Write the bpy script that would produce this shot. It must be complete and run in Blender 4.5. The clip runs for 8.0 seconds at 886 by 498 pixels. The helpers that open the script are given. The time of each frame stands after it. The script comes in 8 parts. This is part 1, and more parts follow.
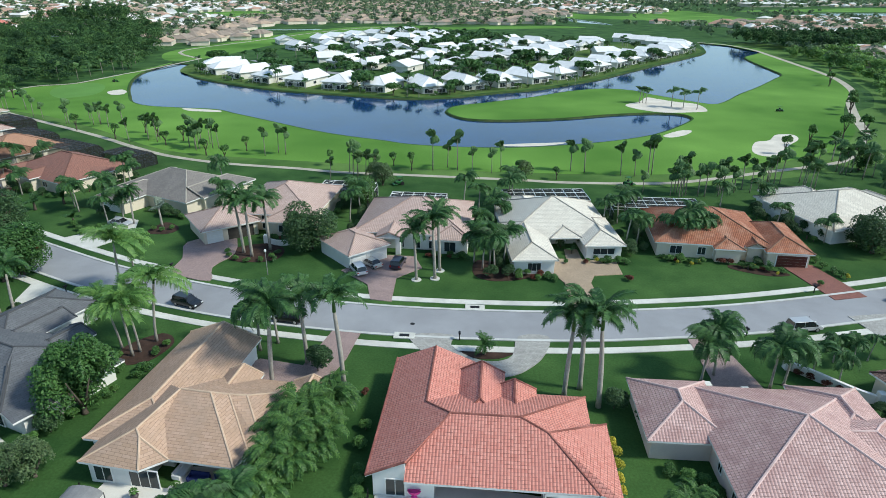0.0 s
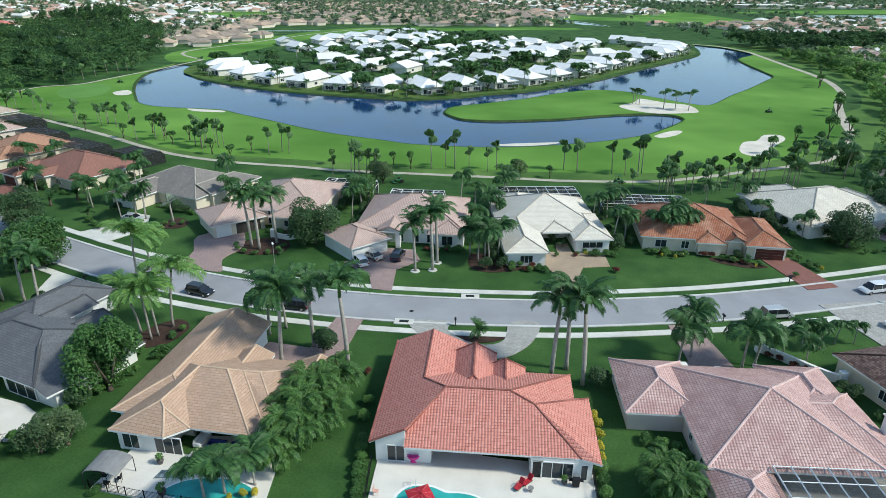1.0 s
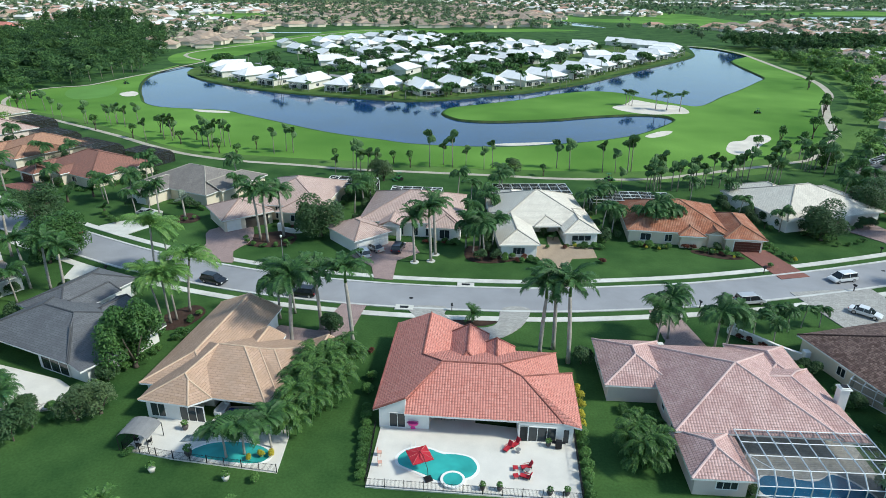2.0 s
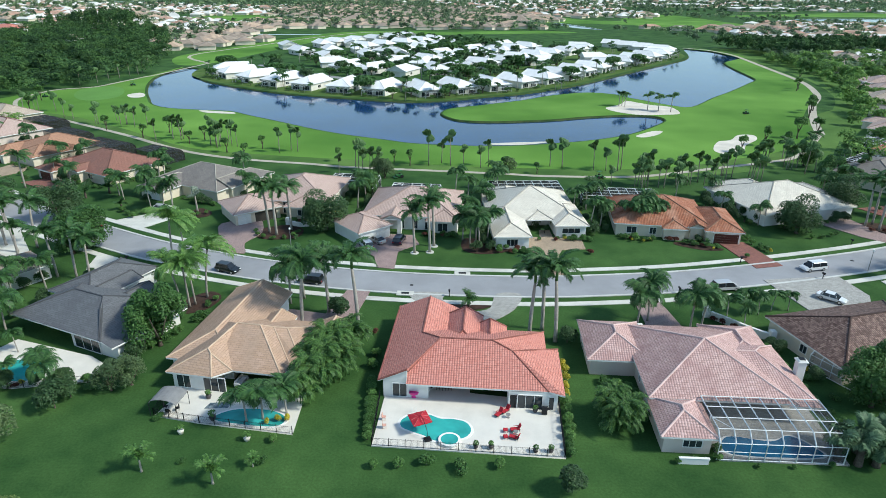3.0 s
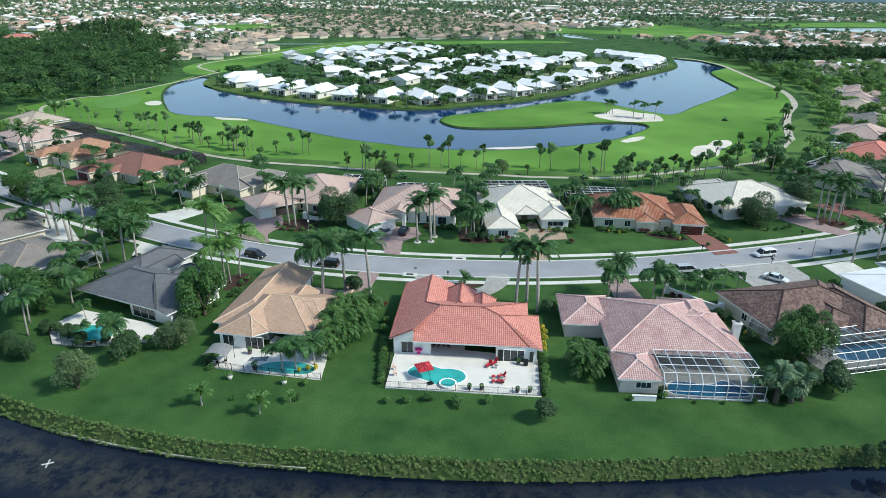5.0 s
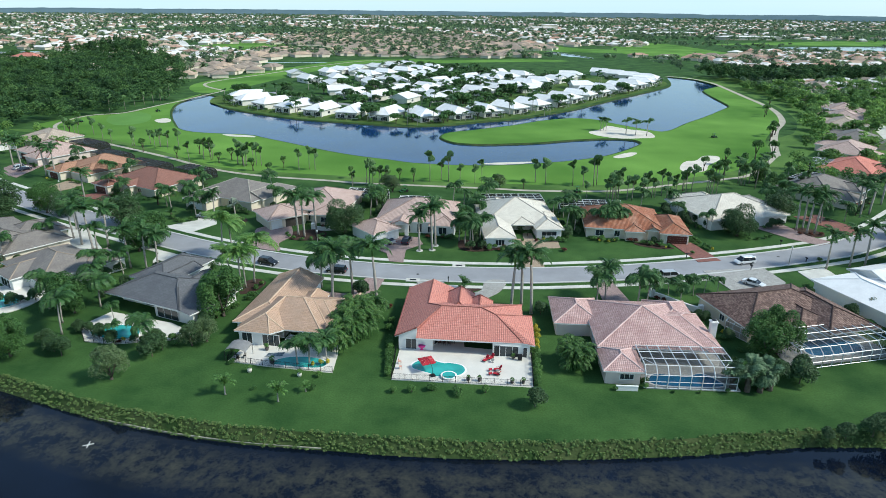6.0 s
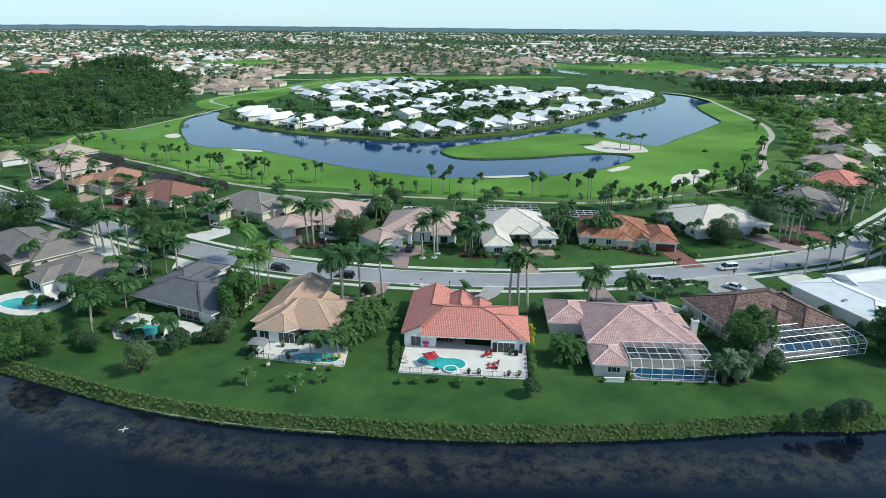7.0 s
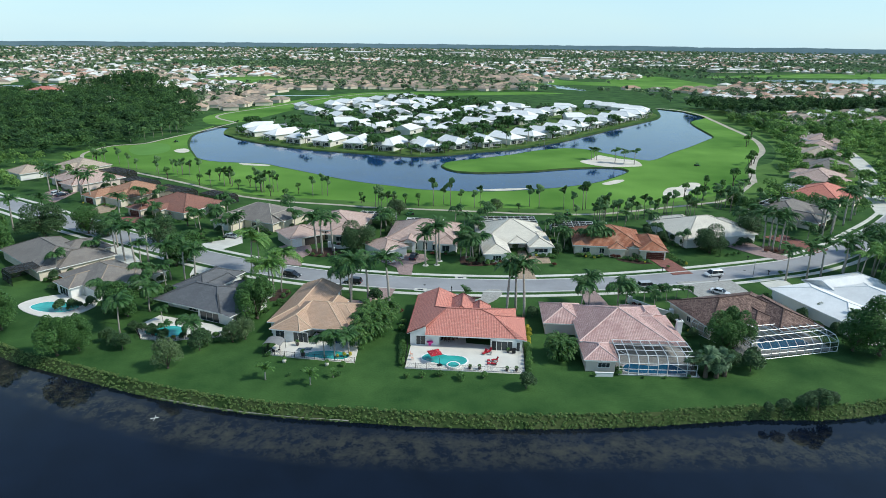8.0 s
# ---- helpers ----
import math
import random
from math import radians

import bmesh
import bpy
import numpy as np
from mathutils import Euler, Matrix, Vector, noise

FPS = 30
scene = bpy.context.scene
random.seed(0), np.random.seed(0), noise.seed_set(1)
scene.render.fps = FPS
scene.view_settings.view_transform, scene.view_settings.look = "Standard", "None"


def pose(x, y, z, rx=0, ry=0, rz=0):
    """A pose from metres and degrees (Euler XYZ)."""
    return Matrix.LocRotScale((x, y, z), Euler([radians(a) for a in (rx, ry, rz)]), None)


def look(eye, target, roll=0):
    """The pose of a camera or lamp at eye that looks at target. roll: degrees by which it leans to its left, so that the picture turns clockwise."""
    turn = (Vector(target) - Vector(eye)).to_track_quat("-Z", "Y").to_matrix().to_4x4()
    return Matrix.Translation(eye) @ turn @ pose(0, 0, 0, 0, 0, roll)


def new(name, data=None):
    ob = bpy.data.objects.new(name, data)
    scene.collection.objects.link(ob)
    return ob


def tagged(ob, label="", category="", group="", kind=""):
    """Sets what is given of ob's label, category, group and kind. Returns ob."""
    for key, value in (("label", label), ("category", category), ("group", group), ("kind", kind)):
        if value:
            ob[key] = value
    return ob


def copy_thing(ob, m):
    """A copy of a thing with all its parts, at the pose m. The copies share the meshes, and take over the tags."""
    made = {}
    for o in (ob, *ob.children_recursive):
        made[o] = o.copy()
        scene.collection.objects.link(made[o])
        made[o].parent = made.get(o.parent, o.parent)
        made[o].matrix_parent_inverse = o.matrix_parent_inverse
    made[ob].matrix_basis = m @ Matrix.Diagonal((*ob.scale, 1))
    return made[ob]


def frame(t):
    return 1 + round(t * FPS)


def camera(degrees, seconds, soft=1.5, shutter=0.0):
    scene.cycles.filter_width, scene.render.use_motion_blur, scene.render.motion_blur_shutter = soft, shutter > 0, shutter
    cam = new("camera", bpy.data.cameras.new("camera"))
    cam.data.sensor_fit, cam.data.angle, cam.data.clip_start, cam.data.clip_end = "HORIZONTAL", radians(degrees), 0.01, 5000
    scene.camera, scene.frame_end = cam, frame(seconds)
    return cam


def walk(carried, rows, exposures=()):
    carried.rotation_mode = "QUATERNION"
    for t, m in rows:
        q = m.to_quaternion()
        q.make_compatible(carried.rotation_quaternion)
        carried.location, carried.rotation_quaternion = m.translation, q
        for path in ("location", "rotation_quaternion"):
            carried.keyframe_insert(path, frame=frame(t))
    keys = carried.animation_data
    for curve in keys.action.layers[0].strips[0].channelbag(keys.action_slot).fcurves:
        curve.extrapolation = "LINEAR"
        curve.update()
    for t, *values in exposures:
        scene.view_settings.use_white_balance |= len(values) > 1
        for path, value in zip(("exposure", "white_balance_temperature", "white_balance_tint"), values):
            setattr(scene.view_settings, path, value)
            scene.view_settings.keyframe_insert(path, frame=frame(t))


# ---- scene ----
cam = camera(70.9, 8.0, soft=0.7)
METRES, EYE, TILT, LEAN, TURN = 70.0, 46.55, -23.5, -0.35, 0.0
ROWS = [
    (0.0, 0.0, 0.0, 0.0, 0.0, 0.0, -0.0),
    (0.5, 0.002, -0.0431, -0.0086, -0.05, 0.01, -0.04),
    (1.0, 0.0034, -0.0908, -0.0184, -0.12, 0.03, -0.06),
    (1.5, 0.0052, -0.1426, -0.029, -0.17, 0.04, -0.07),
    (3.0, 0.0091, -0.3148, -0.0676, -0.3, 0.16, -0.03),
    (3.5, 0.0089, -0.3765, -0.0821, -0.35, 0.16, -0.02),
    (4.0, 0.0079, -0.4399, -0.0965, -0.39, 0.15, -0.02),
    (4.5, 0.0068, -0.5043, -0.1106, -0.4, 0.29, -0.03),
    (6.0, -0.0004, -0.7036, -0.1552, -0.5, 2.27, -0.01),
    (6.5, -0.0043, -0.771, -0.1708, -0.51, 2.94, 0.0),
    (7.0, -0.0086, -0.8385, -0.1875, -0.53, 3.6, 0.02),
    (7.5, -0.0143, -0.9061, -0.2044, -0.56, 4.27, 0.04),
    (8.0, -0.02, -0.974, -0.2216, -0.58, 4.93, 0.05),
]
walk(cam, [(t, pose(0, 0, EYE, TILT, LEAN, TURN) @ pose(METRES * x, METRES * y, METRES * z, 90 + pitch, roll, yaw)) for t, x, y, z, yaw, pitch, roll in ROWS],
     [(0.0, 0.52, 6500, 1), (4.5, 0.65, 6500, 1), (6.0, 0.58, 6500, 1), (8.0, 0.43, 6500, 1)])

# ---- daylight: hazy sun from the right, open sky ----
SUN_ELEVATION, SUN_ROTATION = radians(44), radians(104)
world = bpy.data.worlds.new("sky")
scene.world = world
world.use_nodes = True
wn = world.node_tree
sky = wn.nodes.new("ShaderNodeTexSky")
sky.sky_type, sky.sun_disc = "NISHITA", False
sky.sun_elevation, sky.sun_rotation = SUN_ELEVATION, SUN_ROTATION
sky.air_density, sky.dust_density, sky.ozone_density = 1.0, 0.4, 3.0
wn.nodes["Background"].inputs["Strength"].default_value = 0.13
# a thin veil of high cloud over the whole sky, thicker here and thinner there
veil_co = wn.nodes.new("ShaderNodeTexCoord")
veil_map = wn.nodes.new("ShaderNodeMapping")
veil_map.inputs["Scale"].default_value = (1.0, 1.0, 4.0)
wn.links.new(veil_co.outputs["Generated"], veil_map.inputs["Vector"])
veil_noise = wn.nodes.new("ShaderNodeTexNoise")
veil_noise.inputs["Scale"].default_value, veil_noise.inputs["Detail"].default_value = 2.2, 6.0
wn.links.new(veil_map.outputs[0], veil_noise.inputs["Vector"])
veil_range = wn.nodes.new("ShaderNodeMapRange")
for key, value in (("From Min", 0.3), ("From Max", 0.75), ("To Min", 0.7), ("To Max", 0.95)):
    veil_range.inputs[key].default_value = value
wn.links.new(veil_noise.outputs["Fac"], veil_range.inputs["Value"])
veil_dir = wn.nodes.new("ShaderNodeSeparateXYZ")
wn.links.new(veil_co.outputs["Generated"], veil_dir.inputs[0])
veil_low = wn.nodes.new("ShaderNodeMapRange")  # the haze is thickest towards the horizon
for key, value in (("From Min", 0.0), ("From Max", 0.5), ("To Min", 1.0), ("To Max", 0.1)):
    veil_low.inputs[key].default_value = value
wn.links.new(veil_dir.outputs["Z"], veil_low.inputs["Value"])
veil_both = wn.nodes.new("ShaderNodeMath")
veil_both.operation = "MULTIPLY"
wn.links.new(veil_range.outputs[0], veil_both.inputs[0])
wn.links.new(veil_low.outputs[0], veil_both.inputs[1])
veil = wn.nodes.new("ShaderNodeMix")
veil.data_type = "RGBA"
wn.links.new(veil_both.outputs[0], veil.inputs[0])
wn.links.new(sky.outputs[0], veil.inputs[6])
veil.inputs[7].default_value = (3.3, 4.75, 5.9, 1)
wn.links.new(veil.outputs[2], wn.nodes["Background"].inputs["Color"])
sun_data = bpy.data.lights.new("sun", "SUN")
sun_data.energy, sun_data.angle, sun_data.color = 2.7, radians(8), (1.0, 0.96, 0.9)
sun = new("sun", sun_data)
way = Vector((math.sin(SUN_ROTATION) * math.cos(SUN_ELEVATION), math.cos(SUN_ROTATION) * math.cos(SUN_ELEVATION), math.sin(SUN_ELEVATION)))
sun.matrix_world = look(way * 300, (0, 0, 0))

# ---- materials ----


def node(nt, kind, **inputs):
    n = nt.nodes.new(kind)
    for key, value in inputs.items():
        n.inputs[key.replace("_", " ")].default_value = value
    return n


def blank(name, rough=0.8, metal=0.0, spec=0.3):
    m = bpy.data.materials.new(name)
    m.use_nodes = True
    b = m.node_tree.nodes["Principled BSDF"]
    b.inputs["Roughness"].default_value, b.inputs["Metallic"].default_value = rough, metal
    b.inputs["Specular IOR Level"].default_value = spec
    return m, m.node_tree, b


def mixed(nt, fac, a, b, kind="MIX"):
    n = nt.nodes.new("ShaderNodeMix")
    n.data_type, n.blend_type = "RGBA", kind
    for value, slot in ((fac, 0), (a, 6), (b, 7)):
        if isinstance(value, bpy.types.NodeSocket):
            nt.links.new(value, n.inputs[slot])
        elif isinstance(value, (int, float)):
            n.inputs[slot].default_value = value
        else:
            n.inputs[slot].default_value = (*value, 1)
    return n.outputs[2]


def ramped(nt, value, lo, hi):
    n = nt.nodes.new("ShaderNodeMapRange")
    n.inputs["From Min"].default_value, n.inputs["From Max"].default_value = lo, hi
    nt.links.new(value, n.inputs["Value"])
    return n.outputs[0]


def noisy(nt, coord, scale, detail=4.0, rough=0.6):
    n = node(nt, "ShaderNodeTexNoise", Scale=scale, Detail=detail, Roughness=rough)
    nt.links.new(coord, n.inputs["Vector"])
    return n.outputs["Fac"]


def bumped(nt, b, height, strength, distance):
    n = node(nt, "ShaderNodeBump", Strength=strength, Distance=distance)
    nt.links.new(height, n.inputs["Height"])
    nt.links.new(n.outputs[0], b.inputs["Normal"])


def surface(name, colour, rough=0.85, fine=8.0, coarse=0.4, vary=0.25, bump=0.3, depth=0.01, metal=0.0, spec=0.3, tint=None, jitter=0.0):
    """A painted, mineral or grown surface with variation at two scales, in metres."""
    m, nt, b = blank(name, rough, metal, spec)
    co = nt.nodes.new("ShaderNodeTexCoord").outputs["Object"]
    a, c = noisy(nt, co, fine), noisy(nt, co, coarse, 3.0)
    dark = tuple(v * (1 - vary) for v in colour)
    light = tint or tuple(min(1, v * (1 + vary)) for v in colour)
    base = mixed(nt, ramped(nt, c, 0.3, 0.7), dark, light)
    grain = mixed(nt, ramped(nt, a, 0.25, 0.75), (1 - vary * 0.8,) * 3, (1 + vary * 0.5,) * 3)
    out = mixed(nt, 1.0, base, grain, "MULTIPLY")
    if jitter:
        info = nt.nodes.new("ShaderNodeObjectInfo")
        out = mixed(nt, 1.0, out, mixed(nt, info.outputs["Random"], (1 - jitter,) * 3, (1 + jitter,) * 3), "MULTIPLY")
    nt.links.new(out, b.inputs["Base Color"])
    if bump:
        bumped(nt, b, a, bump, depth)
    return m


def roof_tiles(name, colour, tint, stain, width=0.33, row=0.36, contrast=0.35, relief=0.05):
    """Clay or concrete tiles in rows: u runs along the eave, v up the slope, in metres."""
    m, nt, b = blank(name, 0.75)
    uv = nt.nodes.new("ShaderNodeTexCoord").outputs["UV"]
    ob = nt.nodes.new("ShaderNodeTexCoord").outputs["Object"]
    brick = node(nt, "ShaderNodeTexBrick", Scale=1.0, Mortar_Size=0.028, Mortar_Smooth=0.6, Bias=0.0, Brick_Width=width, Row_Height=row)
    brick.offset = 0.5 if width > 0.5 else 0.0
    brick.inputs["Color1"].default_value = (*colour, 1)
    brick.inputs["Color2"].default_value = (*tint, 1)
    brick.inputs["Mortar"].default_value = (*(v * contrast for v in colour), 1)
    nt.links.new(uv, brick.inputs["Vector"])
    worn = mixed(nt, ramped(nt, noisy(nt, ob, 0.35, 5.0), 0.45, 0.8), brick.outputs["Color"], stain)
    fine = mixed(nt, noisy(nt, ob, 3.0, 5.0), (0.78,) * 3, (1.2,) * 3)
    nt.links.new(mixed(nt, 1.0, worn, fine, "MULTIPLY"), b.inputs["Base Color"])
    wave = node(nt, "ShaderNodeTexWave", Scale=2 * math.pi / 20 / width)
    nt.links.new(uv, wave.inputs["Vector"])
    steps = node(nt, "ShaderNodeTexWave", Scale=2 * math.pi / 20 / row)
    steps.bands_direction, steps.wave_profile = "Y", "SAW"
    nt.links.new(uv, steps.inputs["Vector"])
    add = nt.nodes.new("ShaderNodeMath")
    if width < 0.5:  # barrel tiles; the others lie flat
        nt.links.new(wave.outputs["Fac"], add.inputs[0])
    nt.links.new(steps.outputs["Fac"], add.inputs[1])
    bumped(nt, b, add.outputs[0], 0.8, relief)
    return m


def foliage(name, dark, light, rough=0.55, through_leaf=0.25):
    """Leaves: every leaf or clump differs a little, and lets some light through."""
    m, nt, b = blank(name, rough, 0, 0.35)
    geo, info = nt.nodes.new("ShaderNodeNewGeometry"), nt.nodes.new("ShaderNodeObjectInfo")
    out = mixed(nt, geo.outputs["Random Per Island"], dark, light)
    out = mixed(nt, 1.0, out, mixed(nt, info.outputs["Random"], (1.0, 1.08, 1.0), (1.5, 1.45, 1.35)), "MULTIPLY")
    nt.links.new(out, b.inputs["Base Color"])
    t = nt.nodes.new("ShaderNodeBsdfTranslucent")
    nt.links.new(out, t.inputs["Color"])
    mix = nt.nodes.new("ShaderNodeMixShader")
    mix.inputs[0].default_value = through_leaf
    nt.links.new(b.outputs[0], mix.inputs[1])
    nt.links.new(t.outputs[0], mix.inputs[2])
    nt.links.new(mix.outputs[0], nt.nodes["Material Output"].inputs["Surface"])
    return m


def pavers(name, c1, c2, joint, width=0.22, row=0.11):
    m, nt, b = blank(name, 0.85)
    co = nt.nodes.new("ShaderNodeTexCoord").outputs["Object"]
    brick = node(nt, "ShaderNodeTexBrick", Scale=1.0, Mortar_Size=0.012, Brick_Width=width, Row_Height=row)
    for key, c in (("Color1", c1), ("Color2", c2), ("Mortar", joint)):
        brick.inputs[key].default_value = (*c, 1)
    nt.links.new(co, brick.inputs["Vector"])
    wear = mixed(nt, noisy(nt, co, 0.5, 5.0), (0.75,) * 3, (1.2,) * 3)
    nt.links.new(mixed(nt, 1.0, brick.outputs["Color"], wear, "MULTIPLY"), b.inputs["Base Color"])
    bumped(nt, b, brick.outputs["Fac"], 0.4, -0.01)
    return m


def watery(name, colour, rough, ripple, scale, patch=None):
    """Open water: dark depth under a rippled, reflecting surface. patch: weed just below the surface."""
    m, nt, b = blank(name, rough, 0, 0.5)
    b.inputs["IOR"].default_value = 1.33
    co = nt.nodes.new("ShaderNodeTexCoord").outputs["Object"]
    n1, n2 = noisy(nt, co, scale, 4.0, 0.6), noisy(nt, co, scale * 0.08, 3.0)
    deep = mixed(nt, ramped(nt, n2, 0.3, 0.7), tuple(v * 0.7 for v in colour), tuple(v * 1.3 for v in colour))
    if patch:
        weed, y_mid, y_half = patch
        sep = nt.nodes.new("ShaderNodeSeparateXYZ")
        nt.links.new(co, sep.inputs[0])
        off = nt.nodes.new("ShaderNodeMath")
        off.operation = "SUBTRACT"
        west = node(nt, "ShaderNodeMath")  # the bank swings away to the west
        west.operation = "MINIMUM"
        nt.links.new(sep.outputs["X"], west.inputs[0])
        west.inputs[1].default_value = 0.0
        swing = node(nt, "ShaderNodeMath")
        swing.operation = "MULTIPLY"
        nt.links.new(west.outputs[0], swing.inputs[0])
        nt.links.new(west.outputs[0], swing.inputs[1])
        line = node(nt, "ShaderNodeMath")
        line.operation = "MULTIPLY_ADD"
        nt.links.new(swing.outputs[0], line.inputs[0])
        line.inputs[1].default_value, line.inputs[2].default_value = 0.0033, y_mid
        nt.links.new(sep.outputs["Y"], off.inputs[0])
        nt.links.new(line.outputs[0], off.inputs[1])
        size = nt.nodes.new("ShaderNodeMath")
        size.operation = "ABSOLUTE"
        nt.links.new(off.outputs[0], size.inputs[0])
        band = ramped(nt, size.outputs[0], y_half, y_half * 0.35)
        spots = ramped(nt, noisy(nt, co, 0.4, 9.0, 0.82), 0.42, 0.62)
        both = nt.nodes.new("ShaderNodeMath")
        both.operation = "MULTIPLY"
        nt.links.new(band, both.inputs[0])
        nt.links.new(spots, both.inputs[1])
        deep = mixed(nt, both.outputs[0], deep, weed)
    nt.links.new(deep, b.inputs["Base Color"])
    bumped(nt, b, n1, ripple, 0.05)
    return m


def clear(name, tint, alpha, rough=0.05):
    """Glass or fly screen: part of the light goes straight through."""
    m, nt, b = blank(name, rough, 0, 0.5)
    b.inputs["Base Color"].default_value = (*tint, 1)
    t = nt.nodes.new("ShaderNodeBsdfTransparent")
    mix = nt.nodes.new("ShaderNodeMixShader")
    mix.inputs[0].default_value = alpha
    nt.links.new(t.outputs[0], mix.inputs[1])
    nt.links.new(b.outputs[0], mix.inputs[2])
    nt.links.new(mix.outputs[0], nt.nodes["Material Output"].inputs["Surface"])
    return m


LAWN = surface("lawn", (0.03, 0.09, 0.025), 0.95, 3.2, 0.08, 0.33, 0.6, 0.05, tint=(0.066, 0.136, 0.038), spec=0.1)
FAIRWAY = surface("fairway_grass", (0.075, 0.19, 0.028), 0.95, 2.0, 0.017, 0.2, 0.3, 0.03, tint=(0.16, 0.31, 0.06), spec=0.1)
GREEN = surface("putting_green_grass", (0.12, 0.25, 0.06), 0.95, 2.0, 0.05, 0.12, 0.1, spec=0.1)
ROUGH_GRASS = surface("bank_grass", (0.035, 0.085, 0.022), 0.95, 3.0, 0.2, 0.4, 0.8, 0.1, tint=(0.08, 0.1, 0.04), spec=0.1)
SOIL = surface("bank_soil", (0.09, 0.07, 0.05), 0.95, 3.0, 0.4, 0.4, 0.6, 0.05)
MULCH = surface("mulch", (0.05, 0.028, 0.02), 0.95, 9.0, 0.6, 0.4, 0.6, 0.03)
SAND = surface("bunker_sand", (0.62, 0.57, 0.49), 0.95, 4.0, 0.2, 0.12, 0.3, 0.03)
ASPHALT = surface("asphalt", (0.29, 0.295, 0.31), 0.9, 14.0, 0.12, 0.14, 0.3, 0.005)
CONCRETE = surface("concrete", (0.58, 0.57, 0.52), 0.9, 8.0, 0.25, 0.16, 0.2)
KERB = surface("kerb_concrete", (0.52, 0.52, 0.5), 0.9, 8.0, 0.3, 0.15, 0.2)
PATH = surface("cart_path", (0.42, 0.38, 0.31), 0.9, 6.0, 0.2, 0.18, 0.2)
DECK = surface("pool_deck", (0.66, 0.63, 0.57), 0.85, 8.0, 0.3, 0.08, 0.15, 0.004)
PAVER_GREY = pavers("grey_pavers", (0.42, 0.41, 0.38), (0.32, 0.31, 0.29), (0.2, 0.2, 0.19), 0.4, 0.3)
PAVER_PINK = pavers("pink_pavers", (0.38, 0.28, 0.26), (0.31, 0.22, 0.21), (0.2, 0.15, 0.14))
PAVER_TAN = pavers("tan_pavers", (0.44, 0.34, 0.24), (0.36, 0.27, 0.19), (0.24, 0.19, 0.14))
PAVER_RED = pavers("red_pavers", (0.3, 0.13, 0.1), (0.22, 0.09, 0.075), (0.13, 0.07, 0.06))
WHITE_STUCCO = surface("white_stucco", (0.74, 0.73, 0.7), 0.9, 12.0, 0.3, 0.06, 0.3, 0.006)
CREAM_STUCCO = surface("cream_stucco", (0.68, 0.6, 0.48), 0.9, 12.0, 0.3, 0.07, 0.3, 0.006)
PINK_STUCCO = surface("blush_stucco", (0.66, 0.56, 0.5), 0.9, 12.0, 0.3, 0.07, 0.3, 0.006)
TRIM = surface("white_trim", (0.78, 0.77, 0.74), 0.6, 10.0, 0.5, 0.05, 0.1, 0.002)
ALU = surface("white_aluminium", (0.72, 0.73, 0.72), 0.4, 10.0, 0.5, 0.05, 0.0, metal=0.2)
BRONZE = surface("bronze_aluminium", (0.03, 0.028, 0.025), 0.45, 10.0, 0.5, 0.1, 0.0, metal=0.3)
BLACK = surface("black_metal", (0.02, 0.02, 0.022), 0.5, 10.0, 0.5, 0.1, 0.0, metal=0.3)
SCREEN = clear("fly_screen", (0.07, 0.075, 0.08), 0.28, 0.8)
SCREEN_DARK = clear("dark_fly_screen", (0.02, 0.022, 0.025), 0.72, 0.8)
GLASS = clear("window_glass", (0.02, 0.03, 0.035), 0.85, 0.04)
# dark colour painted for the shade inside an open garage
ROOM_SHADE = surface("interior_shade", (0.05, 0.045, 0.04), 0.9, 3.0, 0.5, 0.2, 0.0)
WOOD_DOOR = surface("brown_garage_wood", (0.11, 0.035, 0.025), 0.6, 5.0, 0.8, 0.2, 0.2, 0.005)
LAKE_WATER = watery("lake_water", (0.008, 0.036, 0.11), 0.08, 0.2, 0.6)
CANAL_WATER = watery("canal_water", (0.003, 0.006, 0.014), 0.04, 0.06, 1.2, ((0.046, 0.046, 0.034), 14.2, 5.6))
POOL_WATER = watery("pool_water", (0.045, 0.36, 0.33), 0.05, 0.08, 3.0)
POOL_DEEP = watery("screened_pool_water", (0.012, 0.12, 0.24), 0.05, 0.08, 3.0)

CORAL = roof_tiles("coral_roof_tiles", (0.58, 0.215, 0.17), (0.66, 0.29, 0.235), (0.55, 0.22, 0.18), contrast=0.36)
TAN = roof_tiles("tan_roof_tiles", (0.44, 0.29, 0.2), (0.5, 0.34, 0.25), (0.37, 0.26, 0.19), 0.9, 0.34, contrast=0.6, relief=0.03)
PINK = roof_tiles("pink_roof_tiles", (0.52, 0.33, 0.3), (0.62, 0.42, 0.39), (0.34, 0.19, 0.18), contrast=0.38)
CHARCOAL = roof_tiles("charcoal_roof_tiles", (0.12, 0.125, 0.135), (0.15, 0.155, 0.165), (0.1, 0.1, 0.11), 0.9, 0.34, contrast=0.6, relief=0.03)
BROWN = roof_tiles("brown_roof_tiles", (0.1, 0.055, 0.045), (0.3, 0.2, 0.165), (0.08, 0.05, 0.045), contrast=0.5)
STONE_GREY = roof_tiles("grey_brown_roof_tiles", (0.21, 0.19, 0.175), (0.25, 0.225, 0.2), (0.16, 0.14, 0.13), 0.9, 0.34, contrast=0.6, relief=0.03)
ROOF_WHITE = roof_tiles("white_roof_tiles", (0.66, 0.61, 0.52), (0.72, 0.67, 0.58), (0.54, 0.49, 0.42), 0.6, 0.36, contrast=0.5, relief=0.03)
ROOF_FLAT_WHITE = surface("smooth_white_roof", (0.74, 0.74, 0.73), 0.7, 4.0, 0.3, 0.08, 0.2, 0.01, jitter=0.08)
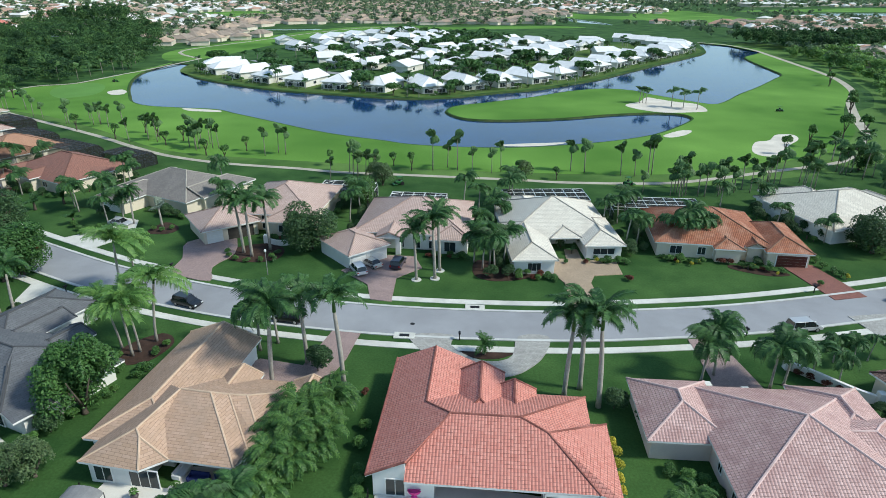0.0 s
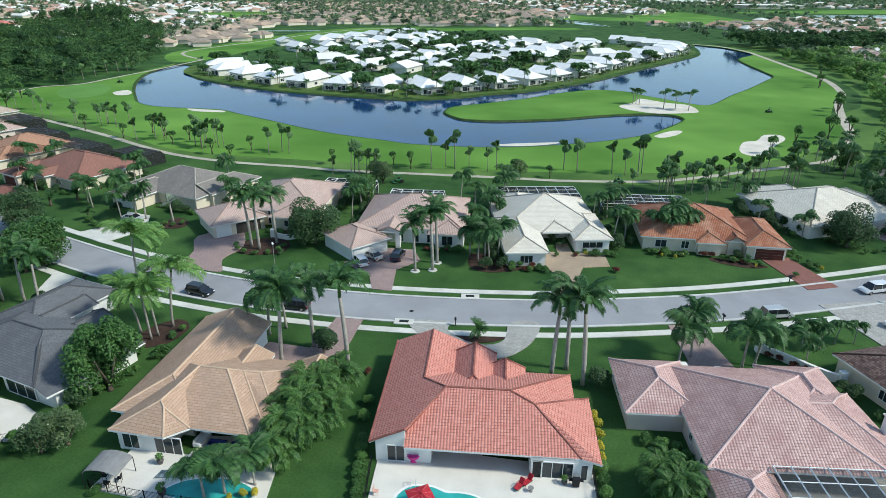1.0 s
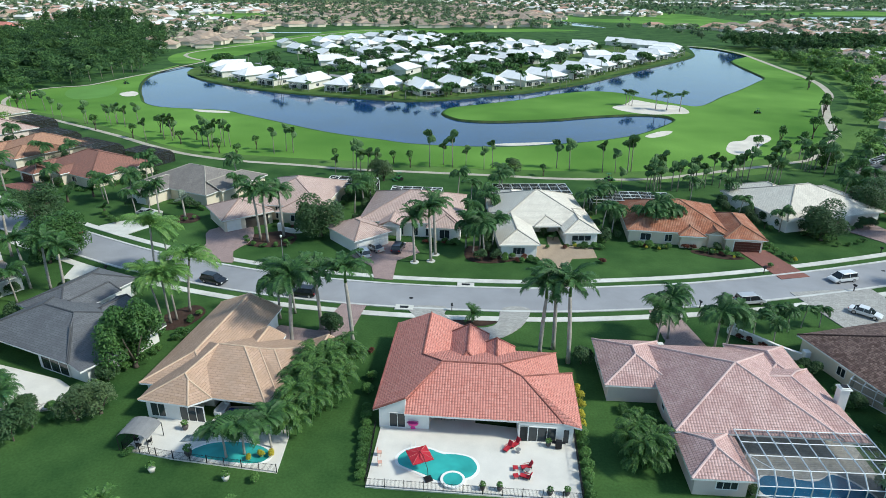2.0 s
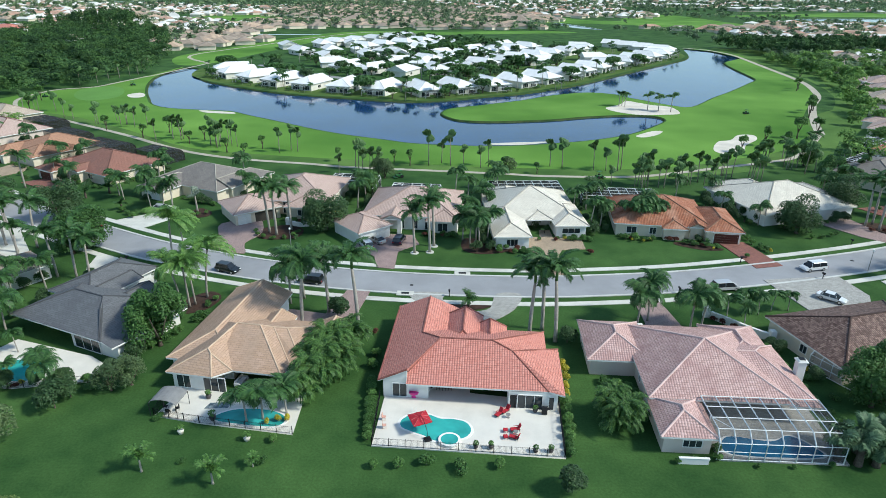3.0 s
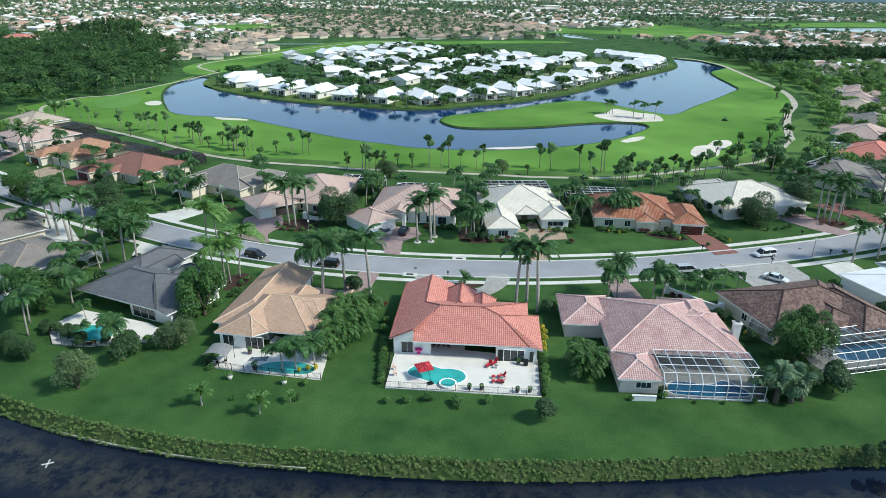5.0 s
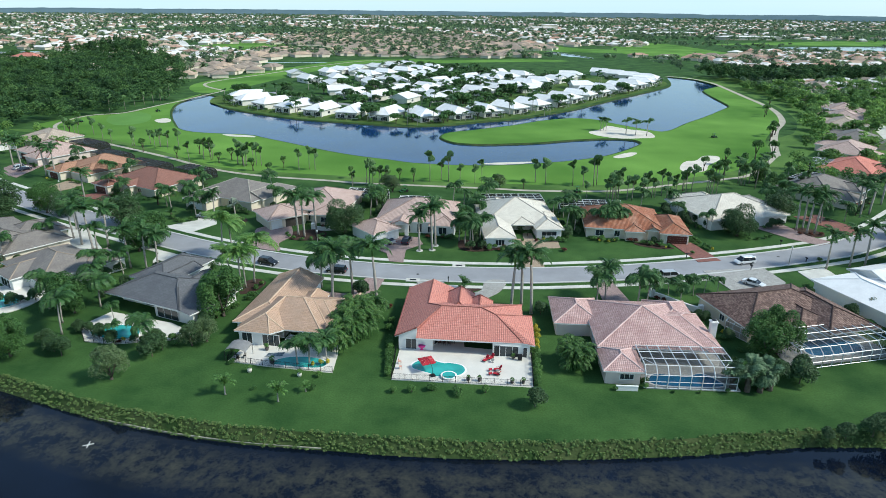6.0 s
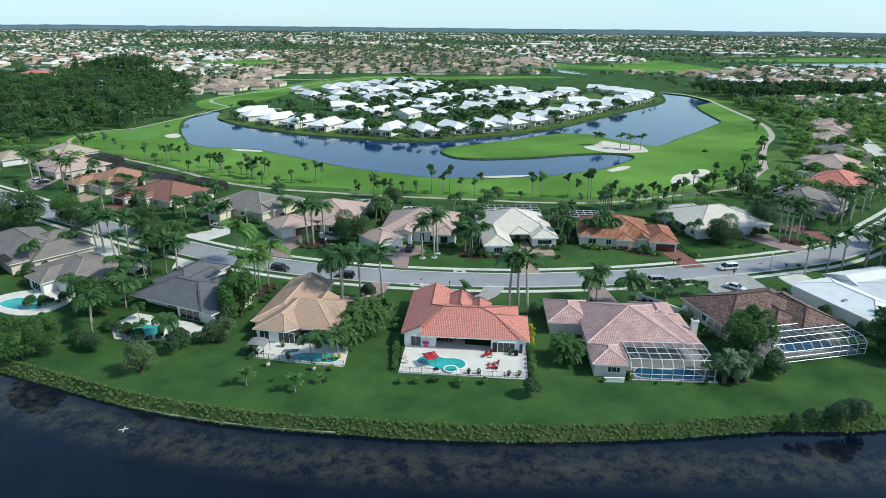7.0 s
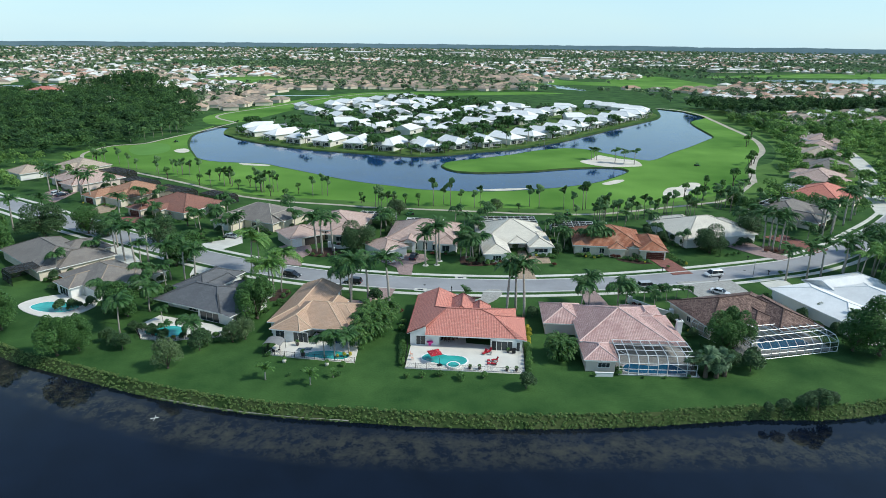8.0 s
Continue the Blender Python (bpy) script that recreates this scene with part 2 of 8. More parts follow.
SALMON = roof_tiles("salmon_roof_tiles", (0.5, 0.36, 0.31), (0.56, 0.42, 0.37), (0.42, 0.3, 0.26), contrast=0.55)
ORANGE = roof_tiles("orange_roof_tiles", (0.39, 0.15, 0.08), (0.29, 0.105, 0.06), (0.5, 0.29, 0.2), contrast=0.4)
RUST = roof_tiles("rust_roof_tiles", (0.27, 0.125, 0.095), (0.33, 0.16, 0.12), (0.23, 0.12, 0.095), contrast=0.45)
TERRACOTTA = roof_tiles("terracotta_roof_tiles", (0.41, 0.22, 0.14), (0.46, 0.26, 0.17), (0.36, 0.2, 0.14), contrast=0.5)
BEIGE = roof_tiles("beige_roof_tiles", (0.46, 0.37, 0.29), (0.52, 0.43, 0.35), (0.38, 0.3, 0.24), contrast=0.6)
LIGHT_RED = roof_tiles("light_red_roof_tiles", (0.6, 0.2, 0.15), (0.66, 0.26, 0.2), (0.5, 0.2, 0.15), contrast=0.6)

PALM_LEAF = foliage("palm_leaf", (0.02, 0.06, 0.02), (0.06, 0.135, 0.04))
PALM_LIGHT = foliage("young_palm_leaf", (0.06, 0.14, 0.035), (0.13, 0.24, 0.06))
TREE_LEAF = foliage("broad_leaf", (0.026, 0.075, 0.02), (0.075, 0.16, 0.042))
DARK_LEAF = foliage("dark_leaf", (0.022, 0.055, 0.022), (0.058, 0.11, 0.042))
GREY_LEAF = foliage("grey_green_leaf", (0.1, 0.13, 0.1), (0.24, 0.28, 0.24))
GOLD_LEAF = foliage("golden_leaf", (0.2, 0.2, 0.02), (0.5, 0.42, 0.05))
RED_LEAF = foliage("dark_red_leaf", (0.07, 0.02, 0.015), (0.15, 0.05, 0.03))
HEDGE_LEAF = foliage("hedge_leaf", (0.04, 0.1, 0.025), (0.1, 0.2, 0.05))
TRUNK = surface("grey_palm_trunk", (0.36, 0.33, 0.29), 0.95, 6.0, 0.8, 0.25, 0.4, 0.02)
BARK = surface("bark", (0.12, 0.095, 0.075), 0.95, 8.0, 1.0, 0.35, 0.6, 0.03)
SHAFT = surface("palm_crownshaft", (0.07, 0.16, 0.04), 0.5, 6.0, 1.0, 0.2, 0.1)

# ---- mesh tools ----


def mesh_ob(name, verts, faces, material, parent=None, label="", smooth=False, at=None):
    me = bpy.data.meshes.new(name)
    me.from_pydata([tuple(v) for v in verts], [], faces)
    me.update()
    me.materials.append(material)
    if smooth:
        me.shade_smooth()
    ob = new(name, me)
    if parent:
        ob.parent = parent
    if at is not None:
        ob.matrix_basis = at
    return tagged(ob, label)


def part(name, bm, material, parent, label="", smooth=False, at=None):
    me = bpy.data.meshes.new(name)
    bm.to_mesh(me)
    bm.free()
    me.materials.append(material)
    if smooth:
        me.shade_smooth()
    ob = new(name, me)
    ob.parent = parent
    if at is not None:
        ob.matrix_basis = at
    return tagged(ob, label)


def thing(name, m, label, category, group="", kind=""):
    ob = new(name)
    ob.matrix_basis = m
    return tagged(ob, label, category, group, kind)


def box(bm, x0, x1, y0, y1, z0, z1, m=None, bevel=0.0):
    vs = [bm.verts.new(Vector((x, y, z)) if m is None else m @ Vector((x, y, z))) for z in (z0, z1) for x, y in ((x0, y0), (x1, y0), (x1, y1), (x0, y1))]
    fs = [bm.faces.new([vs[i] for i in f]) for f in ((3, 2, 1, 0), (4, 5, 6, 7), (0, 1, 5, 4), (1, 2, 6, 5), (2, 3, 7, 6), (3, 0, 4, 7))]
    if bevel:
        bmesh.ops.bevel(bm, geom=list({e for f in fs for e in f.edges}), offset=bevel, segments=1, affect="EDGES")


def boxed(*args, **kw):
    bm = bmesh.new()
    box(bm, *args, **kw)
    return bm


def tube(bm, points, radii, sides=8, cap=True):
    """A round bar along points; radii: one, or one a point."""
    pts = [Vector(p) for p in points]
    radii = radii if isinstance(radii, (list, tuple)) else [radii] * len(pts)
    rings = []
    for i, p in enumerate(pts):
        d = (pts[min(i + 1, len(pts) - 1)] - pts[max(i - 1, 0)]).normalized()
        a = d.cross(Vector((0, 0, 1)) if abs(d.z) < 0.95 else Vector((1, 0, 0))).normalized()
        b = d.cross(a)
        rings.append([bm.verts.new(p + radii[i] * (a * math.cos(k * math.tau / sides) + b * math.sin(k * math.tau / sides))) for k in range(sides)])
    for r, s in zip(rings, rings[1:]):
        for k in range(sides):
            bm.faces.new((r[k], r[(k + 1) % sides], s[(k + 1) % sides], s[k]))
    if cap:
        bm.faces.new(rings[0][::-1]), bm.faces.new(rings[-1])


def tubed(*args, **kw):
    bm = bmesh.new()
    tube(bm, *args, **kw)
    return bm


def spline(points, steps=6, closed=False):
    """Catmull-Rom through the points."""
    p = [np.array(q, float) for q in points]
    n, out = len(p), []
    for i in range(n if closed else n - 1):
        a, b, c, d = (p[k % n] if closed else p[min(max(k, 0), n - 1)] for k in (i - 1, i, i + 1, i + 2))
        for s in range(steps):
            t = s / steps
            out.append(0.5 * (2 * b + (c - a) * t + (2 * a - 5 * b + 4 * c - d) * t * t + (3 * b - a - 3 * c + d) * t ** 3))
    if not closed:
        out.append(p[-1])
    return out


def slab(name, outline, z, material, thick=0.12, label="", category="", kind="structure", parent=None):
    """A flat piece of ground with an outline and a thickness."""
    curve = bpy.data.curves.new(name, "CURVE")
    curve.dimensions, curve.fill_mode = "2D", "BOTH"
    sp = curve.splines.new("POLY")
    sp.points.add(len(outline) - 1)
    for q, pt in zip(outline, sp.points):
        pt.co = (q[0], q[1], 0, 1)
    sp.use_cyclic_u = True
    curve.extrude = thick / 2
    tmp = bpy.data.objects.new(name, curve)
    me = bpy.data.meshes.new_from_object(tmp)
    bpy.data.objects.remove(tmp)
    bpy.data.curves.remove(curve)
    me.transform(Matrix.Translation((0, 0, z - thick / 2)))
    me.name = name
    me.materials.clear()
    me.materials.append(material)
    ob = new(name, me)
    if parent:
        ob.parent = parent
        return tagged(ob, label)
    return tagged(ob, label, category, "", kind)


def strip(name, line, a, b, z, material, thick=0.12, label="", category="", parent=None, z0=None):
    """A band beside a line, from a to b metres to its left."""
    n = len(line)
    dirs = [line[min(i + 1, n - 1)] - line[max(i - 1, 0)] for i in range(n)]
    nor = [np.array((-d[1], d[0])) / np.hypot(*d) for d in dirs]
    verts, faces = [], []
    for p, q in zip(line, nor):
        for off, h in ((a, z - thick), (a, z), (b, z), (b, z - thick)):
            verts.append((*(p + q * off), h))
    for i in range(n - 1):
        for k in range(4):
            l = (k + 1) % 4
            faces.append((4 * i + k, 4 * i + l, 4 * i + 4 + l, 4 * i + 4 + k))
    faces += [(0, 3, 2, 1), tuple(4 * (n - 1) + k for k in range(4))]
    ob = mesh_ob(name, verts, faces, material, parent, label)
    return ob if parent else tagged(ob, label, category, "", "structure")


# ---- ground, canal and lake ----
BANK = [(-170, 120), (-120, 66), (-88.7, 45.5), (-78, 40.5), (-69.8, 37.3), (-61.9, 34.2), (-53.1, 30.8), (-46.2, 28.6), (-37.6, 26.4), (-27.4, 24.4), (-15.7, 23.1), (-8, 22.2), (-0.4, 21.6),
        (6.1, 21.3), (15.6, 21.2), (25.1, 21.5), (34.7, 22.1), (44.8, 23.2), (53.1, 24), (60.1, 24), (67.8, 24.2), (77.7, 26.1), (110, 34), (170, 60)]
LAKE_SOUTH = [(-158, 378), (-159, 343), (-152.3, 314), (-142.7, 289), (-134, 271), (-126, 256), (-115.6, 247), (-98.7, 243), (-86.7, 240.6), (-76.3, 232.3), (-63.2, 222), (-45.1, 207.4), (-31.5, 198.6), (-18.7, 192.4),
              (-8.9, 187.4), (5.3, 184.7), (17, 184.1), (29, 185.4), (41.3, 188.9), (54.3, 193.6), (68.5, 201.8), (78.6, 211.6), (88.5, 223.3), (92, 230.2), (90, 236.5), (80.4, 238.7), (62.3, 234.7), (47.4, 228.6)]
LAKE_SPIT = [(33.3, 225.3), (19.7, 223.5), (9, 225.8), (3.6, 232.5), (1.5, 240), (5, 250), (19, 259), (38.4, 271.6), (56.3, 287), (74.3, 295.7), (87.3, 291), (92.5, 281), (98.8, 272), (106, 262)]
LAKE_EAST = [(114, 259), (133, 283), (150.6, 303.4), (172.2, 331), (183, 346), (187.4, 367.6), (192.5, 400), (199.8, 428), (215.8, 447.7), (229, 464), (231, 485), (228, 503), (221, 523), (207, 527)]
LAKE_NORTH = [(194, 483), (182.7, 453), (162.2, 425.7), (135.4, 394), (105.7, 357.5), (80.3, 326), (59, 305.3), (40.5, 290), (23.5, 281.8), (7.3, 272), (-8, 267), (-22.6, 268), (-53, 278), (-76.2, 287),
              (-102, 304), (-126.6, 325), (-140, 349), (-146, 372)]
bank = spline(BANK, 5)
lake = spline(LAKE_SOUTH + LAKE_SPIT + LAKE_EAST + LAKE_NORTH, 4, True)
canal = bank + [np.array(p) for p in ((260, 60), (260, -130), (-260, -130), (-260, 120))]
FAR_LAKES = [  # centre, half sizes, turn
    (-515, 725, 62, 42, 20), (-165, 868, 34, 20, 0), (-560, 1880, 60, 50, 0), (168, 800, 12, 60, 15), (760, 1000, 190, 70, 8), (360, 335, 16, 60, 10), (600, 1700, 90, 30, 0), (-700, 1500, 120, 26, 15), (-90, 640, 90, 7, 3)]


def oval(cx, cy, a, b, turn, n=28, wobble=0.14):
    c, s = math.cos(radians(turn)), math.sin(radians(turn))
    out = []
    for k in range(n):
        w = k * math.tau / n
        r = 1 + wobble * math.sin(3 * w + cx) + wobble * 0.6 * math.sin(5 * w + cy)
        x, y = a * r * math.cos(w), b * r * math.sin(w)
        out.append(np.array((cx + x * c - y * s, cy + x * s + y * c)))
    return out


holes = [canal, lake] + [oval(*f) for f in FAR_LAKES]
curve = bpy.data.curves.new("ground", "CURVE")
curve.dimensions, curve.fill_mode = "2D", "BOTH"
rim = [np.array((5600 * math.cos(k * math.tau / 48), 5600 * math.sin(k * math.tau / 48))) for k in range(48)]
for outline in [rim] + holes:
    sp = curve.splines.new("POLY")
    sp.points.add(len(outline) - 1)
    for q, pt in zip(outline, sp.points):
        pt.co = (q[0], q[1], 0, 1)
    sp.use_cyclic_u = True
tmp = bpy.data.objects.new("ground", curve)
me = bpy.data.meshes.new_from_object(tmp)
bpy.data.objects.remove(tmp)
me.materials.clear()
me.materials.append(LAWN)
ground = tagged(new("ground", me), "mown green lawn reaching to the horizon", "ground", "", "structure")


def shore(name, outline, depth, reach, material, label, closed=True):
    """The sloping bank from the lawn down under the water. The outline is followed with the water on its right or left as reach's sign says."""
    n = len(outline)
    verts, faces = [], []
    for i, p in enumerate(outline):
        d = outline[(i + 1) % n if closed else min(i + 1, n - 1)] - outline[i - 1 if closed else max(i - 1, 0)]
        q = np.array((-d[1], d[0])) / max(1e-6, np.hypot(*d))
        for f, h in ((0, 0.0), (0.25, -0.25), (1, -1)):
            verts.append((*(p + q * reach * f), depth * -h))
    for i in range(n if closed else n - 1):
        j = (i + 1) % n
        for k in range(2):
            faces.append((3 * i + k, 3 * j + k, 3 * j + k + 1, 3 * i + k + 1))
    return tagged(mesh_ob(name, verts, faces, material, None, label, True), label, "bank", "", "structure")


def sheet(name, outline, z, material, label, category):
    ob = slab(name, outline, z, material, 0.02, label, category)
    return ob


shore("canal_bank", bank, -2.6, -2.2, ROUGH_GRASS, "grassy canal bank sloping into dark water", False)
shore("lake_bank", lake, -1.4, 1.6, ROUGH_GRASS, "grassy edge of the golf course lake")
sheet("water_canal", [np.array(p) for p in ((-260, 200), (260, 200), (260, -135), (-260, -135))], -1.75, CANAL_WATER, "dark canal water with weed near the bank", "water")
sheet("water_lake", [np.array(p) for p in ((-200, 170), (250, 170), (250, 545), (-200, 545))], -0.55, LAKE_WATER, "blue golf course lake reflecting the sky", "water")
for f in FAR_LAKES:
    sheet("water_pond", oval(f[0], f[1], f[2] + 2, f[3] + 2, f[4]), -0.5, LAKE_WATER, "distant blue pond among lawns", "water")

# ---- golf course ----
FAIR_SOUTH = [(-200, 262), (-166.6, 237.8), (-141, 224.6), (-111.7, 203), (-82, 179), (-57, 171), (-28, 165.5), (-4, 160.5), (25.7, 157), (57, 156.5), (80, 162.5), (94, 169), (117, 182), (140, 209)]
FAIR_EAST = [(152, 236), (172, 268), (190, 296), (205, 330), (212, 358), (217, 392), (222, 440), (224, 470), (222, 505)]
FAIR_WEST = [(-160, 382), (-164, 345), (-168, 320), (-172, 300), (-186, 290), (-196, 276)]
inner = spline(LAKE_SOUTH + LAKE_SPIT + LAKE_EAST, 4)
grown = []
for i, p in enumerate(inner):
    d = inner[min(i + 1, len(inner) - 1)] - inner[max(i - 1, 0)]
    q = np.array((-d[1], d[0])) / np.hypot(*d)
    grown.append(p - q * 0.7)
slab("fairway", spline(FAIR_SOUTH + FAIR_EAST, 4) + grown[::-1] + spline(FAIR_WEST, 4), 0.03, FAIRWAY, 0.02, "bright green mown golf fairway round the lake", "fairway")
slab("fairway_far", spline([(-170, 395), (-185, 442), (-165, 511), (-140, 594), (-100, 672), (-36, 700), (4, 690), (112, 715), (150, 690), (60, 668), (0, 650), (-40, 655), (-80, 630), (-105, 570), (-125, 500), (-140, 430), (-152, 392)], 4, True),
     0.03, FAIRWAY, 0.02, "bright green fairway behind the white houses", "fairway")
slab("fairway_distant", spline([(60, 900), (160, 860), (300, 830), (420, 850), (360, 900), (220, 930), (180, 1010), (60, 1040)], 4, True), 0.03, FAIRWAY, 0.02, "distant strip of golf fairway", "fairway")
slab("fairway_lakeside", spline([(470, 1090), (700, 1095), (960, 1110), (1250, 1200), (1250, 1330), (800, 1260)], 4, True), 0.02, FAIRWAY, 0.02, "distant golf course beside a pond", "fairway")
slab("fairway_north_east", spline([(283, 994), (392, 1114), (408, 928), (411, 781), (360, 710), (300, 749), (252, 833)], 4, True), 0.025, FAIRWAY, 0.02, "bright fairway beyond the tree belt", "fairway")
slab("fairway_meadow", spline([(-345, 850), (-300, 800), (-245, 830), (-215, 900), (-250, 1000), (-345, 1010)], 4, True), 0.02, FAIRWAY, 0.02, "open meadow beside the far road", "fairway")
slab("lawn_island", spline([(-140, 380), (-143, 350), (-128, 328), (-102, 306.5), (-76, 289), (-53, 280.5), (-22, 270.5), (-8, 269.5), (7, 274.5), (23, 284), (40, 293), (58, 308), (79, 329), (104, 360), (134, 397), (160, 428), (181, 456), (190, 485), (185, 530),
      (120, 500), (60, 400), (0, 330), (-80, 340)], 3, True), 0.02, surface("island_lawn", (0.06, 0.13, 0.03), 0.95, 3.0, 0.06, 0.25, 0.4, 0.03, tint=(0.12, 0.18, 0.05), spec=0.1), 0.02, "yellow-green lawn along the white houses", "lawn")
ROUGH = surface("golf_rough", (0.068, 0.15, 0.036), 0.95, 3.0, 0.05, 0.25, 0.4, 0.03, tint=(0.125, 0.22, 0.056), spec=0.1)
slab("lawn_rough", spline([(-205, 250), (-166, 232), (-141, 219), (-110, 197), (-80, 174), (-57, 163), (-28, 158), (-4, 153), (25, 149), (57, 146), (82, 152), (100, 158), (122, 168), (146, 200), (166, 232), (185, 262), (120, 210), (60, 180), (0, 175), (-80, 200), (-150, 240)], 3, True), 0.015, ROUGH, 0.02, "longer grass between the fairway and the gardens", "lawn")
slab("lawn_east", spline([(140, 205), (165, 240), (196, 290), (214, 350), (222, 420), (226, 480), (232, 535), (260, 520), (330, 520), (420, 440), (420, 300), (300, 180), (190, 150), (160, 170)], 3, True), 0.007, ROUGH, 0.02, "green lawns among trees and villas", "lawn")
slab("putting_green", spline([(-176, 292), (-168, 303), (-156, 294), (-149, 272), (-158, 262), (-170, 274)], 5, True), 0.05, GREEN, 0.02, "pale close-mown putting green", "green")
for outline, words in (([(92.1, 180.8), (98.1, 192.1), (103.9, 195.0), (109.9, 202.7), (115.5, 202.9), (113.8, 196.2), (105.8, 187.1), (100.7, 177.9), (93.5, 175.3)], "large white sand bunker in the fairway"),
                       ([(74, 254), (82, 262), (88, 272), (92, 268), (97, 262), (104, 257), (103, 243), (96, 240), (85, 239), (77, 245)], "white sand beach on the lake spit"),
                       ([(16, 186.2), (24, 185.2), (33, 187), (39, 190.5), (30, 189.5), (22, 188.2)], "thin sand strip at the lake edge"),
                       ([(-100, 241.5), (-92, 240), (-85, 238), (-83.5, 235), (-90, 235.6), (-96, 237)], "small white sand bunker by the water"),
                       ([(-147, 278), (-144, 284), (-139, 279), (-137.5, 272), (-142, 271)], "small sand bunker beside the green"),
                       ([(72, 200.5), (80, 208), (84, 208), (80, 202), (74, 198)], "narrow sand bunker at the lake end"),
                       ([(-60, 668), (-48, 674), (-38, 670), (-48, 664)], "far sand bunker on the fairway")):
    slab("sand_bunker", spline(outline, 5, True), 0.06, SAND, 0.03, words, "bunker")
CARTPATH = [(-178, 243.4), (-156.4, 228), (-129.5, 209.5), (-108.7, 195), (-92, 182), (-78, 172.4), (-60.4, 165), (-38, 160), (-27, 157), (-6, 154.3), (19, 151), (31, 149), (53.6, 148.7), (67, 152), (86.4, 159.5), (101, 165), (117, 174), (141.5, 205)]
strip("cart_path", spline(CARTPATH, 5), -0.9, 0.9, 0.06, PATH, 0.05, "pale concrete golf cart path", "path")
strip("cart_path_east", spline([(207, 531), (221, 516), (227, 481), (222, 440), (214.5, 392), (209, 354.5), (202, 324.5), (188, 290), (170, 262), (152, 228), (141.5, 205)], 5), -1.6, 1.6, 0.06, PATH, 0.05, "wide pale path along the fairway", "path")
strip("cart_path_west", spline([(-150, 400), (-161, 347), (-165, 334), (-169, 317), (-174, 300), (-188, 290), (-190, 265), (-178, 243.4)], 5), -0.9, 0.9, 0.07, PATH, 0.05, "pale cart path beside the woods", "path")
strip("cart_path_far", spline([(-150, 400), (-178, 445), (-150, 520), (-120, 600), (-80, 668), (-30, 688)], 5), -1.2, 1.2, 0.06, PATH, 0.05, "far cart path over the fairway", "path")
strip("road_far", spline([(-312, 680), (-327, 735), (-345, 800), (-374, 915), (-418, 1020), (-470, 1120)], 5), -7, 7, 0.06, CONCRETE, 0.05, "distant pale curving road", "road")

# ---- street ----
CENTRE = [(-215, 192), (-164, 160), (-140, 144), (-119, 130), (-94, 115), (-64, 98), (-51, 92), (-34, 85.9), (-19, 82.3), (-3, 80), (17, 79), (32, 79.9), (47, 81.7), (63, 85), (78, 88.8), (94, 93.6), (105, 98), (120, 107), (137, 121), (165, 146), (205, 190), (250, 260)]
centre = spline(CENTRE, 6)
strip("road", centre, -3.9, 3.9, 0.03, ASPHALT, 0.1, "grey asphalt street curving between the houses", "road")
for side, words in ((1, "kerb_north"), (-1, "kerb_south")):
    strip(words, centre, 3.9 * side, 4.4 * side, 0.14, KERB, 0.2, "pale concrete kerb along the street", "kerb")
    strip(words.replace("kerb", "pavement"), centre, 6.0 * side, 7.4 * side, 0.1, CONCRETE, 0.15, "pale concrete pavement beside the lawns", "pavement")
strip("path_cul_de_sac", spline([(165, 150), (185, 190), (215, 240), (240, 300), (262, 380)], 5), -4, 4, 0.05, CONCRETE, 0.1, "pale side street among trees", "road")

# ---- houses ----


